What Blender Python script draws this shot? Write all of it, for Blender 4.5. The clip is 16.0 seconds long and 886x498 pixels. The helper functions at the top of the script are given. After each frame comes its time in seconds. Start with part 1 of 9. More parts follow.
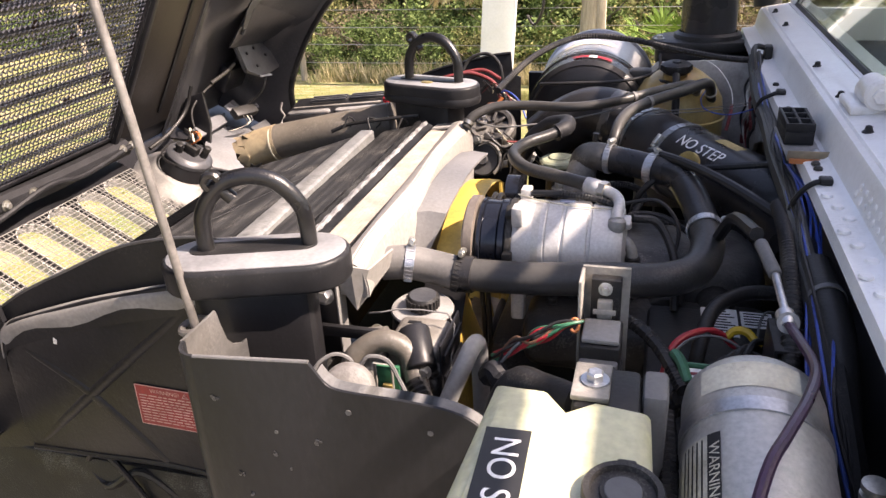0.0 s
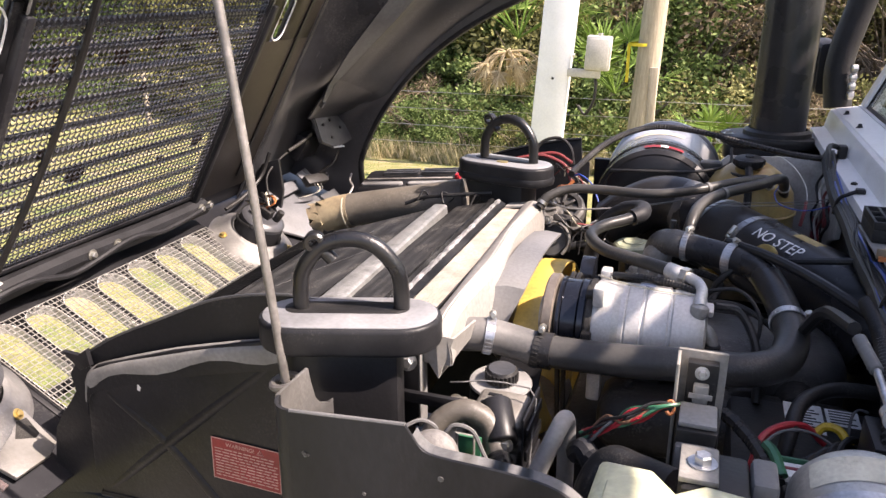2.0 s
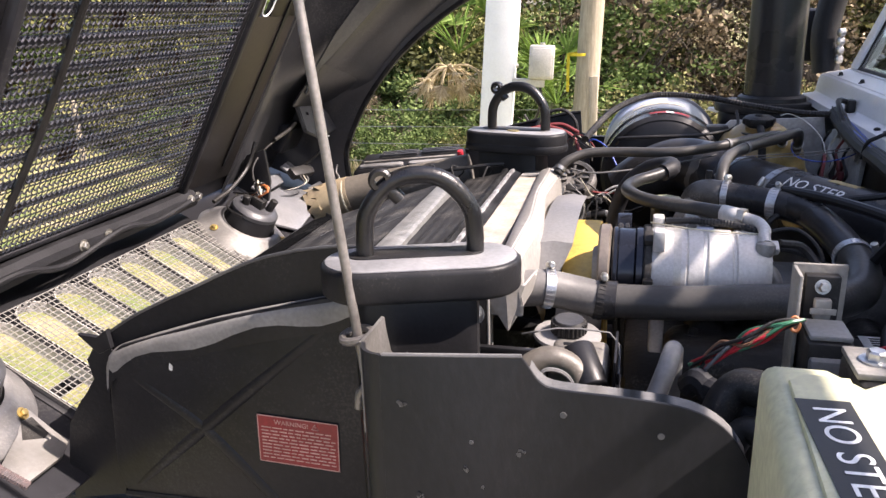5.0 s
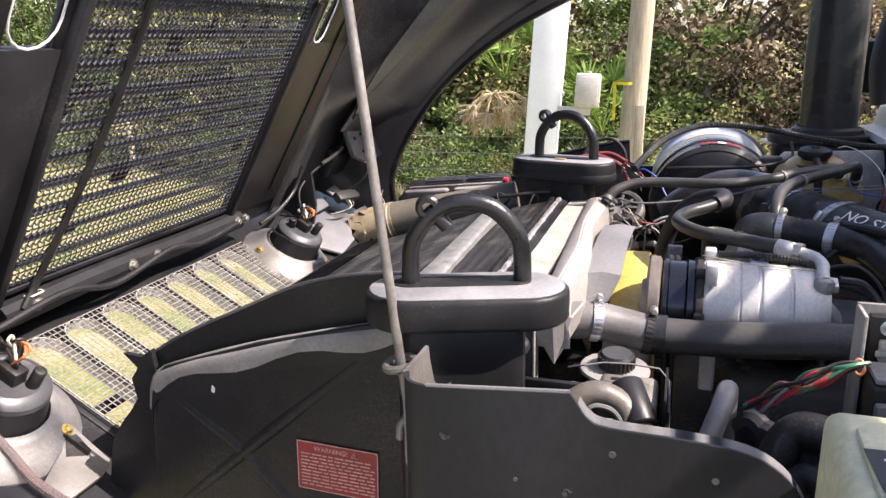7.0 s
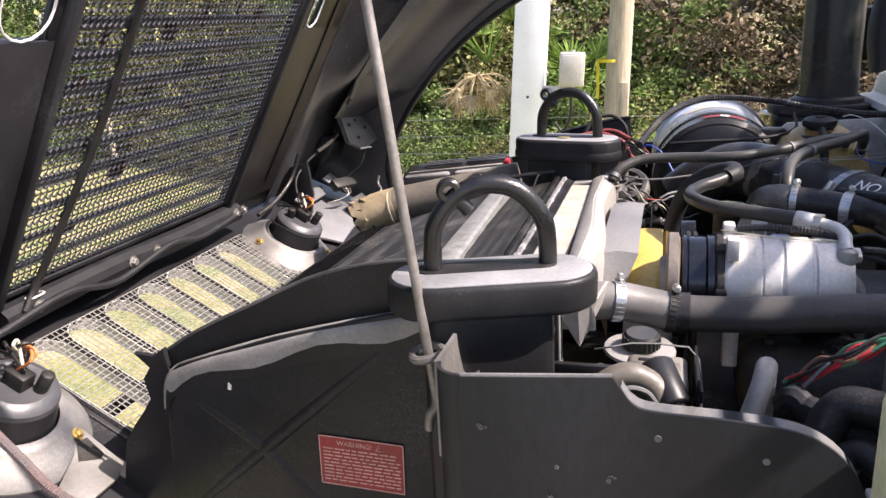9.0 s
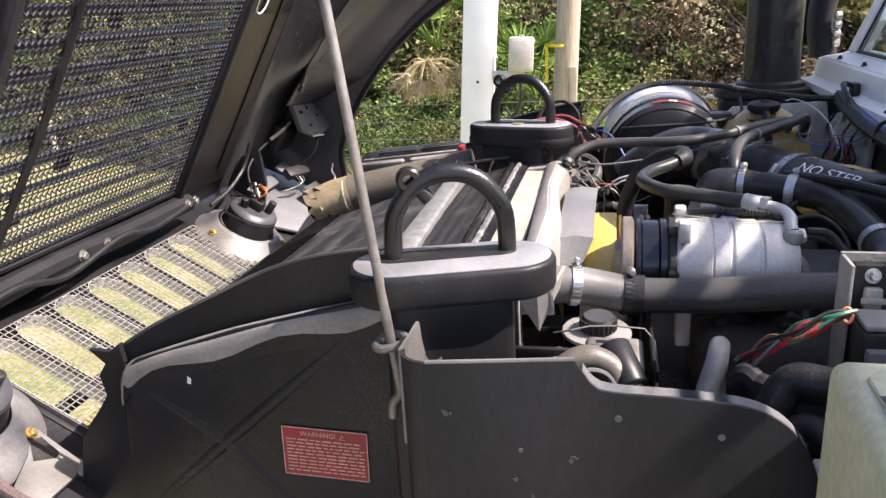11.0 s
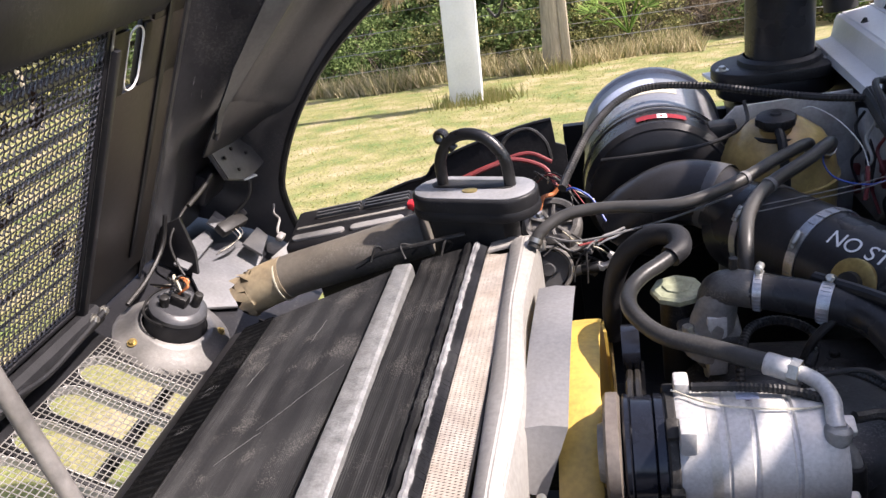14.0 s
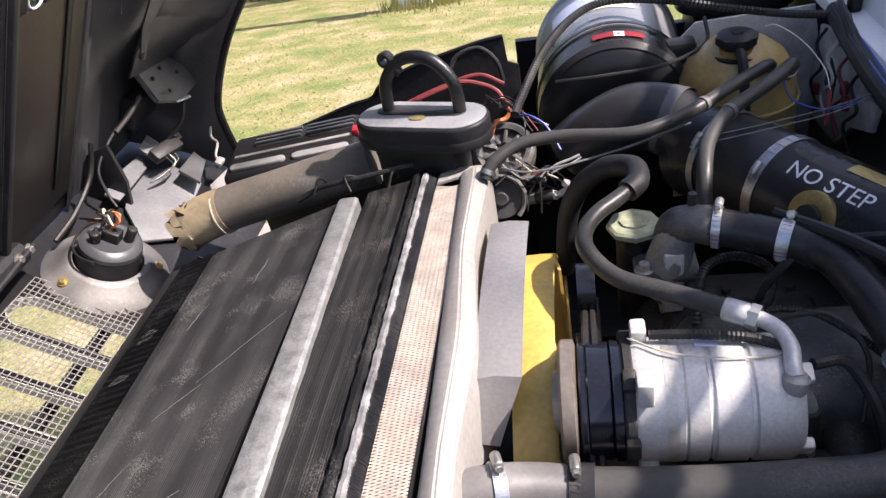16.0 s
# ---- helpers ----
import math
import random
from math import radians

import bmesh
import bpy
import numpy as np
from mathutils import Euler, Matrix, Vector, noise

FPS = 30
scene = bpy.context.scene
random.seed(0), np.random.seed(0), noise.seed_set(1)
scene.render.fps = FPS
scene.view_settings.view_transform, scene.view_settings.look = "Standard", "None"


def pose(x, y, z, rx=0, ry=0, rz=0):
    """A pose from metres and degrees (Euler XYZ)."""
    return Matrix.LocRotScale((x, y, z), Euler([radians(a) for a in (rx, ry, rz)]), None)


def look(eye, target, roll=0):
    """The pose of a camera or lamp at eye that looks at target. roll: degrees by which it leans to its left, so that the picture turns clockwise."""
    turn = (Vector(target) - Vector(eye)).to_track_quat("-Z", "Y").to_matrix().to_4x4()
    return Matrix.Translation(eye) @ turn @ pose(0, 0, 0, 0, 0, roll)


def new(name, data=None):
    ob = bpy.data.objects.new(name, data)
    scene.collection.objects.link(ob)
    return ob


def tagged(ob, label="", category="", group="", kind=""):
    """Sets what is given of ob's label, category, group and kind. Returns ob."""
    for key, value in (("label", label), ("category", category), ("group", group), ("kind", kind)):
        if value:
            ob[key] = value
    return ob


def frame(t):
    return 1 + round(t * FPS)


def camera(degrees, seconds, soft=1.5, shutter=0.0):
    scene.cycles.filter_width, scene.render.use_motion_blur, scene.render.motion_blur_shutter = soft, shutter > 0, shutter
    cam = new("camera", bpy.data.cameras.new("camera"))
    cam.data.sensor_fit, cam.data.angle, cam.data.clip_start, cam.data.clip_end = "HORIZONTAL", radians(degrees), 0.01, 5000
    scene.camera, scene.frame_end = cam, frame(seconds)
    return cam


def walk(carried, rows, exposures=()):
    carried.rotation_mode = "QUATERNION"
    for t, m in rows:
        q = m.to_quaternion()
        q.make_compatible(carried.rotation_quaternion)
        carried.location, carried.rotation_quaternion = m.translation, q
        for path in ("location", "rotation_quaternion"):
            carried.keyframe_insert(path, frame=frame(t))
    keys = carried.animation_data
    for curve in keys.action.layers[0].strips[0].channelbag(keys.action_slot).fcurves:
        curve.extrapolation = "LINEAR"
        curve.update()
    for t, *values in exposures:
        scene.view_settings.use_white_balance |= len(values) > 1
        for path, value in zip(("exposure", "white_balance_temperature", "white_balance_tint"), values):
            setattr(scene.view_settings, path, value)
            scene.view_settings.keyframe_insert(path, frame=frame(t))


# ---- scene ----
cam = camera(60.5, 16.0, soft=1.45)
PATH = [
    (0, (0.507, -1.118, 1.536), (-0.009, 0.619, 0.688), -2.8),
    (0.5, (0.498, -1.131, 1.541), (-0.028, 0.623, 0.737), -2.6),
    (1, (0.477, -1.144, 1.542), (-0.074, 0.64, 0.826), -1.7),
    (1.5, (0.456, -1.155, 1.539), (-0.136, 0.633, 0.866), -0.4),
    (2, (0.448, -1.156, 1.535), (-0.175, 0.629, 0.882), 0.0),
    (2.5, (0.425, -1.157, 1.526), (-0.192, 0.633, 0.879), -0.1),
    (3, (0.383, -1.158, 1.496), (-0.167, 0.661, 0.871), 0.2),
    (3.5, (0.342, -1.171, 1.472), (-0.171, 0.652, 0.828), -0.3),
    (3.7, (0.33, -1.174, 1.462), (-0.182, 0.646, 0.808), -0.8),
    (5.8, (0.274, -1.152, 1.42), (-0.208, 0.706, 0.855), -1.8),
    (6, (0.269, -1.151, 1.424), (-0.239, 0.701, 0.865), -1.3),
    (6.5, (0.284, -1.153, 1.425), (-0.26, 0.701, 0.906), -1.0),
    (7, (0.284, -1.151, 1.424), (-0.307, 0.683, 0.89), -1.2),
    (7.5, (0.281, -1.146, 1.421), (-0.351, 0.67, 0.869), -1.8),
    (8, (0.28, -1.155, 1.431), (-0.4, 0.652, 0.911), -2.4),
    (8.5, (0.265, -1.152, 1.428), (-0.373, 0.674, 0.921), -2.7),
    (9, (0.241, -1.139, 1.419), (-0.315, 0.694, 0.845), -3.1),
    (9.5, (0.23, -1.141, 1.419), (-0.247, 0.703, 0.806), -3.0),
    (9.7, (0.231, -1.146, 1.421), (-0.222, 0.703, 0.807), -2.7),
    (11.8, (0.24, -1.141, 1.426), (-0.191, 0.709, 0.8), -3.1),
    (12, (0.243, -1.12, 1.434), (-0.184, 0.723, 0.785), -3.1),
    (12.5, (0.247, -1.06, 1.493), (-0.157, 0.781, 0.824), -4.1),
    (13, (0.27, -0.945, 1.576), (-0.173, 0.863, 0.846), -8.3),
    (13.5, (0.277, -0.825, 1.616), (-0.214, 0.956, 0.851), -10.4),
    (14, (0.286, -0.731, 1.645), (-0.188, 1.003, 0.769), -11.3),
    (14.5, (0.285, -0.692, 1.654), (-0.119, 1.023, 0.708), -11.1),
    (15, (0.274, -0.679, 1.656), (-0.105, 1.005, 0.646), -11.6),
    (15.5, (0.277, -0.665, 1.653), (-0.095, 0.977, 0.572), -11.5),
    (16, (0.283, -0.661, 1.652), (-0.088, 0.963, 0.546), -11.1),
]
walk(cam, [(t, look(eye, target, roll)) for t, eye, target, roll in PATH], [(0, 1.76, 7650, 24), (1, 1.71, 7500, 24), (2.5, 1.64, 7200, 23), (6, 1.58, 6950, 22), (9.7, 1.56, 6900, 21), (12.5, 1.56, 6800, 21), (14.5, 1.36, 6750, 21), (16, 1.36, 6750, 21)])

# ---------- sky and sun ----------
SUN_ELEV, SUN_AZ = radians(48), radians(1)   # azimuth counted from +x towards +y
world = bpy.data.worlds.new("sky")
scene.world = world
world.use_nodes = True
wn = world.node_tree.nodes
sky = wn.new("ShaderNodeTexSky")
sky.sky_type = "NISHITA"
sky.sun_disc = False
sky.sun_elevation = SUN_ELEV
sky.sun_rotation = radians(90) - SUN_AZ
sky.air_density, sky.dust_density, sky.ozone_density = 0.9, 1.8, 0.6
world.node_tree.links.new(sky.outputs[0], wn["Background"].inputs[0])
wn["Background"].inputs[1].default_value = 0.125
sun_dir = Vector((math.cos(SUN_ELEV) * math.cos(SUN_AZ), math.cos(SUN_ELEV) * math.sin(SUN_AZ), math.sin(SUN_ELEV)))
lamp = bpy.data.lights.new("sun", "SUN")
lamp.energy, lamp.angle, lamp.color = 4.2, radians(0.55), (1.0, 0.962, 0.90)
sun = new("sun", lamp)
sun.matrix_world = look(sun_dir * 30, (0, 0, 0))

# ---------- materials ----------
def material(name, color, rough=0.5, metal=0.0, color2=None, scale=12.0, fine=160.0, bump=0.15, mix=0.5, dust=None, dust_amount=0.0, coat=0.0, stretch=None, speck=0.0, speck_color=(0.35, 0.33, 0.30)):
    """Two-scale noise over a base colour, with fine relief; dust settles in soft patches."""
    m = bpy.data.materials.new(name)
    m.use_nodes = True
    nt = m.node_tree
    n, l = nt.nodes, nt.links
    b = n["Principled BSDF"]
    tc = n.new("ShaderNodeTexCoord")
    src = tc.outputs["Object"]
    if stretch:
        mp = n.new("ShaderNodeMapping")
        mp.inputs["Scale"].default_value = stretch
        l.new(src, mp.inputs[0])
        src = mp.outputs[0]
    big = n.new("ShaderNodeTexNoise")
    big.inputs["Scale"].default_value, big.inputs["Detail"].default_value = scale, 6
    l.new(src, big.inputs["Vector"])
    small = n.new("ShaderNodeTexNoise")
    small.inputs["Scale"].default_value, small.inputs["Detail"].default_value = fine, 4
    l.new(src, small.inputs["Vector"])
    c2 = color2 or tuple(min(1, c * 0.6) for c in color)
    ramp = n.new("ShaderNodeValToRGB")
    ramp.color_ramp.elements[0].position, ramp.color_ramp.elements[1].position = 0.5 - 0.25 * mix - 0.05, 0.5 + 0.25 * mix + 0.05
    ramp.color_ramp.elements[0].color, ramp.color_ramp.elements[1].color = (*c2, 1), (*color, 1)
    l.new(big.outputs["Fac"], ramp.inputs[0])
    out = ramp.outputs[0]
    mx = n.new("ShaderNodeMix")
    mx.data_type, mx.blend_type = "RGBA", "OVERLAY"
    mx.inputs[0].default_value = 0.35
    l.new(out, mx.inputs[6])
    l.new(small.outputs["Fac"], mx.inputs[7])
    out = mx.outputs[2]
    if dust:
        dn = n.new("ShaderNodeTexNoise")
        dn.inputs["Scale"].default_value, dn.inputs["Detail"].default_value = scale * 0.6, 8
        l.new(src, dn.inputs["Vector"])
        dr = n.new("ShaderNodeMapRange")
        dr.inputs[1].default_value, dr.inputs[2].default_value, dr.inputs[4].default_value = 0.4, 0.75, dust_amount
        l.new(dn.outputs["Fac"], dr.inputs[0])
        dm = n.new("ShaderNodeMix")
        dm.data_type = "RGBA"
        l.new(dr.outputs[0], dm.inputs[0])
        l.new(out, dm.inputs[6])
        dm.inputs[7].default_value = (*dust, 1)
        out = dm.outputs[2]
    if speck:
        sp = n.new("ShaderNodeTexNoise")
        sp.inputs["Scale"].default_value, sp.inputs["Detail"].default_value, sp.inputs["Roughness"].default_value = fine * 2.2, 3, 0.7
        l.new(src, sp.inputs["Vector"])
        gate = n.new("ShaderNodeTexNoise")
        gate.inputs["Scale"].default_value, gate.inputs["Detail"].default_value = scale * 1.7, 5
        l.new(src, gate.inputs["Vector"])
        add = n.new("ShaderNodeMath")
        add.operation = "MULTIPLY"
        l.new(sp.outputs["Fac"], add.inputs[0])
        l.new(gate.outputs["Fac"], add.inputs[1])
        sr = n.new("ShaderNodeMapRange")
        sr.inputs[1].default_value, sr.inputs[2].default_value, sr.inputs[4].default_value = 0.30, 0.42, speck
        l.new(add.outputs[0], sr.inputs[0])
        sm = n.new("ShaderNodeMix")
        sm.data_type = "RGBA"
        l.new(sr.outputs[0], sm.inputs[0])
        l.new(out, sm.inputs[6])
        sm.inputs[7].default_value = (*speck_color, 1)
        out = sm.outputs[2]
    l.new(out, b.inputs["Base Color"])
    rr = n.new("ShaderNodeMapRange")
    rr.inputs[3].default_value, rr.inputs[4].default_value = max(0.03, rough - 0.12), min(1, rough + 0.14)
    l.new(big.outputs["Fac"], rr.inputs[0])
    l.new(rr.outputs[0], b.inputs["Roughness"])
    b.inputs["Metallic"].default_value = metal
    b.inputs["Coat Weight"].default_value = coat
    if bump:
        bp = n.new("ShaderNodeBump")
        bp.inputs["Strength"].default_value, bp.inputs["Distance"].default_value = bump, 0.002
        l.new(small.outputs["Fac"], bp.inputs["Height"])
        l.new(bp.outputs[0], b.inputs["Normal"])
    return m


DUST = (0.22, 0.19, 0.15)
M = {
    "black_metal": material("black_painted_metal", (0.014, 0.014, 0.016), 0.38, 0, (0.008, 0.008, 0.009), 9, 220, 0.12, dust=DUST, dust_amount=0.02),
    "black_liner": material("black_fender_liner", (0.0150, 0.0150, 0.0172), 0.38, 0, (0.0085, 0.0086, 0.0100), 5, 120, 0.3, dust=(0.12, 0.12, 0.12), dust_amount=0.10, speck=0.05),
    "hood_inner": material("dusty_black_hood_inner", (0.015, 0.015, 0.017), 0.32, 0, (0.009, 0.009, 0.011), 6, 90, 0.12, dust=(0.12, 0.12, 0.13), dust_amount=0.18, speck=0.08),
    "wing_inner": material("scuffed_black_wing_inner", (0.031, 0.031, 0.034), 0.30, 0, (0.016, 0.0162, 0.0185), 4, 90, 0.10, dust=(0.15, 0.15, 0.158), dust_amount=0.36, speck=0.10),
    "hood_brown": material("brown_stained_channel", (0.029, 0.0235, 0.020), 0.42, 0, (0.014, 0.0118, 0.0108), 5, 90, 0.15, speck=0.05),
    "white_paint": material("white_body_paint", (0.86, 0.85, 0.835), 0.38, 0, (0.75, 0.74, 0.725), 5, 120, 0.08, coat=0.2, dust=DUST, dust_amount=0.22, speck=0.25, speck_color=(0.30, 0.27, 0.23)),
    "rubber": material("black_rubber", (0.016, 0.016, 0.0168), 0.45, 0, (0.009, 0.009, 0.0095), 14, 220, 0.2, dust=DUST, dust_amount=0.08, speck=0.12),
    "rubber_grey": material("weathered_grey_rubber", (0.12, 0.118, 0.118), 0.6, 0, (0.07, 0.07, 0.07), 10, 240, 0.2, dust=(0.3, 0.29, 0.27), dust_amount=0.3),
    "neck_grey": material("weathered_grey_brown_elbow", (0.15, 0.143, 0.135), 0.5, 0, (0.06, 0.058, 0.056), 12, 200, 0.12, dust=(0.34, 0.32, 0.29), dust_amount=0.3),
    "pulley_black": material("polished_blue_black_pulley", (0.020, 0.023, 0.032), 0.14, 0.4, (0.012, 0.013, 0.018), 14, 200, 0.03),
    "hose_black": material("smooth_black_hose", (0.023, 0.023, 0.025), 0.28, 0, (0.015, 0.015, 0.0163), 9, 180, 0.1, dust=DUST, dust_amount=0.06, speck=0.05),
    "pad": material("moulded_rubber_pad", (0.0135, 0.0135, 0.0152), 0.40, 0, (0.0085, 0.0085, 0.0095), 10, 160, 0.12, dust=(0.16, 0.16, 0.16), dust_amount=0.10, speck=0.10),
    "pad_top": material("sunlit_weathered_pad_top", (0.23, 0.232, 0.24), 0.45, 0, (0.13, 0.132, 0.138), 14, 160, 0.1, dust=(0.30, 0.30, 0.30), dust_amount=0.4, speck=0.3),
    "worn_sheen_band": material("scuffed_grey_crease_sheen", (0.15, 0.15, 0.155), 0.42, 0, (0.05, 0.051, 0.055), 10, 120, 0.12, mix=0.9),
    "panel_grey": material("scuffed_grey_sheet", (0.60, 0.59, 0.57), 0.5, 0.0, (0.22, 0.21, 0.20), 12, 140, 0.2, dust=DUST, dust_amount=0.4, speck=0.2, speck_color=(0.08, 0.07, 0.06)),
    "cast_dark": material("stained_dark_casting", (0.10, 0.098, 0.095), 0.5, 0.2, (0.035, 0.034, 0.033), 18, 180, 0.5, mix=0.3, dust=DUST, dust_amount=0.3, speck=0.35),
    "sleeve_tan": material("torn_tan_sleeve", (0.30, 0.235, 0.14), 0.6, 0, (0.13, 0.10, 0.07), 14, 120, 0.35, mix=0.3, dust=(0.42, 0.36, 0.24), dust_amount=0.4, speck=0.2),
    "lamp_lid": material("smooth_slate_lamp_lid", (0.05, 0.052, 0.058), 0.38, 0, (0.034, 0.035, 0.040), 9, 140, 0.1, dust=(0.28, 0.27, 0.26), dust_amount=0.2, speck=0.15),
    "shackle": material("black_enamelled_steel", (0.011, 0.011, 0.012), 0.30, 0.0, (0.007, 0.007, 0.008), 30, 260, 0.3, dust=DUST, dust_amount=0.05),
    "bracket": material("grey_black_bracket_plate", (0.0175, 0.0180, 0.0200), 0.38, 0, (0.012, 0.0124, 0.0140), 5, 110, 0.2, dust=(0.12, 0.12, 0.125), dust_amount=0.07, speck=0.012, stretch=(1.0, 1.0, 0.45)),
    "alu": material("cast_aluminium", (0.55, 0.54, 0.52), 0.34, 0.2, (0.45, 0.44, 0.425), 9, 240, 0.10, dust=(0.30, 0.285, 0.26), dust_amount=0.28, speck=0.12, speck_color=(0.14, 0.13, 0.12)),
    "alu_dirty": material("dirty_cast_aluminium", (0.34, 0.33, 0.31), 0.5, 0.3, (0.18, 0.17, 0.16), 16, 200, 0.35, dust=DUST, dust_amount=0.35),
    "steel": material("bright_steel", (0.58, 0.58, 0.58), 0.36, 0.9, (0.40, 0.40, 0.40), 40, 300, 0.15, speck=0.2, speck_color=(0.15, 0.13, 0.11)),
    "zinc": material("zinc_plated_steel", (0.55, 0.54, 0.50), 0.38, 0.9, (0.4, 0.38, 0.33), 40, 300, 0.15),
    "rod_grey": material("worn_grey_rod", (0.30, 0.28, 0.26), 0.45, 0.4, (0.14, 0.13, 0.12), 22, 200, 0.25),
    "rust": material("rusty_steel", (0.22, 0.11, 0.06), 0.75, 0.2, (0.10, 0.05, 0.03), 60, 300, 0.5),
    "shroud": material("pale_grey_shroud_plastic", (0.315, 0.305, 0.288), 0.5, 0, (0.235, 0.225, 0.208), 5, 140, 0.12, dust=(0.20, 0.18, 0.15), dust_amount=0.45, speck=0.25, speck_color=(0.16, 0.13, 0.10)),
    "shroud_rubber": material("grey_rubber_flap", (0.17, 0.17, 0.175), 0.5, 0, (0.12, 0.12, 0.125), 9, 200, 0.15, dust=(0.28, 0.26, 0.22), dust_amount=0.3),
    "fan": material("yellow_fan_plastic", (0.60, 0.41, 0.08), 0.42, 0, (0.32, 0.22, 0.06), 12, 140, 0.12, dust=(0.30, 0.21, 0.07), dust_amount=0.45, speck=0.2, speck_color=(0.12, 0.09, 0.04)),
    "core_black": material("black_core_fins", (0.0055, 0.0055, 0.006), 0.55, 0.0, (0.003, 0.003, 0.0034), 9, 220, 0.3, dust=(0.13, 0.13, 0.128), dust_amount=0.12, speck=0.22, speck_color=(0.30, 0.30, 0.29)),
    "core_bar": material("weathered_aluminium_bar", (0.27, 0.275, 0.27), 0.5, 0.35, (0.15, 0.152, 0.15), 60, 260, 0.4, dust=(0.36, 0.355, 0.34), dust_amount=0.35, speck=0.3),
    "tank": material("aged_translucent_plastic", (0.53, 0.53, 0.37), 0.52, 0, (0.46, 0.455, 0.30), 6, 110, 0.1, dust=(0.30, 0.27, 0.17), dust_amount=0.18, speck=0.25, speck_color=(0.26, 0.22, 0.13)),
    "tank_yellow": material("yellowed_coolant_tank", (0.56, 0.44, 0.17), 0.34, 0, (0.26, 0.15, 0.045), 8, 110, 0.1, dust=(0.22, 0.14, 0.05), dust_amount=0.4, speck=0.2, speck_color=(0.10, 0.06, 0.03)),
    "canister": material("silver_canister_metal", (0.52, 0.51, 0.475), 0.42, 0.55, (0.38, 0.37, 0.345), 7, 200, 0.12, dust=(0.40, 0.36, 0.28), dust_amount=0.4, speck=0.25, speck_color=(0.16, 0.14, 0.11)),
    "label_cream": material("aged_paper_label", (0.58, 0.55, 0.44), 0.6, 0, (0.42, 0.385, 0.29), 30, 200, 0.05, speck=0.3, speck_color=(0.22, 0.16, 0.10)),
    "label_black": material("black_label_print", (0.02, 0.02, 0.02), 0.5, 0, None, 30, 200, 0.0),
    "label_white": material("white_lettering", (0.80, 0.80, 0.78), 0.5, 0, (0.62, 0.62, 0.6), 60, 300, 0.0),
    "label_red": material("red_warning_label", (0.24, 0.011, 0.015), 0.45, 0, (0.18, 0.009, 0.012), 20, 200, 0.05),
    "label_pink": material("pink_print", (0.56, 0.32, 0.30), 0.5, 0, None, 60, 300, 0.0),
    "label_blue": material("pale_blue_label", (0.42, 0.46, 0.58), 0.4, 0, (0.34, 0.37, 0.48), 30, 200, 0.05),
    "mesh_dark": material("dark_wire_mesh", (0.06, 0.06, 0.072), 0.45, 0.4, None, 40, 300, 0.1),
    "mesh_grey": material("galvanised_wire_mesh", (0.30, 0.29, 0.27), 0.45, 0.2, (0.22, 0.21, 0.19), 40, 300, 0.1),
    "louver": material("blue_black_louver", (0.095, 0.098, 0.130), 0.45, 0, (0.055, 0.057, 0.078), 10, 150, 0.15, dust=DUST, dust_amount=0.15, speck=0.2),
    "lamp_bowl": material("grey_headlamp_bowl", (0.15, 0.15, 0.155), 0.38, 0.1, (0.06, 0.06, 0.064), 9, 160, 0.25, mix=0.25, dust=(0.34, 0.31, 0.25), dust_amount=0.45, speck=0.2),
    "heat_sleeve": material("brown_grey_foil_duct", (0.105, 0.097, 0.086), 0.5, 0, (0.058, 0.054, 0.050), 8, 120, 0.3, dust=(0.34, 0.27, 0.17), dust_amount=0.25, speck=0.2),
    "brass": material("dull_brass", (0.50, 0.38, 0.14), 0.42, 0.8, (0.34, 0.24, 0.10), 30, 200, 0.1),
    "wire_red": material("red_insulation", (0.42, 0.02, 0.03), 0.4, 0, None, 30, 200, 0.0),
    "wire_green": material("green_insulation", (0.03, 0.16, 0.08), 0.4, 0, None, 30, 200, 0.0),
    "wire_blue": material("blue_insulation", (0.02, 0.07, 0.36), 0.4, 0, None, 30, 200, 0.0),
    "wire_white": material("white_insulation", (0.70, 0.69, 0.62), 0.4, 0, None, 30, 200, 0.0),
    "wire_yellow": material("yellow_insulation", (0.72, 0.46, 0.03), 0.4, 0, None, 30, 200, 0.0),
    "wire_orange": material("orange_insulation", (0.55, 0.18, 0.06), 0.5, 0, None, 30, 200, 0.0),
    "wire_purple": material("purple_black_tube", (0.05, 0.02, 0.05), 0.3, 0, (0.03, 0.015, 0.03), 20, 200, 0.05),
    "engine_dark": material("oily_engine_casting", (0.034, 0.0325, 0.031), 0.5, 0.1, (0.016, 0.0152, 0.0145), 12, 120, 0.6, dust=(0.12, 0.105, 0.085), dust_amount=0.18, speck=0.15),
    "tree_bark": material("grey_bark", (0.16, 0.13, 0.10), 0.85, 0, (0.08, 0.065, 0.05), 8, 40, 0.6),
    "pole_wood": material("weathered_pole_wood", (0.42, 0.36, 0.27), 0.8, 0, (0.27, 0.23, 0.17), 6, 30, 0.5, stretch=(6, 6, 0.6)),
    "post_white": material("white_painted_post", (0.80, 0.81, 0.83), 0.5, 0, (0.70, 0.71, 0.73), 3, 40, 0.1),
    "meter_grey": material("grey_metal_box", (0.52, 0.50, 0.46), 0.5, 0.1, (0.40, 0.38, 0.35), 6, 60, 0.1),
    "tape": material("yellow_tape", (0.80, 0.62, 0.03), 0.5, 0, None, 30, 100, 0.0),
    "concrete": material("sandy_concrete", (0.34, 0.315, 0.275), 0.85, 0, (0.24, 0.22, 0.185), 5, 60, 0.3, dust=(0.36, 0.32, 0.22), dust_amount=0.4, speck=0.3, speck_color=(0.16, 0.13, 0.08)),
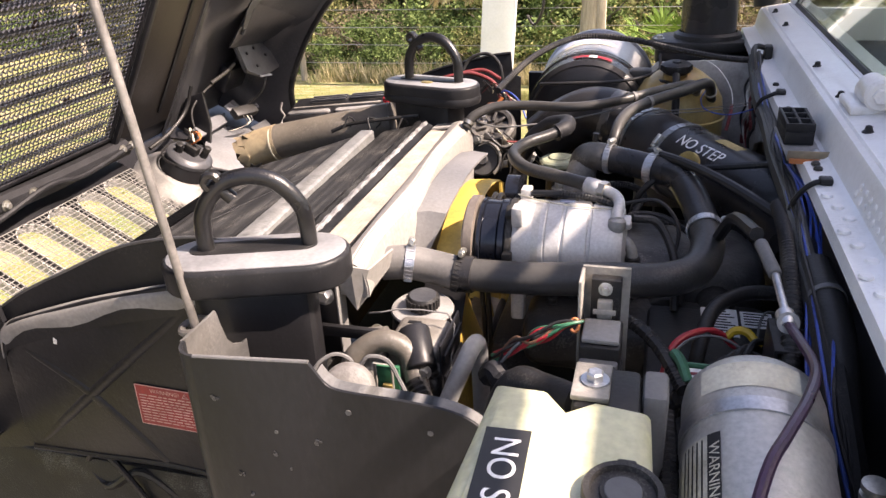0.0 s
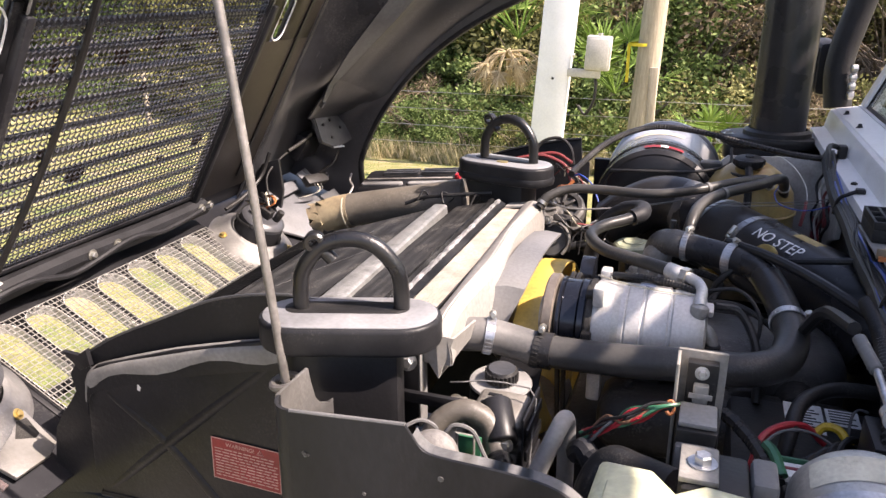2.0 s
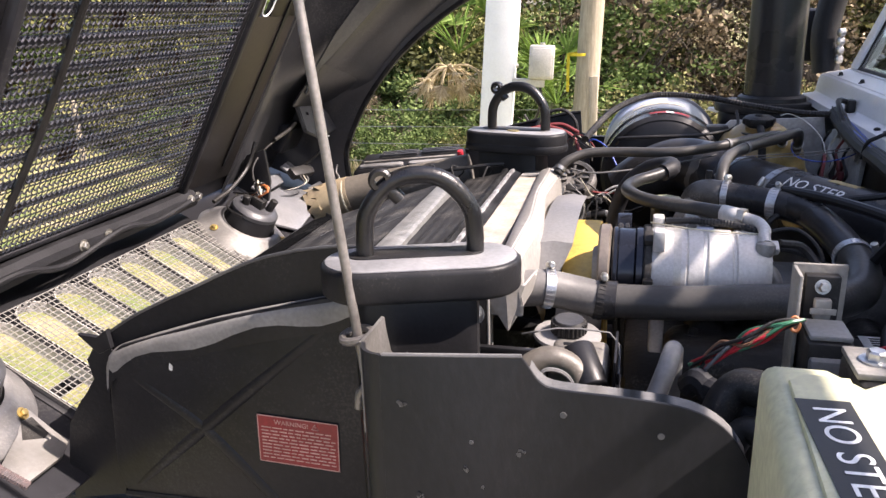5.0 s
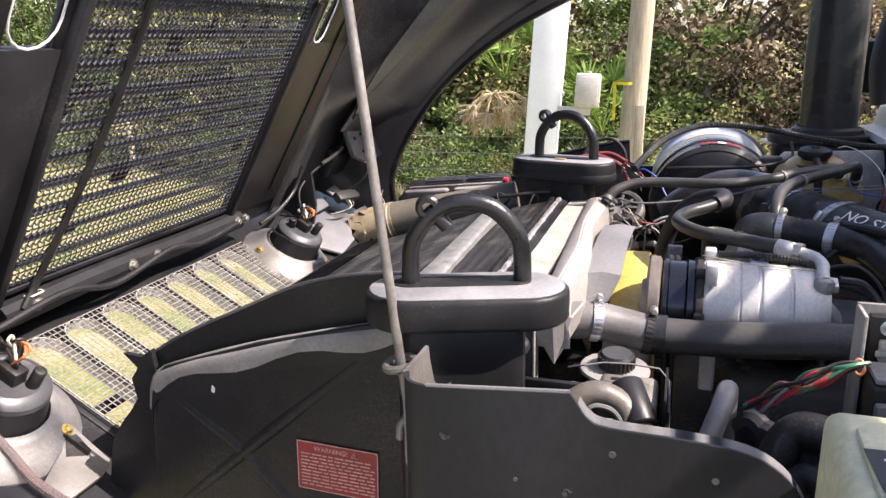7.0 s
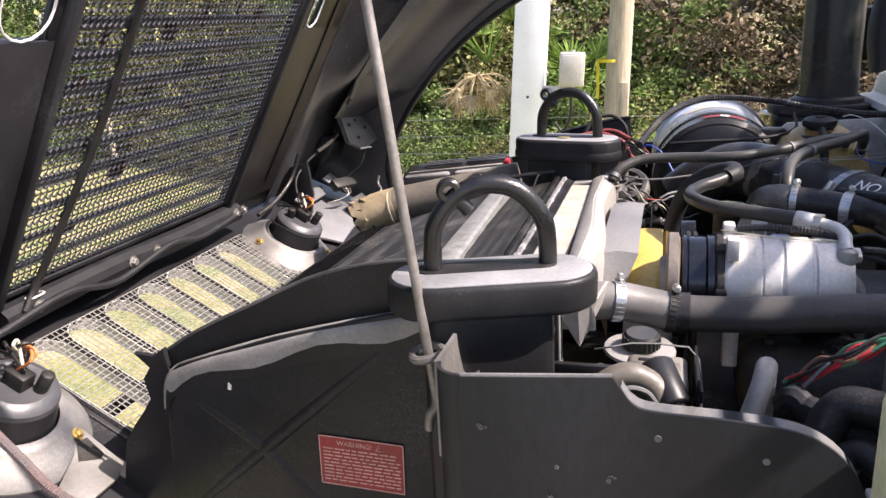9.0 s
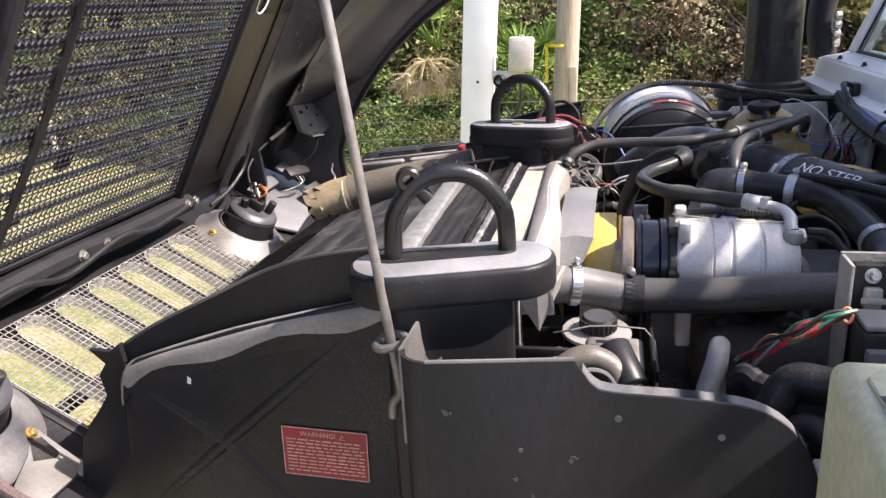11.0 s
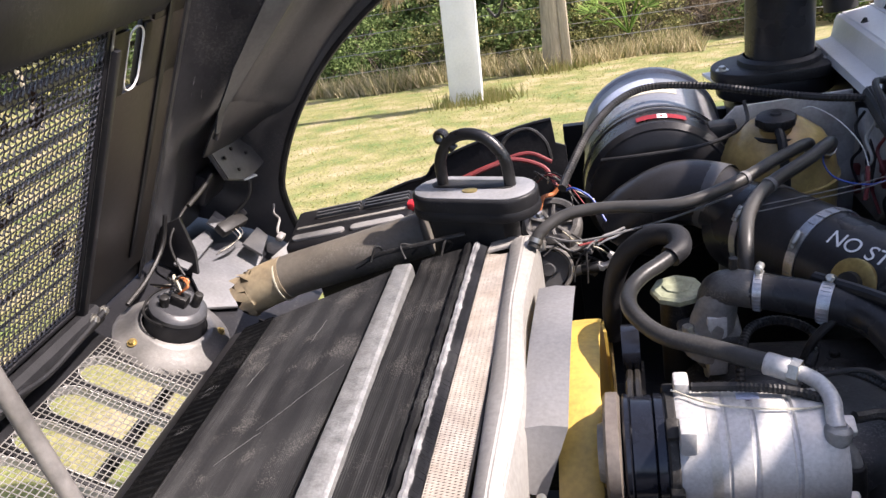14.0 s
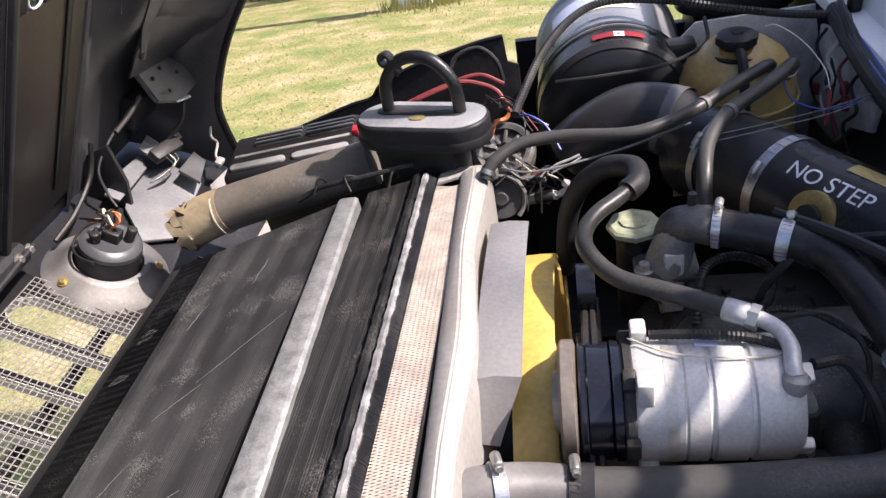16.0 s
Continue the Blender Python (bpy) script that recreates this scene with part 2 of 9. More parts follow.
    "seam_mix": material("dull_solder_seam", (0.42, 0.42, 0.42), 0.42, 0.3, (0.16, 0.16, 0.162), 45, 260, 0.6, mix=0.4, speck=0.3, speck_color=(0.03, 0.03, 0.03)),
    "screen_tan": material("tan_screen_backing", (0.17, 0.145, 0.12), 0.6, 0, (0.10, 0.088, 0.075), 40, 200, 0.1),
    "screen_wire": material("tan_grey_woven_screen", (0.40, 0.36, 0.31), 0.5, 0.1, (0.27, 0.235, 0.20), 30, 200, 0.1, dust=(0.36, 0.29, 0.21), dust_amount=0.4),
    "casting_beige": material("beige_grey_casting", (0.30, 0.285, 0.255), 0.5, 0.1, (0.12, 0.112, 0.10), 13, 170, 0.4, mix=0.3, dust=DUST, dust_amount=0.35, speck=0.25),
    "grille_white": material("greyed_white_grille_paint", (0.60, 0.59, 0.56), 0.45, 0, (0.48, 0.46, 0.43), 10, 120, 0.12, dust=DUST, dust_amount=0.2),
    "lid_grey": material("speckled_grey_black_lid", (0.055, 0.056, 0.06), 0.35, 0, (0.03, 0.031, 0.034), 16, 160, 0.2, dust=(0.3, 0.29, 0.27), dust_amount=0.3),
    "plate_grey": material("glossy_grey_plate", (0.21, 0.212, 0.222), 0.30, 0.1, (0.12, 0.122, 0.130), 7, 150, 0.12, dust=(0.34, 0.33, 0.31), dust_amount=0.3, speck=0.2),
    "sill_lit_worn": material("worn_dusty_lit_edge", (0.22, 0.216, 0.21), 0.5, 0, (0.11, 0.108, 0.106), 14, 200, 0.2, dust=(0.4, 0.38, 0.35), dust_amount=0.3),
    "drum": material("dull_silver_drum", (0.30, 0.30, 0.31), 0.28, 0.4, (0.17, 0.17, 0.18), 7, 160, 0.1, speck=0.15),
    "wire_dull_red": material("dusty_red_insulation", (0.20, 0.03, 0.03), 0.5, 0, (0.12, 0.02, 0.02), 30, 200, 0.0),
    "cap_green": material("pale_green_cap_plastic", (0.36, 0.38, 0.26), 0.45, 0, (0.20, 0.215, 0.14), 60, 200, 0.1),
    "hose_dusty": material("dusty_black_hose", (0.030, 0.0292, 0.028), 0.38, 0, (0.015, 0.0147, 0.0142), 9, 180, 0.14, mix=0.4, dust=(0.26, 0.245, 0.22), dust_amount=0.16, speck=0.08),
    "hose_rad": material("sunlit_dusty_radiator_hose", (0.046, 0.0445, 0.042), 0.34, 0, (0.021, 0.0205, 0.0195), 8, 180, 0.14, mix=0.5, dust=(0.30, 0.28, 0.25), dust_amount=0.18, speck=0.10),
    "clutch_tan": material("tan_clutch_steel", (0.24, 0.205, 0.17), 0.45, 0.3, (0.15, 0.125, 0.105), 20, 200, 0.15),
    "cord": material("red_brown_braid", (0.13, 0.075, 0.07), 0.6, 0, (0.10, 0.09, 0.09), 40, 300, 0.3),
    "mirror_black": material("black_textured_plastic", (0.018, 0.018, 0.02), 0.55, 0, None, 30, 300, 0.3),
}


# dull blacks throw back less of the sky
for key in ("black_metal", "black_liner", "hood_inner", "rubber", "hose_black", "hose_dusty", "hose_rad", "pad", "bracket", "core_black", "engine_dark", "mirror_black"):
    M[key].node_tree.nodes["Principled BSDF"].inputs["Specular IOR Level"].default_value = 0.28
for key in ("bracket", "black_liner", "pad", "engine_dark"):
    M[key].node_tree.nodes["Principled BSDF"].inputs["Specular IOR Level"].default_value = 0.20
M["hood_brown"].node_tree.nodes["Principled BSDF"].inputs["Specular IOR Level"].default_value = 0.3
for key in ("tank", "tank_yellow"):
    M[key].node_tree.nodes["Principled BSDF"].inputs["Subsurface Weight"].default_value = 0.25
    M[key].node_tree.nodes["Principled BSDF"].inputs["Subsurface Radius"].default_value = (0.02, 0.02, 0.01)


def foliage(name, a, b_, c):
    m = bpy.data.materials.new(name)
    m.use_nodes = True
    n, l = m.node_tree.nodes, m.node_tree.links
    b = n["Principled BSDF"]
    g = n.new("ShaderNodeNewGeometry")
    r = n.new("ShaderNodeValToRGB")
    e = r.color_ramp.elements
    e[0].color, e[1].color = (*a, 1), (*c, 1)
    mid = e.new(0.5)
    mid.color = (*b_, 1)
    l.new(g.outputs["Random Per Island"], r.inputs[0])
    l.new(r.outputs[0], b.inputs["Base Color"])
    b.inputs["Roughness"].default_value = 0.75
    b.inputs["Specular IOR Level"].default_value = 0.2
    tr = n.new("ShaderNodeBsdfTranslucent")
    l.new(r.outputs[0], tr.inputs[0])
    mixer = n.new("ShaderNodeMixShader")
    mixer.inputs[0].default_value = 0.25
    l.new(b.outputs[0], mixer.inputs[1])
    l.new(tr.outputs[0], mixer.inputs[2])
    l.new(mixer.outputs[0], n["Material Output"].inputs[0])
    return m


def fin_material(name, axis, scale):
    """Close dark fins whose bent edges carry a film of dust."""
    m = material(name, (0.0045, 0.0045, 0.005), 0.55, 0.0, (0.003, 0.003, 0.0034), 9, 220, 0.2, dust=(0.09, 0.09, 0.088), dust_amount=0.12, speck=0.22)
    n, l = m.node_tree.nodes, m.node_tree.links
    b = n["Principled BSDF"]
    b.inputs["Specular IOR Level"].default_value = 0.2
    base = b.inputs["Base Color"].links[0].from_socket
    tc = n["Texture Coordinate"]
    w = n.new("ShaderNodeTexWave")
    w.bands_direction = axis
    w.inputs["Scale"].default_value, w.inputs["Distortion"].default_value = scale, 0.6
    w.inputs["Detail"].default_value, w.inputs["Detail Scale"].default_value = 2, 0.35
    l.new(tc.outputs["Object"], w.inputs["Vector"])
    patch = n.new("ShaderNodeTexNoise")
    patch.inputs["Scale"].default_value, patch.inputs["Detail"].default_value = 16, 6
    l.new(tc.outputs["Object"], patch.inputs["Vector"])
    pr = n.new("ShaderNodeMapRange")
    pr.inputs[1].default_value, pr.inputs[2].default_value, pr.inputs[3].default_value, pr.inputs[4].default_value = 0.35, 0.7, 0.12, 1.0
    l.new(patch.outputs["Fac"], pr.inputs[0])
    edge = n.new("ShaderNodeMapRange")
    edge.inputs[1].default_value, edge.inputs[2].default_value, edge.inputs[4].default_value = 0.62, 0.98, 0.55
    l.new(w.outputs["Fac"], edge.inputs[0])
    mul = n.new("ShaderNodeMath")
    mul.operation = "MULTIPLY"
    l.new(edge.outputs[0], mul.inputs[0])
    l.new(pr.outputs[0], mul.inputs[1])
    mx = n.new("ShaderNodeMix")
    mx.data_type = "RGBA"
    l.new(mul.outputs[0], mx.inputs[0])
    l.new(base, mx.inputs[6])
    mx.inputs[7].default_value = (0.060, 0.060, 0.059, 1)
    l.new(mx.outputs[2], b.inputs["Base Color"])
    return m


M["fin_x"] = fin_material("dusty_black_fins_along", "X", 98)
M["fin_y"] = fin_material("dusty_black_fins_across", "Y", 110)

M["leaf_green"] = foliage("green_shrub_leaves", (0.03, 0.05, 0.014), (0.09, 0.14, 0.04), (0.24, 0.31, 0.11))
M["leaf_olive"] = foliage("olive_shrub_leaves", (0.04, 0.046, 0.02), (0.15, 0.155, 0.055), (0.38, 0.36, 0.15))
M["leaf_brown"] = foliage("dry_brown_leaves", (0.045, 0.034, 0.022), (0.17, 0.13, 0.08), (0.44, 0.35, 0.23))
M["palm_green"] = foliage("green_palm_blades", (0.07, 0.13, 0.02), (0.13, 0.22, 0.04), (0.22, 0.32, 0.08))
M["palm_dry"] = foliage("dry_palm_blades", (0.35, 0.27, 0.15), (0.50, 0.40, 0.24), (0.62, 0.52, 0.34))
M["leaf_dead"] = foliage("dead_leaves", (0.03, 0.018, 0.012), (0.06, 0.035, 0.02), (0.12, 0.07, 0.035))
M["rank_grass"] = foliage("pale_rank_grass", (0.14, 0.16, 0.05), (0.42, 0.36, 0.20), (0.62, 0.52, 0.34))
M["grass_blade"] = foliage("lawn_grass_blades", (0.19, 0.22, 0.06), (0.27, 0.26, 0.09), (0.40, 0.35, 0.17))


def glass(name, tint):
    m = bpy.data.materials.new(name)
    m.use_nodes = True
    b = m.node_tree.nodes["Principled BSDF"]
    b.inputs["Base Color"].default_value = (*tint, 1)
    b.inputs["Roughness"].default_value = 0.02
    b.inputs["Transmission Weight"].default_value = 1.0
    b.inputs["IOR"].default_value = 1.45
    return m


M["glass"] = glass("green_tinted_glass", (0.72, 0.86, 0.80))


def ground_material():
    m = bpy.data.materials.new("dry_lawn")
    m.use_nodes = True
    n, l = m.node_tree.nodes, m.node_tree.links
    b = n["Principled BSDF"]
    tc = n.new("ShaderNodeTexCoord")
    a = n.new("ShaderNodeTexNoise")
    a.inputs["Scale"].default_value, a.inputs["Detail"].default_value = 2.6, 12
    f = n.new("ShaderNodeTexNoise")
    f.inputs["Scale"].default_value, f.inputs["Detail"].default_value = 46, 9
    l.new(tc.outputs["Object"], a.inputs["Vector"])
    l.new(tc.outputs["Object"], f.inputs["Vector"])
    r = n.new("ShaderNodeValToRGB")
    e = r.color_ramp.elements
    e[0].position, e[1].position = 0.32, 0.68
    e[0].color, e[1].color = (0.11, 0.15, 0.035, 1), (0.32, 0.265, 0.15, 1)
    mid = e.new(0.5)
    mid.color = (0.20, 0.19, 0.065, 1)
    l.new(a.outputs["Fac"], r.inputs[0])
    mx = n.new("ShaderNodeMix")
    mx.data_type, mx.blend_type = "RGBA", "OVERLAY"
    mx.inputs[0].default_value = 0.9
    l.new(r.outputs[0], mx.inputs[6])
    l.new(f.outputs["Fac"], mx.inputs[7])
    l.new(mx.outputs[2], b.inputs["Base Color"])
    b.inputs["Roughness"].default_value = 0.9
    bp = n.new("ShaderNodeBump")
    bp.inputs["Strength"].default_value, bp.inputs["Distance"].default_value = 0.6, 0.015
    l.new(f.outputs["Fac"], bp.inputs["Height"])
    l.new(bp.outputs[0], b.inputs["Normal"])
    return m


M["lawn"] = ground_material()

# ---------- building helpers ----------
def thing(name, label, category, group="", kind="", at=None):
    ob = new(name)
    ob.empty_display_size = 0.05
    if at is not None:
        ob.matrix_world = at
    return tagged(ob, label, category, group, kind)


def to_object(name, bm, mat, smooth=35):
    me = bpy.data.meshes.new(name)
    bmesh.ops.recalc_face_normals(bm, faces=bm.faces)
    bm.to_mesh(me)
    bm.free()
    me.materials.append(M[mat])
    if smooth:
        me.polygons.foreach_set("use_smooth", [True] * len(me.polygons))
        me.set_sharp_from_angle(angle=radians(smooth))
    return new(name, me)


def part(name, bm, mat, parent, label="", smooth=35):
    """Links a bmesh as one mesh under a thing or part; its coordinates are those of the parent."""
    ob = to_object(name, bm, mat, smooth)
    ob.parent = parent
    if label:
        tagged(ob, label)
    return ob


def solid(name, bm, mat, label, category, group="", kind="", at=None, smooth=35):
    """A thing that is a single mesh."""
    ob = to_object(name, bm, mat, smooth)
    if at is not None:
        ob.matrix_world = at
    return tagged(ob, label, category, group, kind)


def BM():
    return bmesh.new()


def add_box(bm, x0, x1, y0, y1, z0, z1, bevel=0.0, m=None, seg=2):
    r = bmesh.ops.create_cube(bm, size=1.0)
    vs = r["verts"]
    t = Matrix.Translation(((x0 + x1) / 2, (y0 + y1) / 2, (z0 + z1) / 2)) @ Matrix.Diagonal((abs(x1 - x0), abs(y1 - y0), abs(z1 - z0), 1))
    bmesh.ops.transform(bm, matrix=t, verts=vs)
    if bevel:
        es = list({e for v in vs for e in v.link_edges})
        r = bmesh.ops.bevel(bm, geom=es, offset=bevel, segments=seg, affect="EDGES", profile=0.5)
        vs = list({v for f in r["faces"] for v in f.verts} | {v for v in vs if v.is_valid})
    if m is not None:
        bmesh.ops.transform(bm, matrix=m, verts=vs)
    return bm


def ring_frame(d):
    d = d.normalized()
    up = Vector((0, 0, 1)) if abs(d.z) < 0.9 else Vector((1, 0, 0))
    a = d.cross(up).normalized()
    return a, d.cross(a).normalized()


def add_lathe(bm, origin, axis, profile, seg=32, cap=True):
    """A turned body: profile rows of (distance along the axis, radius)."""
    o, d = Vector(origin), Vector(axis).normalized()
    a, b = ring_frame(d)
    rings = []
    for h, r in profile:
        rings.append([bm.verts.new(o + d * h + (a * math.cos(2 * math.pi * i / seg) + b * math.sin(2 * math.pi * i / seg)) * max(r, 1e-4)) for i in range(seg)])
    for p, q in zip(rings, rings[1:]):
        for i in range(seg):
            bm.faces.new((p[i], p[(i + 1) % seg], q[(i + 1) % seg], q[i]))
    if cap:
        bm.faces.new(rings[0][::-1])
        bm.faces.new(rings[-1])
    return bm


def add_cyl(bm, p0, p1, r0, r1=None, seg=24, bevel=0.0):
    p0, p1 = Vector(p0), Vector(p1)
    ln = (p1 - p0).length
    r1 = r0 if r1 is None else r1
    prof = [(0, r0), (ln, r1)]
    if bevel:
        prof = [(0, r0 - bevel), (bevel * 0.4, r0 - bevel * 0.3), (bevel, r0), (ln - bevel, r1), (ln - bevel * 0.4, r1 - bevel * 0.3), (ln, r1 - bevel)]
    return add_lathe(bm, p0, p1 - p0, prof, seg)


def spline(pts, steps=8):
    """Catmull-Rom points through a few control points."""
    p = [Vector(q) for q in pts]
    if len(p) < 3:
        return [p[0].lerp(p[1], i / steps) for i in range(steps + 1)]
    p = [2 * p[0] - p[1], *p, 2 * p[-1] - p[-2]]
    out = []
    for k in range(1, len(p) - 2):
        for i in range(steps):
            t = i / steps
            a, b, c, d = p[k - 1], p[k], p[k + 1], p[k + 2]
            out.append(0.5 * (2 * b + (c - a) * t + (2 * a - 5 * b + 4 * c - d) * t * t + (3 * b - a - 3 * c + d) * t ** 3))
    out.append(p[-2])
    return out


def add_tube(bm, pts, r, seg=12, steps=8, smooth=True, ribs=0.0, r_end=None):
    """A hose or cable along control points; ribs makes it a corrugated conduit of that pitch."""
    path = spline(pts, steps) if smooth else [Vector(q) for q in pts]
    if ribs:
        dense, left = [], 0.0
        for a, b in zip(path, path[1:]):
            n = max(1, int((b - a).length / (ribs / 2)))
            dense += [a.lerp(b, i / n) for i in range(n)]
        path = dense + [path[-1]]
    d0 = (path[1] - path[0]).normalized()
    a, b = ring_frame(d0)
    rings = []
    n = len(path)
    for i, q in enumerate(path):
        d = (path[min(i + 1, n - 1)] - path[max(i - 1, 0)]).normalized()
        a = (a - d * a.dot(d)).normalized()
        b = d.cross(a)
        rad = r if r_end is None else r + (r_end - r) * i / (n - 1)
        if ribs and i % 2:
            rad *= 0.84
        rings.append([bm.verts.new(q + (a * math.cos(2 * math.pi * k / seg) + b * math.sin(2 * math.pi * k / seg)) * rad) for k in range(seg)])
    for p, q in zip(rings, rings[1:]):
        for k in range(seg):
            bm.faces.new((p[k], p[(k + 1) % seg], q[(k + 1) % seg], q[k]))
    bm.faces.new(rings[0][::-1])
    bm.faces.new(rings[-1])
    return bm


def add_prism(bm, poly, d0, d1, plane="xz", bevel=0.0, m=None, seg=2):
    """A polygon, given in a plane, thickened along the third axis from d0 to d1."""
    def at(u, v, d):
        return {"xz": (u, d, v), "xy": (u, v, d), "yz": (d, u, v)}[plane]
    lo = [bm.verts.new(at(u, v, d0)) for u, v in poly]
    hi = [bm.verts.new(at(u, v, d1)) for u, v in poly]
    n = len(poly)
    fs = [bm.faces.new(lo), bm.faces.new(hi[::-1])]
    for i in range(n):
        fs.append(bm.faces.new((lo[i], hi[i], hi[(i + 1) % n], lo[(i + 1) % n])))
    bmesh.ops.recalc_face_normals(bm, faces=fs)
    vs = lo + hi
    if bevel:
        es = [e for f in fs[:2] for e in f.edges]
        r = bmesh.ops.bevel(bm, geom=es, offset=bevel, segments=seg, affect="EDGES", profile=0.5)
        vs = list({v for f in r["faces"] for v in f.verts} | {v for v in vs if v.is_valid})
    if m is not None:
        bmesh.ops.transform(bm, matrix=m, verts=vs)
    return bm


def stadium(cx, cy, lx, ly, n=10):
    """A rounded-end outline of full length lx and width ly."""
    r, h = ly / 2, max(0.0, lx / 2 - ly / 2)
    pts = [(cx + h + r * math.cos(a), cy + r * math.sin(a)) for a in (math.pi * (-0.5 + i / n) for i in range(n + 1))]
    return pts + [(cx - h - r * math.cos(a), cy - r * math.sin(a)) for a in (math.pi * (-0.5 + i / n) for i in range(n + 1))]


def hex_bolt(bm, p, d, r=0.007, h=0.006, washer=True):
    d = Vector(d).normalized()
    p = Vector(p)
    if washer:
        add_lathe(bm, p, d, [(0, r * 1.6), (0.0015, r * 1.6)], 16)
    add_lathe(bm, p + d * 0.001, d, [(0, r), (h * 0.8, r), (h, r * 0.8)], 6)
    return bm


def clamp_ring(parent, name, p, d, r, width=0.012, mat="steel", screw=True, screw_dir=(0, 0, 1)):
    """A worm-drive hose clamp: a thin band, its slots and its screw housing."""
    d = Vector(d).normalized()
    p = Vector(p)
    bm = add_lathe(BM(), p - d * width / 2, d, [(0, r), (0, r + 0.0016), (width, r + 0.0016), (width, r)], 32, cap=False)
    a, b = ring_frame(d)
    for i in range(28):
        t = 2 * math.pi * i / 28
        o = (a * math.cos(t) + b * math.sin(t)) * (r + 0.0018)
        rot = Matrix((d, (a * -math.sin(t) + b * math.cos(t)), (a * math.cos(t) + b * math.sin(t)))).transposed().to_4x4()
        add_box(bm, -width * 0.36, width * 0.36, -0.0008, 0.0008, -0.0004, 0.0006, m=Matrix.Translation(p + o) @ rot)
    band = part(name, bm, mat, parent)
    if screw:
        s = Vector(screw_dir).normalized()
        s = (s - d * s.dot(d)).normalized()
        t = d.cross(s)
        bm = add_cyl(BM(), p + s * (r + 0.006) - t * 0.011, p + s * (r + 0.006) + t * 0.009, 0.0052, seg=12, bevel=0.001)
        hex_bolt(bm, p + s * (r + 0.006) + t * 0.009, t, 0.0042, 0.005, False)
        part("clamp_screw", bm, "zinc", band)
    return band


def text_mesh(body, size, depth=0.0004):
    """A flat lettering mesh, centred on its own origin, in the xy plane."""
    cu = bpy.data.curves.new("lettering", "FONT")
    cu.body, cu.size, cu.extrude = body, size, depth
    cu.align_x, cu.align_y = "CENTER", "CENTER"
    ob = bpy.data.objects.new("lettering", cu)
    scene.collection.objects.link(ob)
    dg = bpy.context.evaluated_depsgraph_get()
    bm = BM()
    me = bpy.data.meshes.new_from_object(ob.evaluated_get(dg))
    bm.from_mesh(me)
    bpy.data.objects.remove(ob)
    bpy.data.meshes.remove(me)
    bpy.data.curves.remove(cu)
    return bm


def basis(origin, xdir, ydir):
    x = Vector(xdir).normalized()
    z = x.cross(Vector(ydir)).normalized()
    y = z.cross(x)
    m = Matrix((x, y, z)).transposed().to_4x4()
    return Matrix.Translation(origin) @ m

# ---------- ground ----------
def ground_height(x, y):
    """Level where the truck stands, then a lawn that falls away to the fence."""
    slope = -0.148 * max(0.0, y - 1.74)
    rise = 0.055 * max(0.0, -x - 9.0) * min(1.0, max(0.0, (y - 4.0) / 8.0))
    return max(slope, -2.4) + min(rise, 1.6) + 0.02 * noise.noise(Vector((x * 0.5, y * 0.5, 0)))


def build_ground():
    bm = BM()
    xs = [-400, -120, -50, -25] + [-14 + 0.7 * i for i in range(41)] + [25, 50, 120, 400]
    ys = [-400, -100, -30, -12, -6, -3, -1.5, 0, 1] + [1.7 + 0.6 * i for i in range(32)] + [30, 60, 140, 400]
    grid = [[bm.verts.new((x, y, ground_height(x, y))) for x in xs] for y in ys]
    for j in range(len(ys) - 1):
        for i in range(len(xs) - 1):
            bm.faces.new((grid[j][i], grid[j][i + 1], grid[j + 1][i + 1], grid[j + 1][i]))
    return solid("ground", bm, "lawn", "dry yellow-green lawn sloping down to a fence", "lawn", kind="structure", smooth=60)


build_ground()


def build_driveway():
    bm = BM()
    rnd = random.Random(12)
    xs = [-1.3 + 0.4 * i for i in range(27)]
    edge = [2.45 + 0.14 * math.sin(x * 2.1) + 0.10 * math.sin(x * 5.3 + 1) + rnd.uniform(-0.05, 0.05) - 0.6 * min(1.0, max(0.0, x + 0.6)) for x in xs]
    rows = []
    for f in [k / 30 for k in range(27)] + [0.90, 0.94, 0.97, 1.0]:
        row = []
        for i, (x, e) in enumerate(zip(xs, edge)):
            y = -7.0 + (e + 7.0) * f
            if i < 2:
                x += 0.16 * math.sin(3.1 * y) + 0.10 * math.sin(7.7 * y + 1) + rnd.uniform(-0.05, 0.05)
            row.append(bm.verts.new((x, y, max(ground_height(x, y), -1) + (-0.012 if i == 0 or f == 1 else 0.03))))
        rows.append(row)
    for p, q in zip(rows, rows[1:]):
        for i in range(len(xs) - 1):
            bm.faces.new((p[i], p[i + 1], q[i + 1], q[i]))
    return solid("driveway", bm, "concrete", "pale sandy driveway under the truck", "driveway", kind="structure")


build_driveway()


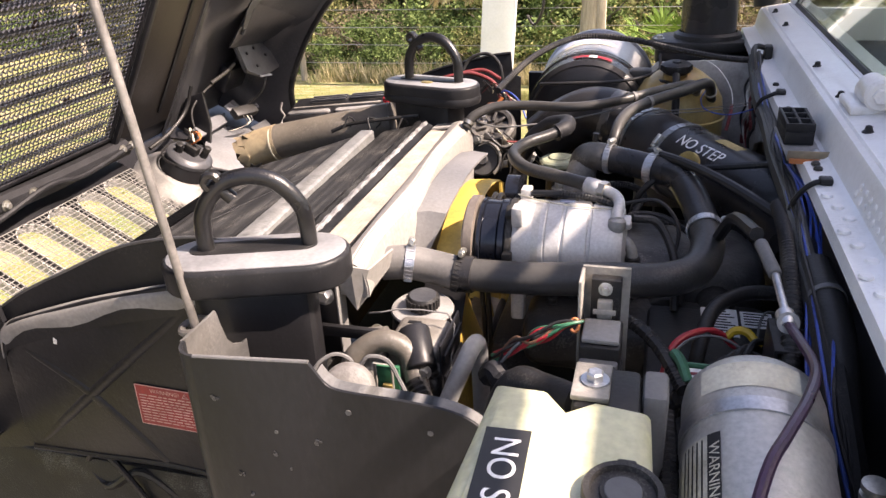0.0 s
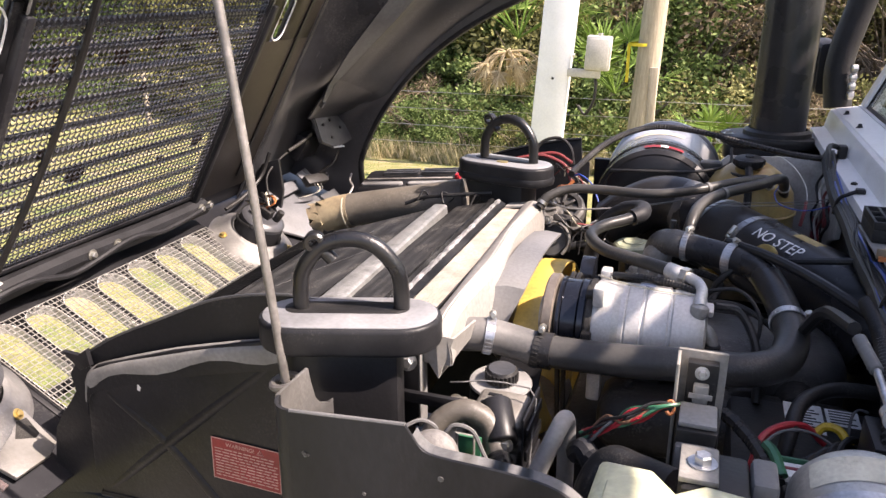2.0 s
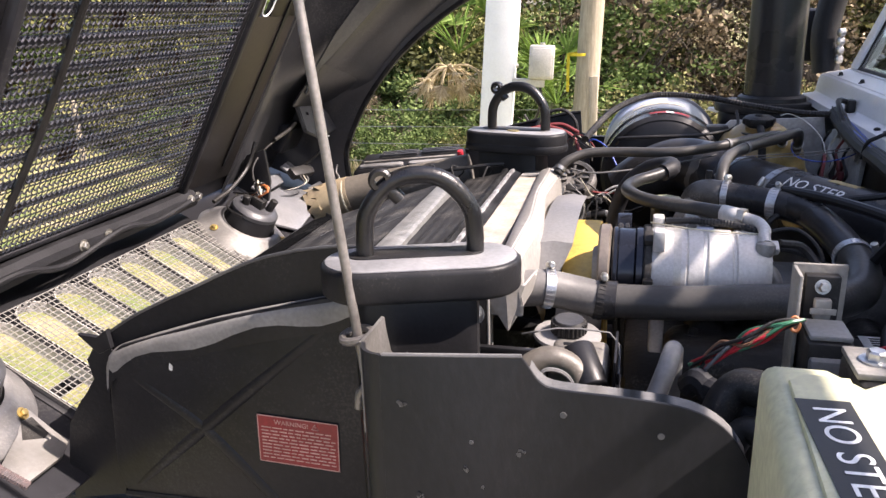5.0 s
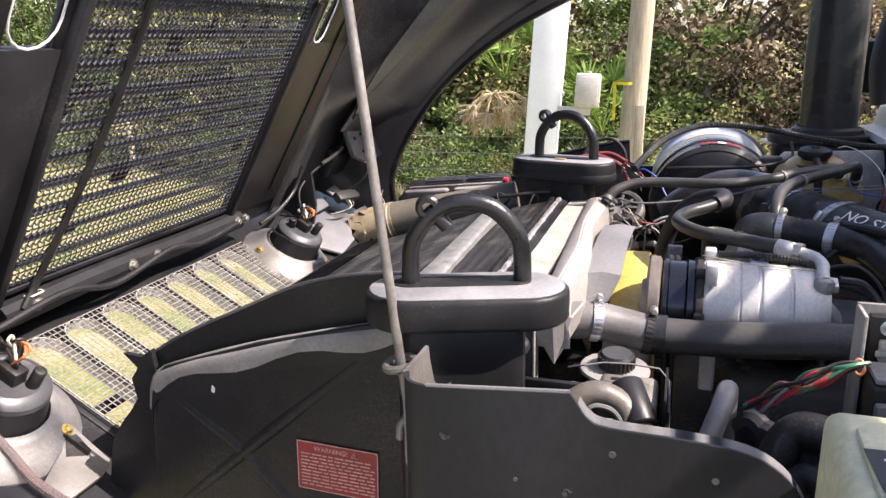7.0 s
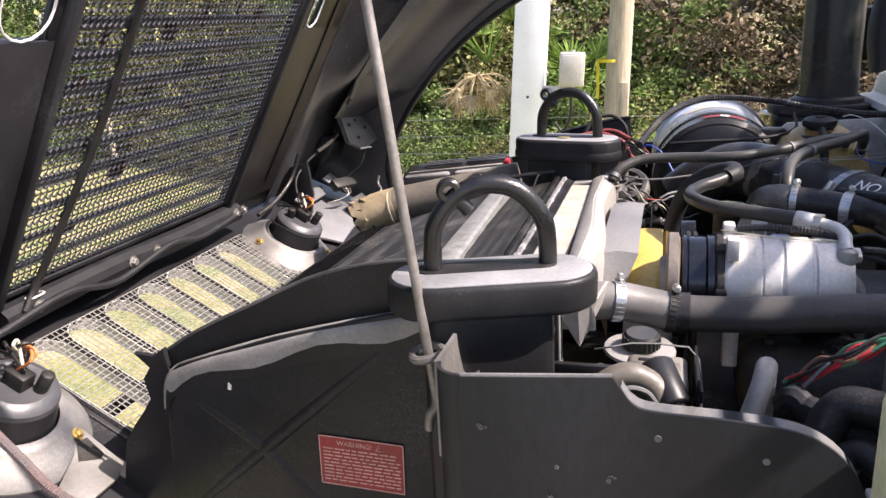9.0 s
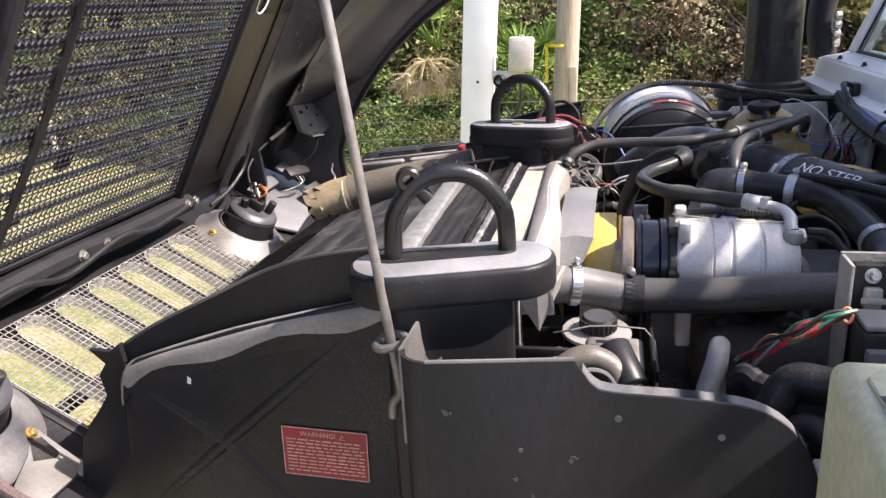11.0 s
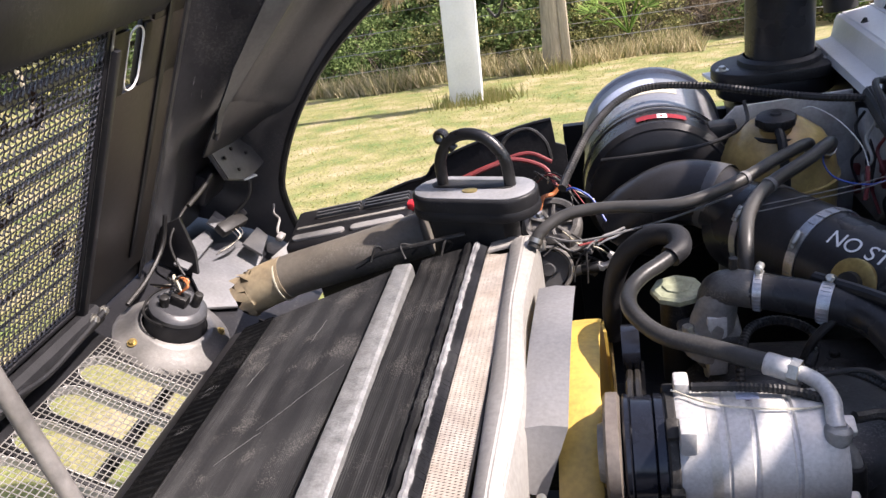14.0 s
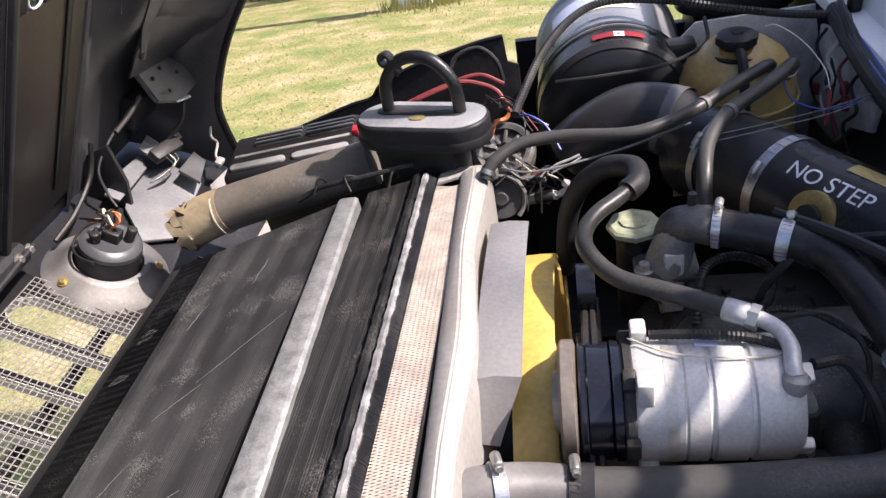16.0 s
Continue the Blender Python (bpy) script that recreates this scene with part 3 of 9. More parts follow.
def build_grass():
    """Short blades over the stretch of lawn that the camera sees."""
    rnd = random.Random(5)
    verts, faces = [], []
    for _ in range(34000):
        y = 1.9 + 10.5 * rnd.random() ** 0.8
        x = rnd.uniform(-5.2, 1.9) * (0.45 + 0.085 * y) - 0.3
        z = ground_height(x, y)
        a, h, w = rnd.uniform(0, math.pi), rnd.uniform(0.006, 0.018), rnd.uniform(0.005, 0.010)
        dx, dy = math.cos(a) * w, math.sin(a) * w
        lx, ly = rnd.uniform(-0.035, 0.035), rnd.uniform(-0.035, 0.035)
        n = len(verts)
        verts += [(x - dx, y - dy, z - 0.005), (x + dx, y + dy, z - 0.005), (x + lx, y + ly, z + h)]
        faces.append((n, n + 1, n + 2))
    for _ in range(1500):
        a0 = rnd.uniform(0, 2 * math.pi)
        cx, cy = rnd.choice([(-1.58, 8.5), (-0.55, 11.0), (-1.3, 8.6)])
        rr = abs(rnd.gauss(0, 0.25))
        x, y = cx + rr * math.cos(a0), cy + rr * math.sin(a0)
        z = ground_height(x, y)
        h, w = rnd.uniform(0.06, 0.2), 0.008
        n = len(verts)
        verts += [(x - w, y, z - 0.005), (x + w, y, z - 0.005), (x + rnd.uniform(-0.06, 0.06), y + rnd.uniform(-0.05, 0.05), z + h)]
        faces.append((n, n + 1, n + 2))
    me = bpy.data.meshes.new("grass")
    me.from_pydata(verts, [], faces)
    me.materials.append(M["grass_blade"])
    tagged(new("grass", me), "short dry yellow-green grass blades on the lawn", "grass", kind="stuff")


build_grass()


def build_rank_grass():
    """Pale dry grass at the foot of the scrub."""
    rnd = random.Random(51)
    verts, faces = [], []
    for _ in range(7000):
        x = rnd.uniform(-5.5, 1.6)
        y = 11.15 + 1.1 * rnd.random() + 0.35 * math.sin(x * 2.3)
        z = ground_height(x, y)
        tall = 0.5 + 0.5 * noise.noise(Vector((x * 1.4, y * 1.4, 3.0)))
        h, w = rnd.uniform(0.06, 0.55) * (0.2 + tall), rnd.uniform(0.007, 0.016)
        a = rnd.uniform(0, math.pi)
        n = len(verts)
        verts += [(x - w * math.cos(a), y - w * math.sin(a), z - 0.01), (x + w * math.cos(a), y + w * math.sin(a), z - 0.01), (x + rnd.uniform(-0.6, 0.6) * h, y + rnd.uniform(-0.7, 0.4) * h, z + h)]
        faces.append((n, n + 1, n + 2))
    me = bpy.data.meshes.new("dry_grass")
    me.from_pydata(verts, [], faces)
    me.materials.append(M["rank_grass"])
    tagged(new("dry_grass", me), "pale dry grass at the foot of the scrub", "grass", kind="stuff")


build_rank_grass()


# ---------- far things: posts, fence, scrub ----------
def build_white_post():
    z0 = ground_height(-1.58, 8.5)
    t = thing("white_post", "tall square white-painted post standing in the lawn", "post", at=pose(-1.55, 8.5, z0, 0, 3.9, 4))
    bm = add_box(BM(), -0.205, 0.205, -0.10, 0.10, -0.15, 4.6, 0.012)
    part("shaft", bm, "post_white", t)
    bm = add_cyl(BM(), (0.0, -0.099, 1.46), (0.0, -0.103, 1.46), 0.018, seg=12)
    part("bolt_hole", bm, "rubber", t)
    for z in (1.75, 2.6):
        bm = add_cyl(BM(), (0.20, -0.02, z), (0.235, -0.02, z), 0.03, seg=12, bevel=0.004)
        part("bolt", bm, "zinc", t)
    return t


build_white_post()


def build_meter_box():
    t = thing("meter_box", "small grey metal electrical box on an arm of the white post", "electrical box", at=pose(-0.895, 8.34, 0.58, 0, 3, 6))
    part("case", add_box(BM(), -0.15, 0.15, -0.10, 0.10, 0.0, 0.40, 0.02), "meter_grey", t)
    part("door", add_box(BM(), -0.12, 0.12, -0.115, -0.101, 0.03, 0.37, 0.006), "meter_grey", t)
    part("cap", add_cyl(BM(), (0, 0, 0.40), (0, 0, 0.43), 0.03, seg=12), "zinc", t)
    part("arm", add_box(BM(), -0.35, 0.05, -0.03, 0.03, -0.10, -0.002, 0.01), "meter_grey", t)
    part("conduit", add_tube(BM(), [(0.0, 0, -0.05), (0.01, 0, -0.35), (-0.08, 0.05, -0.55), (-0.18, 0.05, -0.45)], 0.018, 8), "rubber", t)
    return t


build_meter_box()


def build_wood_pole():
    z0 = ground_height(-0.62, 11.0)
    t = thing("utility_pole", "weathered round wooden utility pole beside the fence", "utility pole", at=pose(-0.6, 11.1, z0))
    bm = add_lathe(BM(), (0, 0, -0.2), (0.045, 0, 1), [(0, 0.20), (1.2, 0.19), (3.5, 0.175), (7.5, 0.15)], 28)
    part("shaft", bm, "pole_wood", t)
    part("splint_board", add_box(BM(), 0.13, 0.26, -0.19, -0.05, -0.2, 1.75, 0.012), "pole_wood", t, "short board nailed to the pole")
    bm = add_lathe(BM(), (-0.02, 0, 2.05), (0, 0, 1), [(0, 0.192), (0, 0.198), (0.045, 0.198), (0.045, 0.192)], 28, cap=False)
    part("tape_band", bm, "tape", t, "yellow plastic tape band")
    part("tape_tail", add_box(BM(), -0.235, -0.19, -0.03, -0.02, 1.5, 2.08), "tape", t, "hanging yellow tape end")
    return t


build_wood_pole()


def build_fence():
    t = thing("wire_fence", "low barbed wire fence on thin wooden posts", "fence")
    rnd = random.Random(3)
    for k, x in enumerate((-10.4, -5.75, 2.4, 6.0, 10.0)):
        z = ground_height(x, 11.6)
        bm = add_lathe(BM(), (x, 11.6, z - 0.2), (rnd.uniform(-0.03, 0.03), 0, 1), [(0, 0.06), (1.5, 0.055), (1.52, 0.03)], 10)
        part("fence_post", bm, "pole_wood", t)
    for h in (0.35, 0.65, 0.95, 1.25):
        pts = [(x, 11.6, ground_height(x, 11.6) + h + 0.015 * math.sin(x * 2 + h * 9)) for x in (-12, -10.4, -5.75, -0.6, 2.4, 6, 10, 14)]
        bm = add_tube(BM(), pts, 0.0055, 5, 3)
        for x in [-12 + 0.35 * i for i in range(70)]:
            z = ground_height(x, 11.6) + h
            add_cyl(bm, (x - 0.02, 11.59, z - 0.018), (x + 0.02, 11.61, z + 0.018), 0.003, seg=3)
        part("wire", bm, "zinc", t)
    return t


build_fence()


def leaf_cloud(rnd, n, rx, ry, rz, size, clump_count, straw=False):
    """Leaves in uneven clumps over a mound, as separate small blades; straw makes them long and thin."""
    verts, faces = [], []
    clumps = []
    for _ in range(clump_count):
        u, v = rnd.uniform(0, 2 * math.pi), rnd.uniform(0.02, 1.0)
        rr = (1 - v * v) ** 0.5
        s = rnd.uniform(0.5, 1.08)
        clumps.append((rx * rr * math.cos(u) * s, ry * rr * math.sin(u) * s, rz * v * s, rnd.uniform(0.5, 1.3) * (rx * ry * rz) ** (1 / 3) * 0.85 / clump_count ** 0.42))
    for _ in range(n):
        cx, cy, cz, cr = rnd.choice(clumps)
        p = Vector((rnd.gauss(0, 1), rnd.gauss(0, 1), rnd.gauss(0, 0.7))) * cr * 0.62 + Vector((cx, cy, cz))
        if p.z < 0:
            p.z = abs(p.z) * 0.5
        d = Vector((rnd.gauss(0, 1), rnd.gauss(0, 1), rnd.gauss(0.2, 0.7))).normalized()
        sd = d.cross(Vector((rnd.gauss(0, 1), rnd.gauss(0, 1), rnd.gauss(0, 1)))).normalized()
        L_, w = size * rnd.uniform(0.6, 1.5), size * rnd.uniform(0.22, 0.42)
        if straw:
            L_, w = L_ * 2.6, w * 0.32
        k = len(verts)
        verts += [tuple(p), tuple(p + d * L_ * 0.5 + sd * w), tuple(p + d * L_), tuple(p + d * L_ * 0.5 - sd * w)]
        faces.append((k, k + 1, k + 2, k + 3))
    return verts, faces


def build_bush_kind(seed, n, rx, ry, rz, size, mat, clump_count, stems, straw=False):
    rnd = random.Random(seed)
    v, f = leaf_cloud(rnd, n, rx, ry, rz, size, clump_count, straw)
    me = bpy.data.meshes.new("foliage")
    me.from_pydata(v, [], f)
    me.materials.append(M[mat])
    bm = BM()
    for _ in range(stems):
        a = rnd.uniform(0, 2 * math.pi)
        s = rnd.uniform(0.4, 0.95)
        k = rnd.uniform(-0.5, 0.5)
        add_tube(bm, [(0.1 * math.cos(a), 0.1 * math.sin(a), -0.1), (rx * 0.4 * s * math.cos(a), ry * 0.4 * s * math.sin(a), rz * 0.45), (rx * s * math.cos(a + k), ry * s * math.sin(a + k), rz * 0.95 * s)], 0.02 + 0.006 * rz, 5, 4, r_end=0.006)
    return me, bm


def place_bush(kind, label, group, x, y, s, rz):
    t = thing("bush", label, "bush", group, at=pose(x, y, ground_height(x, y) - 0.05, 0, 0, rz) @ Matrix.Scale(s, 4))
    o = new("foliage", kind[0])
    o.parent = t
    if len(kind) == 2:
        kind.append(part("stem_frame", kind[1], "tree_bark", t).data)
    else:
        b = new("stem_frame", kind[2])
        b.parent = t
    return t


def build_scrub():
    rnd = random.Random(11)
    low = {
        "green": list(build_bush_kind(21, 7000, 1.3, 1.0, 1.35, 0.062, "leaf_green", 60, 14)),
        "olive": list(build_bush_kind(22, 7000, 1.3, 1.0, 1.25, 0.055, "leaf_olive", 70, 14)),
        "brown": list(build_bush_kind(23, 5500, 1.4, 1.0, 1.2, 0.052, "leaf_brown", 60, 46, straw=True)),
    }
    tall = {
        "green": list(build_bush_kind(24, 21000, 2.6, 2.0, 4.2, 0.10, "leaf_green", 150, 22)),
        "olive": list(build_bush_kind(25, 21000, 2.6, 2.0, 4.0, 0.095, "leaf_olive", 150, 26)),
        "brown": list(build_bush_kind(26, 15000, 2.6, 2.0, 4.0, 0.09, "leaf_brown", 120, 70)),
    }
    low_names = {"green": "dense green scrub bush behind the fence", "olive": "olive-green sunlit scrub bush behind the fence", "brown": "tangled dry brown brush behind the fence"}
    tall_names = {"green": "tall dark green shrub behind the fence", "olive": "tall sunlit olive-green shrub behind the fence", "brown": "tall bare brown thicket with dry leaves"}
    # front edge: dry brush with green bushes among it
    x = -8.6
    while x < 6.5:
        kind = rnd.choices(("green", "olive", "brown"), weights=(2, 3, 4) if x < -1.5 else (2, 1, 5))[0]
        place_bush(low[kind], low_names[kind], "scrub behind the fence", x, 13.3 + rnd.uniform(-0.4, 0.5), rnd.uniform(0.65, 0.95), rnd.uniform(0, 360))
        x += rnd.uniform(0.9, 1.35)
    x = -10.0
    while x < 7.5:
        kind = rnd.choices(("green", "olive", "brown"), weights=(4, 4, 2) if x < -1.2 else (1, 2, 5))[0]
        place_bush(low[kind], low_names[kind], "scrub behind the fence", x, 14.9 + rnd.uniform(-0.4, 0.4), rnd.uniform(1.1, 1.6), rnd.uniform(0, 360))
        x += rnd.uniform(1.3, 1.8)
    # tall growth behind
    for y, x, stop in ((17.2, -11.5, 8.5), (20.5, -14.0, 11.0)):
        while x < stop:
            kind = rnd.choices(("green", "olive", "brown"), weights=(4, 4, 1) if x < -0.8 or x > 2.6 else (2, 2, 5))[0]
            place_bush(tall[kind], tall_names[kind], "tall shrubs behind the fence", x, y + rnd.uniform(-0.6, 0.6), rnd.uniform(0.85, 1.15) * (1.0 if y < 19 else 1.75), rnd.uniform(0, 360))
            x += rnd.uniform(2.4, 3.0) * (1.0 if y < 19 else 1.35)
    # the far side of the field beyond the bonnet
    for i in range(13):
        ang = radians(31 + 3.6 * i)
        dist = 38 + rnd.uniform(-3, 3)
        kind = rnd.choices(("green", "olive", "brown"), weights=(4, 3, 2))[0]
        place_bush(tall[kind], tall_names[kind], "tall shrubs across the field", -dist * math.sin(ang), dist * math.cos(ang), rnd.uniform(1.2, 1.7), rnd.uniform(0, 360))
    for i in range(9):
        ang = radians(36 + 4.0 * i + rnd.uniform(-1, 1))
        dist = rnd.uniform(19, 28)
        kind = rnd.choice(("green", "olive", "olive"))
        place_bush(low[kind], low_names[kind], "low bushes in the field", -dist * math.sin(ang), dist * math.cos(ang), rnd.uniform(0.6, 1.1), rnd.uniform(0, 360))


build_scrub()


def build_palm(x, y, z, n, size, mat, label, seed, droop=0.0):
    """A fan palm clump: stalks that end in pleated fans of narrow blades."""
    rnd = random.Random(seed)
    t = thing("palmetto", label, "palm", at=pose(x, y, z))
    for _ in range(n):
        a = rnd.uniform(0, 2 * math.pi)
        el = rnd.uniform(0.25, 1.2) - droop
        d = Vector((math.cos(a) * math.cos(el), math.sin(a) * math.cos(el), math.sin(el)))
        tip = d * size * rnd.uniform(0.6, 1.0)
        bm = add_tube(BM(), [(0, 0, 0), tuple(tip * 0.6 + Vector((0, 0, 0.08))), tuple(tip)], 0.012, 5, 3)
        side = d.cross(Vector((0, 0, 1))).normalized()
        up = side.cross(d)
        for i in range(17):
            b = (i / 16 - 0.5) * 2.6
            e = (d * math.cos(b) + side * math.sin(b) + up * 0.12 * (i % 2)).normalized()
            e = (e + Vector((0, 0, -0.35 - droop))).normalized() if i % 3 == 0 else e
            ln = size * 0.55 * rnd.uniform(0.8, 1.1) * (1 - 0.25 * abs(b) / 1.3)
            w = e.cross(up).normalized() * size * 0.022
            p = [bm.verts.new(tip), bm.verts.new(tip + e * ln * 0.45 + w), bm.verts.new(tip + e * ln), bm.verts.new(tip + e * ln * 0.45 - w)]
            bm.faces.new(p)
        part("frond", bm, mat, t, smooth=0)
    return t


build_palm(-1.05, 11.7, ground_height(-1.05, 11.7) + 1.35, 18, 1.05, "palm_green", "green palmetto with spiky fan fronds beside the pole", 31)
build_palm(-2.85, 11.5, ground_height(-2.85, 11.5) + 1.95, 34, 0.62, "palm_dry", "dead straw-coloured palmetto fronds hanging down", 32, droop=1.3)
build_palm(-2.75, 11.9, ground_height(-2.75, 11.9) + 2.2, 18, 1.15, "palm_green", "green palmetto crown with spiky fan fronds", 33)
build_palm(0.55, 12.0, ground_height(0.55, 12.0) + 0.35, 12, 0.75, "palm_green", "low green palmetto clump by the fence", 34)

# ---------- truck body: cowl, windscreen, cab, bay walls ----------
def build_cab():
    t = thing("truck_cab", "white-painted truck cab with flat two-piece windscreen", "truck")
    # folded cowl sheet: front skirt, ledge, flat with bolts
    prof = [(0.697, 1.176), (0.699, 1.1915), (0.702, 1.193), (0.724, 1.1955), (0.729, 1.199), (0.735, 1.232), (0.739, 1.2405), (0.7455, 1.2435), (0.7475, 1.241), (0.7495, 1.2445), (0.80, 1.252), (0.80, 1.238), (0.757, 1.232), (0.742, 1.205), (0.734, 1.186), (0.707, 1.184), (0.706, 1.176)]
    part("cowl", add_prism(BM(), prof, -1.0, 1.0, "xz", 0.0012), "white_paint", t)
    # windscreen: glass set close to the cowl in black rubber, white posts
    prof = [(0.800, 1.238), (0.800, 1.254), (0.850, 1.258), (0.850, 1.238)]
    part("windscreen_sill", add_prism(BM(), prof, -1.0, 1.0, "xz", 0.001), "white_paint", t)
    m = Matrix.Translation((0.812, 0, 1.252)) @ pose(0, 0, 0, 0, 22, 0)
    for y0, y1 in ((-0.98, -0.022), (0.032, 0.98)):
        inner_near, inner_far = (0.04, 0.012) if y0 < 0 else (0.012, 0.04)
        # unseen top bar, its height and skew set to cast a shade band
        head = add_box(BM(), 0.006, 0.029, y0, y1, 0.720, 0.756, 0.004, m)
        for v in head.verts:
            v.co.x += 0.05 * (v.co.y + 0.2) if y0 < 0 else 0.01
        f = part("windscreen_frame", head, "white_paint", t)
        part("post", add_box(BM(), -0.012, 0.03, y0 - 0.012, y0 + inner_near, 0.0, 0.745, 0.006, m), "white_paint", f)
        part("post", add_box(BM(), -0.012, 0.03, y1 - inner_far, y1 + 0.012, 0.0, 0.745, 0.006, m), "white_paint", f)
        bm = BM()
        for a in ((y0 + 0.012, y1 - 0.012, 0.0, 0.010), (y0 + 0.012, y1 - 0.012, 0.708, 0.718), (y0 + inner_near, y0 + inner_near + 0.008, 0.0, 0.718), (y1 - inner_far - 0.008, y1 - inner_far, 0.0, 0.718)):
            add_box(bm, -0.005, 0.011, a[0], a[1], a[2], a[3], 0.002, m)
        part("gasket", bm, "rubber", f)
        g = part("pane", add_box(BM(), -0.003, 0.003, y0 + 0.016, y1 - 0.016, 0.006, 0.712, 0, m), "glass", f, "green-tinted windscreen glass")
        g.visible_shadow = False
        for i in range(12):
            bm = add_lathe(BM(), m @ Vector((-0.012, (y1 if y1 < 0 else y0), 0.05 + 0.045 * i)), m.to_3x3() @ Vector((-1, 0, 0)), [(0, 0.008), (0.003, 0.007), (0.004, 0.003)], 10)
            part("rivet", bm, "white_paint", f)
    part("upstand", add_box(BM(), 0.795, 0.812, -1.0, -0.055, 1.250, 1.305, 0.006), "white_paint", t, "white upstand below the near windscreen")
    # unseen roof, set behind the header to shade the bay; doors, back, dark inside
    part("shade_roof", add_prism(BM(), [(1.262, -1.0), (1.252, -0.22), (1.262, 1.0), (1.76, 1.0), (1.76, -1.0)], 2.00, 2.04, "xy", 0.008), "white_paint", t)
    for y in (-1.0, 0.98):
        part("door_panel", add_box(BM(), 0.80, 2.4, y, y + 0.02, 0.6, 1.24, 0.004), "white_paint", t)
        part("pillar", add_box(BM(), 1.66, 1.75, y, y + 0.02, 1.24, 2.0, 0.004), "mirror_black", t)
    part("rear_panel", add_box(BM(), 2.38, 2.40, -0.98, 0.98, 0.6, 1.24, 0.003), "white_paint", t)
    part("floor_pan", add_box(BM(), 0.83, 2.38, -0.98, 0.98, 0.60, 0.62, 0.003), "mirror_black", t)
    part("dash_panel", add_box(BM(), 0.90, 1.15, -0.97, 0.97, 1.0, 1.17, 0.03), "mirror_black", t)
    for y in (-0.45, 0.45):
        bm = add_box(BM(), 1.55, 1.68, y - 0.25, y + 0.25, 0.9, 1.55, 0.04)
        add_box(bm, 1.25, 1.68, y - 0.25, y + 0.25, 0.8, 0.95, 0.04)
        part("seat", bm, "mirror_black", t)
    # small black push rivets on the flat
    for y in (-0.50, -0.29, -0.105, 0.074, 0.28, 0.694, 0.887):
        bm = add_lathe(BM(), (0.760, y, 1.2445), (0, 0, 1), [(0, 0.0075), (0.002, 0.0075), (0.004, 0.005), (0.009, 0.004), (0.010, 0.002)], 12)
        part("rivet", bm, "rubber", t)
    # hinge block on the windscreen foot, with its bolt
    bm = add_box(BM(), 0.752, 0.800, -0.030, 0.050, 1.246, 1.258, 0.004, seg=3)
    add_box(bm, 0.768, 0.812, -0.018, 0.046, 1.254, 1.278, 0.009, seg=3)
    h = part("windscreen_hinge", bm, "white_paint", t)
    part("knuckle", add_lathe(BM(), (0.786, -0.034, 1.273), (0, 1, 0), [(0, 0.0), (0, 0.017), (0.004, 0.021), (0.030, 0.021), (0.034, 0.018), (0.062, 0.018), (0.066, 0.012), (0.066, 0.0)], 28), "white_paint", h, "rounded white hinge knuckle")
    part("bolt", hex_bolt(BM(), (0.785, -0.034, 1.273), (-0.15, -1, 0.1), 0.011, 0.009), "white_paint", h)
    part("washer", add_lathe(BM(), (0.785, -0.034, 1.273), (-0.15, -1, 0.1), [(0, 0.015), (0.0015, 0.015), (0.002, 0.010)], 22), "white_paint", h)
    for i in range(9):
        bm = add_lathe(BM(), (0.706 + 0.006 * (i % 3), -0.20 - 0.035 * i, 1.1945), (0, 0, 1), [(0, 0.007), (0.003, 0.006), (0.004, 0.003)], 10)
        part("rivet", bm, "white_paint", t)
    # rows of rivets on the step, and two punched holes in the flange
    for i in range(8):
        for k in range(2):
            bm = add_lathe(BM(), (0.7305 + 0.0022 * k, -0.225 - 0.021 * i - 0.010 * k, 1.208 + 0.012 * k), (-1, 0, 0.2), [(-0.002, 0.005), (0.001, 0.0048), (0.0025, 0.002)], 8)
            part("rivet", bm, "white_paint", t)
    for y in (-0.085, -0.105, 0.36, 0.19):
        part("flange_plug", add_lathe(BM(), (0.711, y, 1.1945), (0, 0, 1), [(0, 0.006), (0.003, 0.0055), (0.005, 0.003), (0.005, 0.0)], 10), "rubber", t)
    return t


build_cab()


def build_mirror():
    t = thing("door_mirror", "black truck door mirror on a bent black arm", "mirror", at=pose(0.0, 0, 0))
    part("housing", add_box(BM(), 0.70, 0.76, 1.09, 1.30, 1.26, 1.40, 0.02), "mirror_black", t)
    part("mirror_glass", add_box(BM(), 0.695, 0.699, 1.105, 1.15, 1.275, 1.39, 0.001), "steel", t)
    part("arm", add_tube(BM(), [(0.76, 1.05, 1.24), (0.75, 1.06, 1.35), (0.78, 1.07, 1.50), (0.84, 1.08, 1.75)], 0.034, 12), "mirror_black", t)
    for i in range(4):
        bm = add_lathe(BM(), (0.785, 1.02, 1.275 + 0.022 * i), (-1, -0.3, 0), [(0, 0.011), (0.012, 0.010), (0.014, 0.005)], 10)
        part("bolt", bm, "steel", t)
    return t


build_mirror()


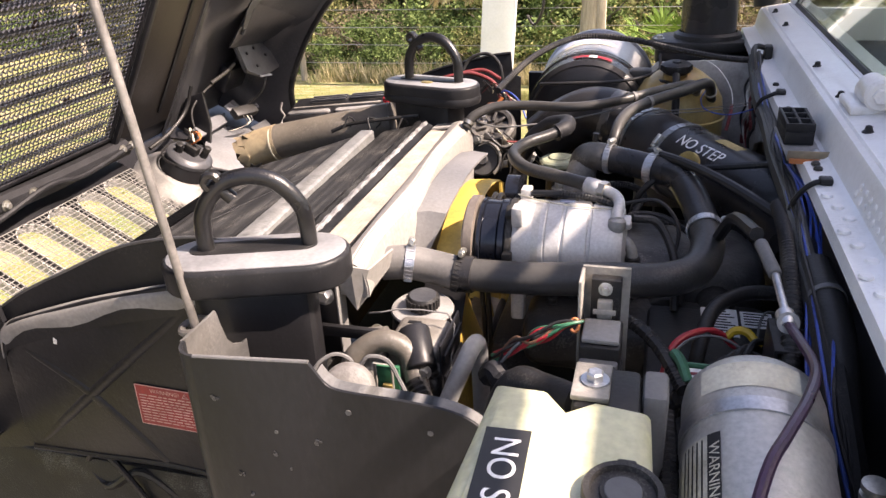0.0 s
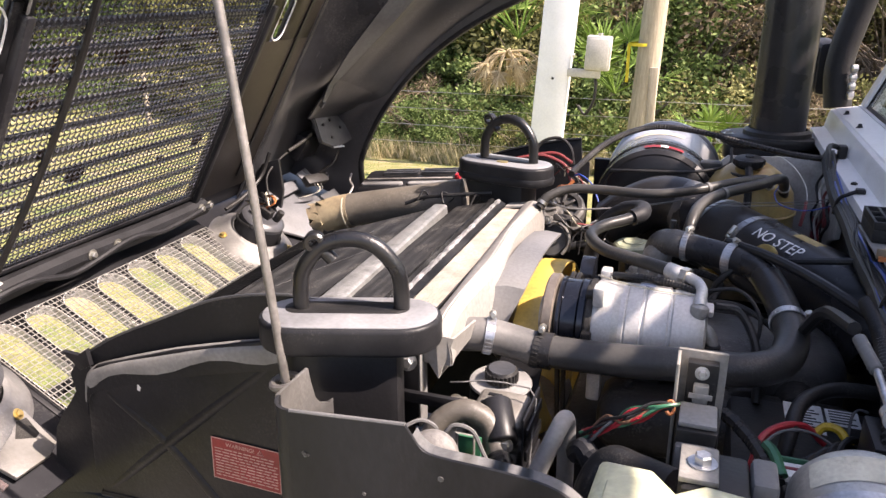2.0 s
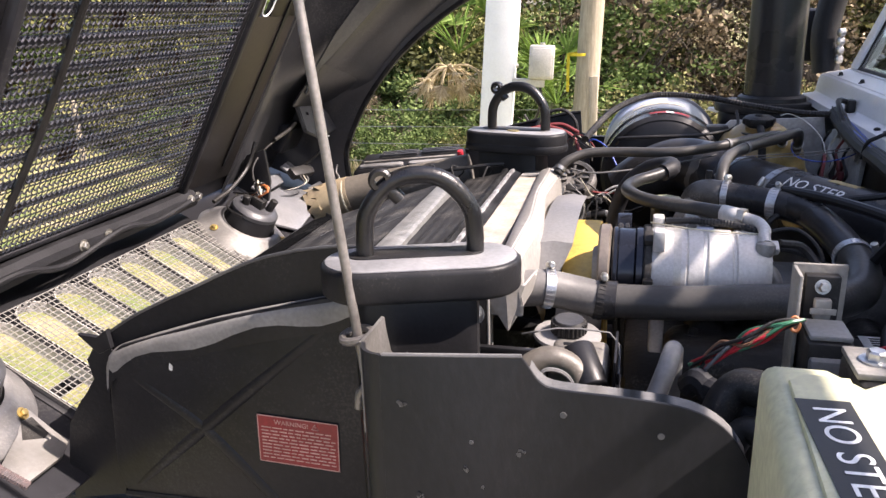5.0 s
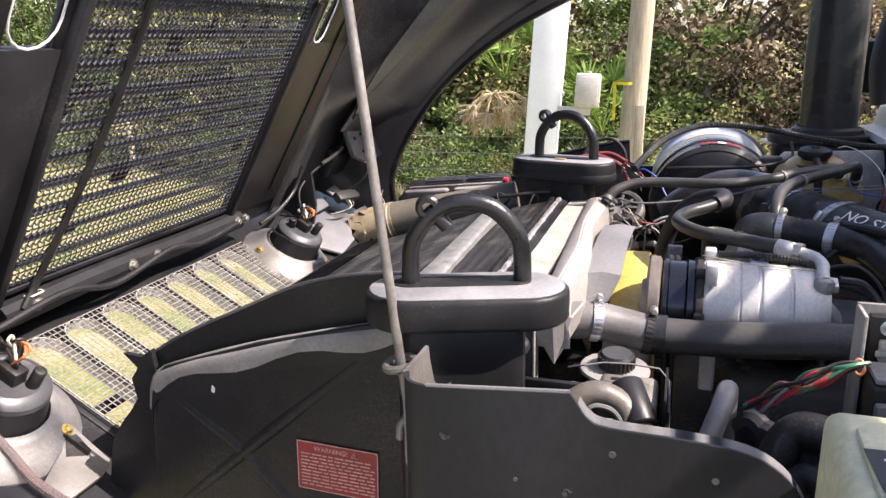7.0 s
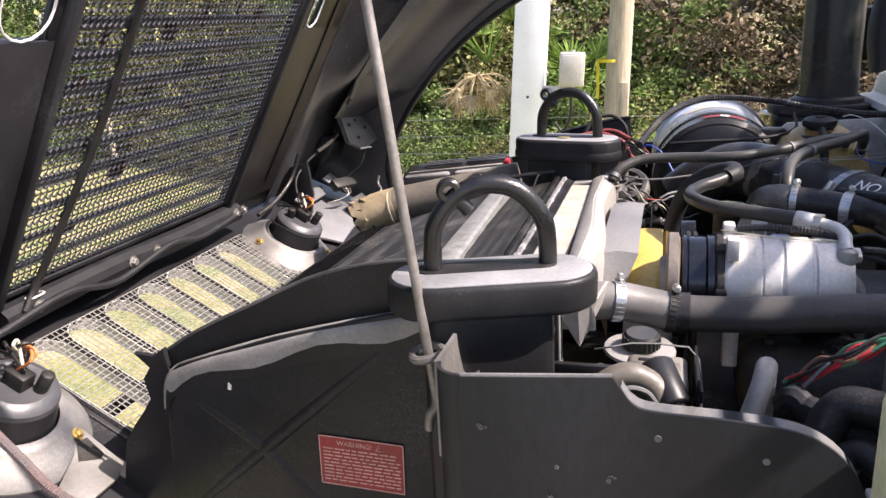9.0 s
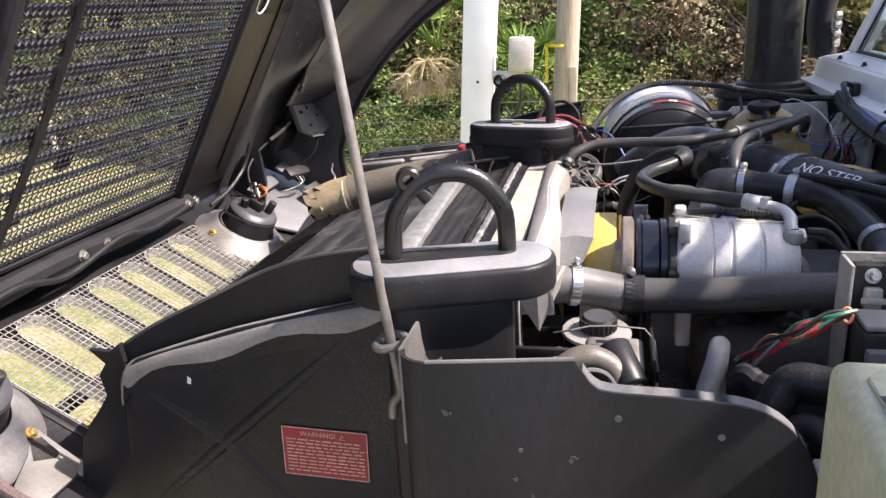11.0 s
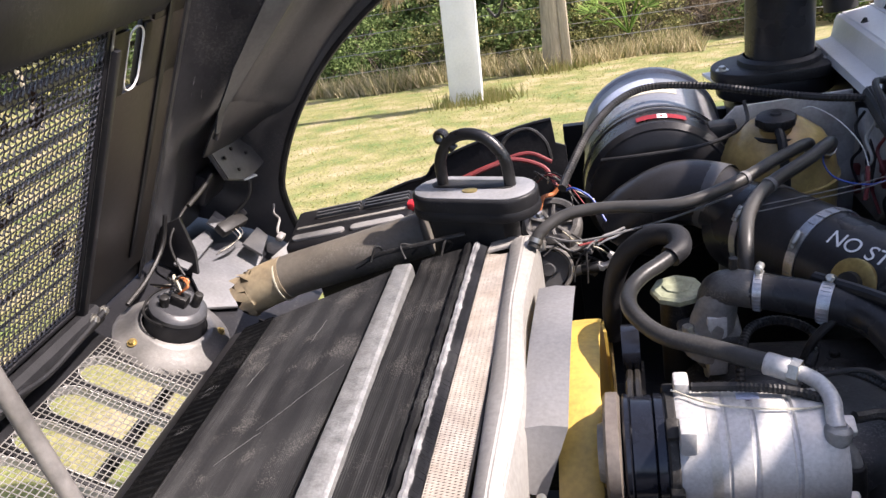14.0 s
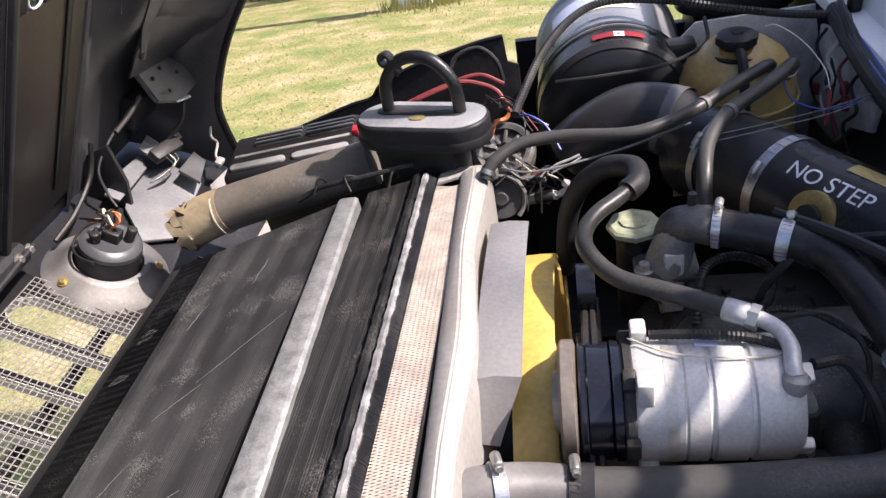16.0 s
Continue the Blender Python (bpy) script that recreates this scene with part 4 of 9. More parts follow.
def build_bay():
    """Dark walls and engine castings that close the bay below and behind."""
    t = thing("engine_bay", "black-painted engine bay walls, frame rails and floor", "engine bay", kind="structure")
    part("firewall", add_box(BM(), 0.716, 0.735, -0.98, 0.98, 0.45, 1.183), "black_metal", t)
    part("bay_floor", add_box(BM(), -0.55, 0.716, -0.55, 0.98, 0.42, 0.44), "black_metal", t)
    part("near_wall", add_box(BM(), 0.42, 0.716, -0.97, -0.95, 0.42, 0.98), "black_metal", t)
    part("far_wall", add_box(BM(), 0.16, 0.716, 0.96, 0.98, 0.42, 1.08), "black_metal", t)
    part("tank_panel", add_prism(BM(), [(0.465, 0.80), (0.465, 1.125), (0.50, 1.160), (0.700, 1.168), (0.712, 1.10), (0.712, 0.80)], 0.722, 0.730, "xz", 0.002), "panel_grey", t, "scuffed beige-grey sheet behind the coolant tank")
    part("shelf", add_box(BM(), 0.43, 0.716, -0.95, -0.44, 0.965, 0.98, 0.003), "white_paint", t, "dusty white-painted battery shelf")
    for y in (-0.40, 0.40):
        part("frame_rail", add_box(BM(), -0.6, 0.716, y - 0.04 + 0.08 * (y < 0), y + 0.04 + 0.08 * (y < 0), 0.55, 0.75, 0.01), "core_black", t)
    return t


build_bay()


def build_engine():
    t = thing("engine_block", "dirty dark cast engine with belts and covers", "engine")
    part("block", add_box(BM(), 0.28, 0.70, -0.16, 0.16, 0.55, 0.92, 0.03), "engine_dark", t)
    for y in (-0.14, 0.17):
        bm = add_box(BM(), 0.34, 0.69, y - 0.06, y + 0.06, 0.90, 0.985, 0.03, seg=3)
        for i in range(4):
            hex_bolt(bm, (0.38 + 0.08 * i, y, 0.985), (0, 0, 1), 0.007, 0.008)
        part("rocker_cover", bm, "engine_dark", t)
    bm = add_box(BM(), 0.38, 0.68, -0.07, 0.10, 0.92, 1.03, 0.035, seg=3)
    part("intake_manifold", bm, "cast_dark", t)
    for i in range(4):
        part("runner", add_cyl(BM(), (0.40 + 0.07 * i, -0.12, 0.97), (0.40 + 0.07 * i, 0.15, 0.97), 0.028, seg=14, bevel=0.003), "engine_dark", t)
    for x0, y0, z0, r in ((0.275, -0.02, 0.80, 0.08), (0.268, 0.14, 0.95, 0.05), (0.262, 0.06, 0.98, 0.032)):
        part("pulley", add_lathe(BM(), (x0, y0, z0), (1, 0, 0), [(0, r * 0.4), (0, r), (0.006, r), (0.012, r * 0.86), (0.018, r), (0.026, r), (0.026, r * 0.4)], 32), "engine_dark", t)
    bm = BM()
    for dx in (0.0, 0.009):
        add_tube(bm, [(0.275 + dx, -0.15, 1.03), (0.275 + dx, -0.05, 1.11), (0.275 + dx, 0.03, 1.06), (0.275 + dx, 0.17, 0.99), (0.275 + dx, 0.06, 0.75), (0.275 + dx, -0.09, 0.77), (0.275 + dx, -0.15, 1.03)], 0.004, 6, 6)
    part("belt", bm, "rubber", t)
    # oil filler neck with its cap
    bm = add_cyl(BM(), (0.345, 0.185, 0.95), (0.345, 0.185, 1.085), 0.024, seg=20)
    part("filler_neck", bm, "rubber", t)
    bm = add_lathe(BM(), (0.345, 0.185, 1.085), (0, 0, 1), [(0, 0.031), (0.004, 0.0355), (0.010, 0.0355), (0.013, 0.032), (0.014, 0.020), (0.0165, 0.019), (0.0165, 0.0)], 8)
    part("filler_cap", bm, "cap_green", t, "octagonal pale yellow-green filler cap")
    # water crossover and bright brackets
    bm = add_lathe(BM(), (0.372, 0.14, 1.02), (0.25, 0.05, 1), [(0, 0.026), (0.05, 0.028), (0.10, 0.022)], 18)
    part("water_outlet", bm, "alu_dirty", t)
    part("bracket", add_box(BM(), 0.385, 0.41, 0.075, 0.13, 1.0, 1.09, 0.004, pose(0, 0, 0, 0, 0, 6)), "alu", t)
    part("idler", add_lathe(BM(), (0.268, 0.10, 1.06), (1, 0, 0), [(0, 0.012), (0, 0.032), (0.022, 0.032), (0.022, 0.012)], 24), "pulley_black", t)
    return t


build_engine()

# ---------- the tilted bonnet with its louvred intake and front grille ----------
def hood_grid_mesh(bm, pts_of, nu, nv, thick):
    """A curved sheet over a (u, v) grid, thickened along z of the bonnet."""
    top = [[bm.verts.new(pts_of(i / nu, j / nv)) for i in range(nu + 1)] for j in range(nv + 1)]
    for j in range(nv):
        for i in range(nu):
            bm.faces.new((top[j][i], top[j][i + 1], top[j + 1][i + 1], top[j + 1][i]))
    geo = list(bm.faces)
    bmesh.ops.recalc_face_normals(bm, faces=geo)
    bmesh.ops.solidify(bm, geom=geo, thickness=thick)
    return bm


def arch_z(x):
    """Lower edge of the wing above the wheel, in bonnet coordinates."""
    return max(-0.40, -0.135 - 0.72 * (x - 0.235) ** 2 - (0.9 * max(0.0, 0.12 - x)) ** 1.3)


def build_hood():
    t = thing("hood", "forward-tilted black-backed bonnet with louvred intake and slotted grille", "hood", at=pose(-0.70, 0, 1.02, 0, -60, 0))
    # centre panel around the intake opening
    bm = BM()
    for x0, x1, y0, y1 in ((-0.03, 0.045, -0.54, 0.54), (0.60, 1.06, -0.54, 0.54)):
        add_box(bm, x0, x1, y0, y1, 0.018, 0.026, 0.002)
    for s in (-1, 1):
        a, b = sorted((s * (0.285 if s > 0 else 0.325), s * 0.355))
        add_box(bm, 0.045, 0.60, a, b, 0.018, 0.026, 0.002)
        a, b = sorted((s * 0.355, s * 0.54))
        add_box(bm, 0.045, 0.455, a, b, 0.018, 0.026, 0.002)
        a, b = sorted((s * (0.395 if s > 0 else 0.431), s * 0.54))
        add_box(bm, 0.455, 0.60, a, b, 0.018, 0.026, 0.002)
    part("centre_panel", bm, "hood_inner", t)
    bm = add_prism(BM(), [(0.585, 0.016), (0.59, -0.004), (0.605, -0.010), (0.69, -0.010), (0.72, 0.004), (0.80, 0.006), (0.83, -0.006), (1.05, -0.006), (1.05, 0.016)], -0.40, 0.42, "xz", 0.002)
    part("stiffener_plate", bm, "hood_inner", t, "dark ribbed stiffener plate above the intake")
    for s in (-1, 1):
        # brown flat beside the intake, with the hand slot
        bm = BM()
        inner = 0.300 if s > 0 else 0.335
        for x0, x1, y0, y1 in ((0.02, 0.455, inner, 0.53), (0.455, 0.565, 0.400 if s > 0 else 0.436, 0.53), (0.565, 1.05, 0.425 if s > 0 else 0.436, 0.53), (0.455, 0.565, inner, 0.352)):
            a, b = sorted((s * y0, s * y1))
            add_box(bm, x0, x1, a, b, 0.0125, 0.0175, 0.001)
        part("side_flat", bm, "hood_brown" if s > 0 else "hood_inner", t, "brown-stained flat beside the intake" if s > 0 else "")
        part("mesh_gutter", add_box(BM(), 0.03, 0.55, min(s * (inner - 0.01), s * (inner + 0.005)), max(s * (inner - 0.01), s * (inner + 0.005)), -0.004, 0.018, 0.003), "hood_inner", t)
        bm = BM()
        rim = stadium(0.0, 0.0, 0.11, 0.044 if s > 0 else 0.080, 8)
        add_tube(bm, [(0.51 + u, s * (0.376 if s > 0 else 0.394) + v, 0.014) for u, v in rim + rim[:1]], 0.0018, 6, smooth=False)
        part("slot_rim", bm, "white_paint", t, "bright painted edge of a hand slot")
        # wing: groove, rounded shoulder, crease, then the drop to the wheel-arch lip
        def wing(u, v, s=s):
            x = -0.03 + (1.1 if s > 0 else 0.70) * v
            arch = arch_z(x)
            crease = -0.029 - 0.305 * (max(x, 0.32) - 0.346)
            ys = (0.525, 0.548, 0.575, 0.605, 0.66, 0.705, 0.722, 0.765, 0.82, 0.862, 0.866)
            zs = (0.014, 0.024, 0.030, 0.012, 0.72 * crease, crease, crease - 0.004, 0.8 * crease + 0.2 * arch, 0.45 * crease + 0.55 * arch, 0.88 * arch, arch)
            open_ = min(1.0, max(0.0, (x - 0.23) / 0.10))
            zs = tuple(z if j < 3 or j == 10 else open_ * z + (1 - open_) * (0.025 if j < 9 else 0.4 * arch) for j, z in enumerate(zs))
            k = min(9, int(u * 10))
            f = u * 10 - k
            z = zs[k] + (zs[k + 1] - zs[k]) * f
            return (x, s * (ys[k] + (ys[k + 1] - ys[k]) * f), z)
        bm = hood_grid_mesh(BM(), wing, 30, 30, 0.006)
        part("wing", bm, "wing_inner", t)
        ext = 1.1 if s > 0 else 0.70
        top = min(0.95, ext - 0.05)
        bead = [(0.25 + (top - 0.25) * k / 8, s * 0.706, -0.032 - 0.305 * (max(0.25 + (top - 0.25) * k / 8, 0.32) - 0.346)) for k in range(9)]
        # grey bead carries the crease highlight as colour
        part("crease_bead", add_tube(BM(), bead, 0.0065, 8, 3), "lid_grey", t, "grey bead for the highlight along the wing crease")
        # pale band beside the crease: the facet's sheen, put into colour
        bm = BM()
        rows = []
        for k in range(13):
            x = 0.27 + (top - 0.27) * k / 12
            c = -0.029 - 0.305 * (max(x, 0.32) - 0.346)
            w = 0.05 * min(1.0, 0.3 + k / 4)
            rows.append([bm.verts.new((x, s * yy, (0.72 + 0.28 * (yy - 0.66) / 0.045) * c - 0.0075)) for yy in (0.704 - w, 0.704 - 0.5 * w, 0.704)])
        for p, q in zip(rows, rows[1:]):
            for j in range(2):
                bm.faces.new((p[j], p[j + 1], q[j + 1], q[j]))
        bmesh.ops.recalc_face_normals(bm, faces=bm.faces)
        bmesh.ops.solidify(bm, geom=list(bm.faces), thickness=0.002)
        part("worn_sheen_band", bm, "worn_sheen_band", t, "scuffed brown-grey band painted for the sheen along the crease")
        lip = [(-0.03 + ext * k / 24, s * 0.866, arch_z(-0.03 + ext * k / 24)) for k in range(25)]
        part("arch_lip", add_tube(BM(), lip, 0.009, 8, 2), "rubber", t, "black rubber lip along the wheel arch")
        # outer face beside the grille, closing the lamp nacelle
        a, b = sorted((s * 0.335, s * 0.875))
        part("outer_face", add_box(BM(), -0.044, -0.037, a, b, -0.34, 0.045, 0.002), "hood_inner", t)
        plate = [(0.673, -0.044), (0.719, -0.055), (0.775, -0.105), (0.752, -0.176), (0.640, -0.190), (0.550, -0.205), (0.505, -0.150), (0.580, -0.080)]
        part("grey_plate", add_prism(BM(), [(s * y, z) for y, z in plate], -0.028, -0.020, "yz", 0.002), "plate_grey", t, "flat glossy grey reinforcing plate")
        strap = [(0.572, -0.038), (0.640, -0.027), (0.743, -0.035), (0.705, -0.067), (0.620, -0.070), (0.571, -0.070)]
        part("strap_plate", add_prism(BM(), [(s * y, z) for y, z in strap], -0.004, 0.002, "yz", 0.0015), "plate_grey", t, "scuffed grey strap plate")
        fold = [(0.721, -0.037), (0.782, -0.030), (0.767, -0.072), (0.710, -0.077)]
        part("folded_plate", add_prism(BM(), [(s * y, z) for y, z in fold], 0.024, 0.030, "yz", 0.0015), "plate_grey", t, "small lit grey plate")
        hook = [(0.766, -0.065), (0.832, -0.080), (0.821, -0.095), (0.760, -0.092)]
        part("hook_plate", add_prism(BM(), [(s * y, z) for y, z in hook], 0.026, 0.034, "yz", 0.003), "plate_grey", t, "small hooked grey plate")
        dark = [(0.714, -0.132), (0.800, -0.132), (0.783, -0.167), (0.700, -0.186)]
        part("dark_plate", add_prism(BM(), [(s * y, z) for y, z in dark], 0.012, 0.020, "yz", 0.002), "lid_grey", t)
        # pale colour carries the sun that falls on this flange
        pale = [(0.702, -0.207), (0.801, -0.219), (0.738, -0.238), (0.675, -0.224)]
        part("pale_flange", add_prism(BM(), [(s * y, z) for y, z in pale], 0.012, 0.020, "yz", 0.002), "sill_lit_worn", t, "dusty flange coloured pale as if sunlit")
        bm = add_prism(BM(), [(-0.03, 0.018), (0.06, 0.016), (0.10, -0.02), (0.03, -0.07), (-0.03, -0.09)], s * 0.595, s * 0.605, "xz", 0.001)
        part("nacelle_wall", bm, "hood_inner", t)
    part("lamp_mount_plate", add_prism(BM(), [(-0.374, -0.192), (-0.382, -0.255), (-0.385, -0.285), (-0.410, -0.297), (-0.471, -0.297), (-0.478, -0.256), (-0.420, -0.231)], -0.028, -0.020, "yz", 0.001), "lamp_bowl", t, "dusty grey mounting plate below the near lamp")
    part("plate_hole", add_prism(BM(), [(-0.402, -0.219), (-0.385, -0.222), (-0.392, -0.257), (-0.402, -0.260), (-0.425, -0.243)], -0.0205, -0.0190, "yz"), "rubber", t, "dark opening in the plate")
    # intake: mesh frame, louvres, wire
    bm = BM()
    for a in ((0.040, 0.050, -0.33, 0.29), (0.592, 0.602, -0.33, 0.29), (0.04, 0.602, -0.33, -0.320), (0.04, 0.602, 0.280, 0.29)):
        add_box(bm, a[0], a[1], a[2], a[3], 0.008, 0.017, 0.001)
    part("intake_frame", bm, "hood_inner", t)
    for y in (-0.333, 0.292):
        part("mesh_edge", add_tube(BM(), [(0.045, y, 0.006), (0.3, y, 0.0065), (0.597, y, 0.006)], 0.0022, 6), "mesh_grey", t, "bright bent edge of the wire mesh")
    part("side_groove", add_box(BM(), 0.06, 1.04, 0.462, 0.478, 0.008, 0.0122, 0.001), "black_metal", t, "dark groove in the brown flat")
    for i in range(11):
        x = 0.070 + 0.0495 * i
        bm = add_box(BM(), -0.0153, 0.0153, -0.325, 0.285, -0.0018, 0.0018, 0.001, Matrix.Translation((x, 0, 0.034)) @ pose(0, 0, 0, 0, 28, 0))
        part("louvre", bm, "louver", t)
    # crimped intake wire
    verts, faces = [], []
    def strand(points, w, face=(0, 0, 1)):
        for a, b in zip(points, points[1:]):
            d = (Vector(b) - Vector(a)).normalized()
            sd = d.cross(Vector(face)).normalized() * w
            up = Vector(face) * w
            k = len(verts)
            for p in (Vector(a), Vector(b)):
                verts.extend([tuple(p + sd), tuple(p + up), tuple(p - sd), tuple(p - up)])
            for q in range(4):
                faces.append((k + q, k + (q + 1) % 4, k + 4 + (q + 1) % 4, k + 4 + q))
    nx, ny = 54, 104
    for i in range(nx):
        x = 0.047 + 0.0102 * i
        pts = [(x + 0.0026 * (1 if j % 2 else -1), -0.325 + 0.61 * j / ny, 0.011 + 0.001 * (1 if (i + j) % 2 else -1)) for j in range(ny + 1)]
        strand(pts, 0.0014)
    for j in range(ny // 2):
        y = -0.325 + 0.61 * (2 * j + 1) / ny
        strand([(0.044 + 0.552 * i / nx, y + 0.0013 * (1 if i % 2 else -1), 0.011) for i in range(nx + 1)], 0.0011)
    me = bpy.data.meshes.new("intake_mesh")
    me.from_pydata(verts, [], faces)
    me.materials.append(M["mesh_dark"])
    tagged(new("intake_mesh", me), "fine dark woven wire mesh").parent = t
    # grille: white slotted front, seen from inside
    bm = BM()
    slots = [0.255 - 0.0885 * i for i in range(7)]
    add_box(bm, -0.044, -0.034, -0.335, 0.335, -0.03, 0.018, 0.002)
    add_box(bm, -0.044, -0.034, -0.335, 0.335, -0.33, -0.275, 0.002)
    half = 0.0368
    edges = [0.335] + [s + d for s in slots for d in (half, -half)] + [-0.335]
    for a, b in zip(edges[::2], edges[1::2]):
        add_box(bm, -0.043, -0.035, b, a, -0.28, -0.028, 0.003)
    panel = bm
    rim = stadium(0, 0, 0.250, 2 * half, 8)
    inner = stadium(0, 0, 0.2475, 2 * half - 0.0025, 8)
    h, r = 0.125 - half, half
    def square(u, v):
        """The rectangle's edge beyond a point of the rounded outline."""
        du = abs(u) - h
        if du <= 1e-6:
            return (u, v)
        k = max(du, abs(v)) / r
        return (math.copysign(h + du / k, u), v / k)
    for s in slots:
        bm = BM()
        for k in range(len(rim)):
            k2 = (k + 1) % len(rim)
            loops = [(rim[k], rim[k2], -0.036, -0.058), (inner[k], inner[k2], -0.058, -0.036)]
            for a, b, x0, x1 in loops:
                bm.faces.new([bm.verts.new((x, s + p[1], -0.153 + p[0])) for p, x in ((a, x0), (b, x0), (b, x1), (a, x1))])
            for x in (-0.036, -0.058):
                bm.faces.new([bm.verts.new((x, s + p[1], -0.153 + p[0])) for p in (rim[k], rim[k2], inner[k2], inner[k])])
        bmesh.ops.remove_doubles(bm, verts=bm.verts, dist=1e-5)
        part("grille_slot", bm, "grille_white", t, "deep pale painted walls of a grille slot")
        for k in range(len(rim)):
            k2 = (k + 1) % len(rim)
            q = [rim[k], rim[k2], square(*rim[k2]), square(*rim[k])]
            if (Vector(q[2]) - Vector(q[1])).length + (Vector(q[3]) - Vector(q[0])).length > 1e-4:
                panel.faces.new([panel.verts.new((-0.037, s + p[1], -0.153 + p[0])) for p in q])
    bmesh.ops.remove_doubles(panel, verts=panel.verts, dist=1e-5)
    bmesh.ops.dissolve_degenerate(panel, dist=1e-5, edges=panel.edges)
    part("grille_panel", panel, "black_metal", t)
    verts.clear()
    faces.clear()
    for i in range(62):
        y = -0.325 + 0.65 * i / 61
        strand([(-0.026 + 0.0006 * (1 if i % 2 else -1), y, -0.035 - 0.062 * k) for k in range(5)], 0.0010, (1, 0, 0))
    for i in range(24):
        z = -0.035 - 0.248 * i / 23
        strand([(-0.027, -0.325 + 0.65 * k / 8, z) for k in range(9)], 0.0010, (1, 0, 0))
    me = bpy.data.meshes.new("grille_mesh")
    me.from_pydata(verts, [], faces)
    me.materials.append(M["mesh_grey"])
    tagged(new("grille_mesh", me), "galvanised square wire mesh").parent = t
    part("grille_bar", add_cyl(BM(), (-0.100, -0.36, -0.170), (-0.100, 0.36, -0.170), 0.012, seg=14, bevel=0.003), "black_metal", t, "dark cross bar in front of the grille")
    # soft seal and hinge clutter along the fold between intake and grille
    part("fold_seal", add_tube(BM(), [(0.012, -0.33, -0.004), (0.016, -0.1, 0.0), (0.012, 0.12, -0.002), (0.014, 0.33, -0.002)], 0.022, 10), "mirror_black", t, "soft black seal roll")
    part("fold_cable", add_tube(BM(), [(0.02, -0.36, -0.028), (0.035, -0.22, -0.024), (0.012, -0.1, -0.03), (0.035, 0.05, -0.024), (0.02, 0.16, -0.028), (0.03, 0.34, -0.02)], 0.006, 8), "mirror_black", t)
    for y in (-0.27, -0.05, 0.02, 0.30, 0.33):
        part("bolt", hex_bolt(BM(), (0.028, y, -0.018), (0.5, 0, -1), 0.007, 0.008), "zinc", t)
    # cable lying across the intake mesh
    part("loose_cable", add_tube(BM(), [(0.60, -0.22, 0.0), (0.45, -0.215, 0.002), (0.30, -0.225, 0.001), (0.17, -0.245, 0.0), (0.06, -0.27, -0.004), (0.03, -0.30, -0.02)], 0.006, 8), "rubber", t)
    part("cable_tie", add_tube(BM(), [(0.045, -0.285, -0.014), (0.05, -0.265, -0.016), (0.04, -0.262, -0.002), (0.035, -0.282, 0.0), (0.045, -0.285, -0.014)], 0.0015, 5), "wire_white", t)
    # dry leaves caught behind the mesh
    rnd = random.Random(8)
    for k in range(16):
        x, y = rnd.uniform(0.12, 0.56), rnd.uniform(-0.28, 0.24)
        big = 1.6 if k % 4 == 0 else 0.9
        bm = BM()
        p = [bm.verts.new((x + 0.021 * big * rnd.uniform(0.4, 1) * math.cos(a), y + 0.017 * big * rnd.uniform(0.4, 1) * math.sin(a), 0.016 + 0.004 * rnd.random())) for a in (0.3, 1.4, 2.3, 3.3, 4.4, 5.4)]
        bm.faces.new(p)
        part("dry_leaf", bm, "leaf_dead", t, smooth=0)
    return t


hood = build_hood()


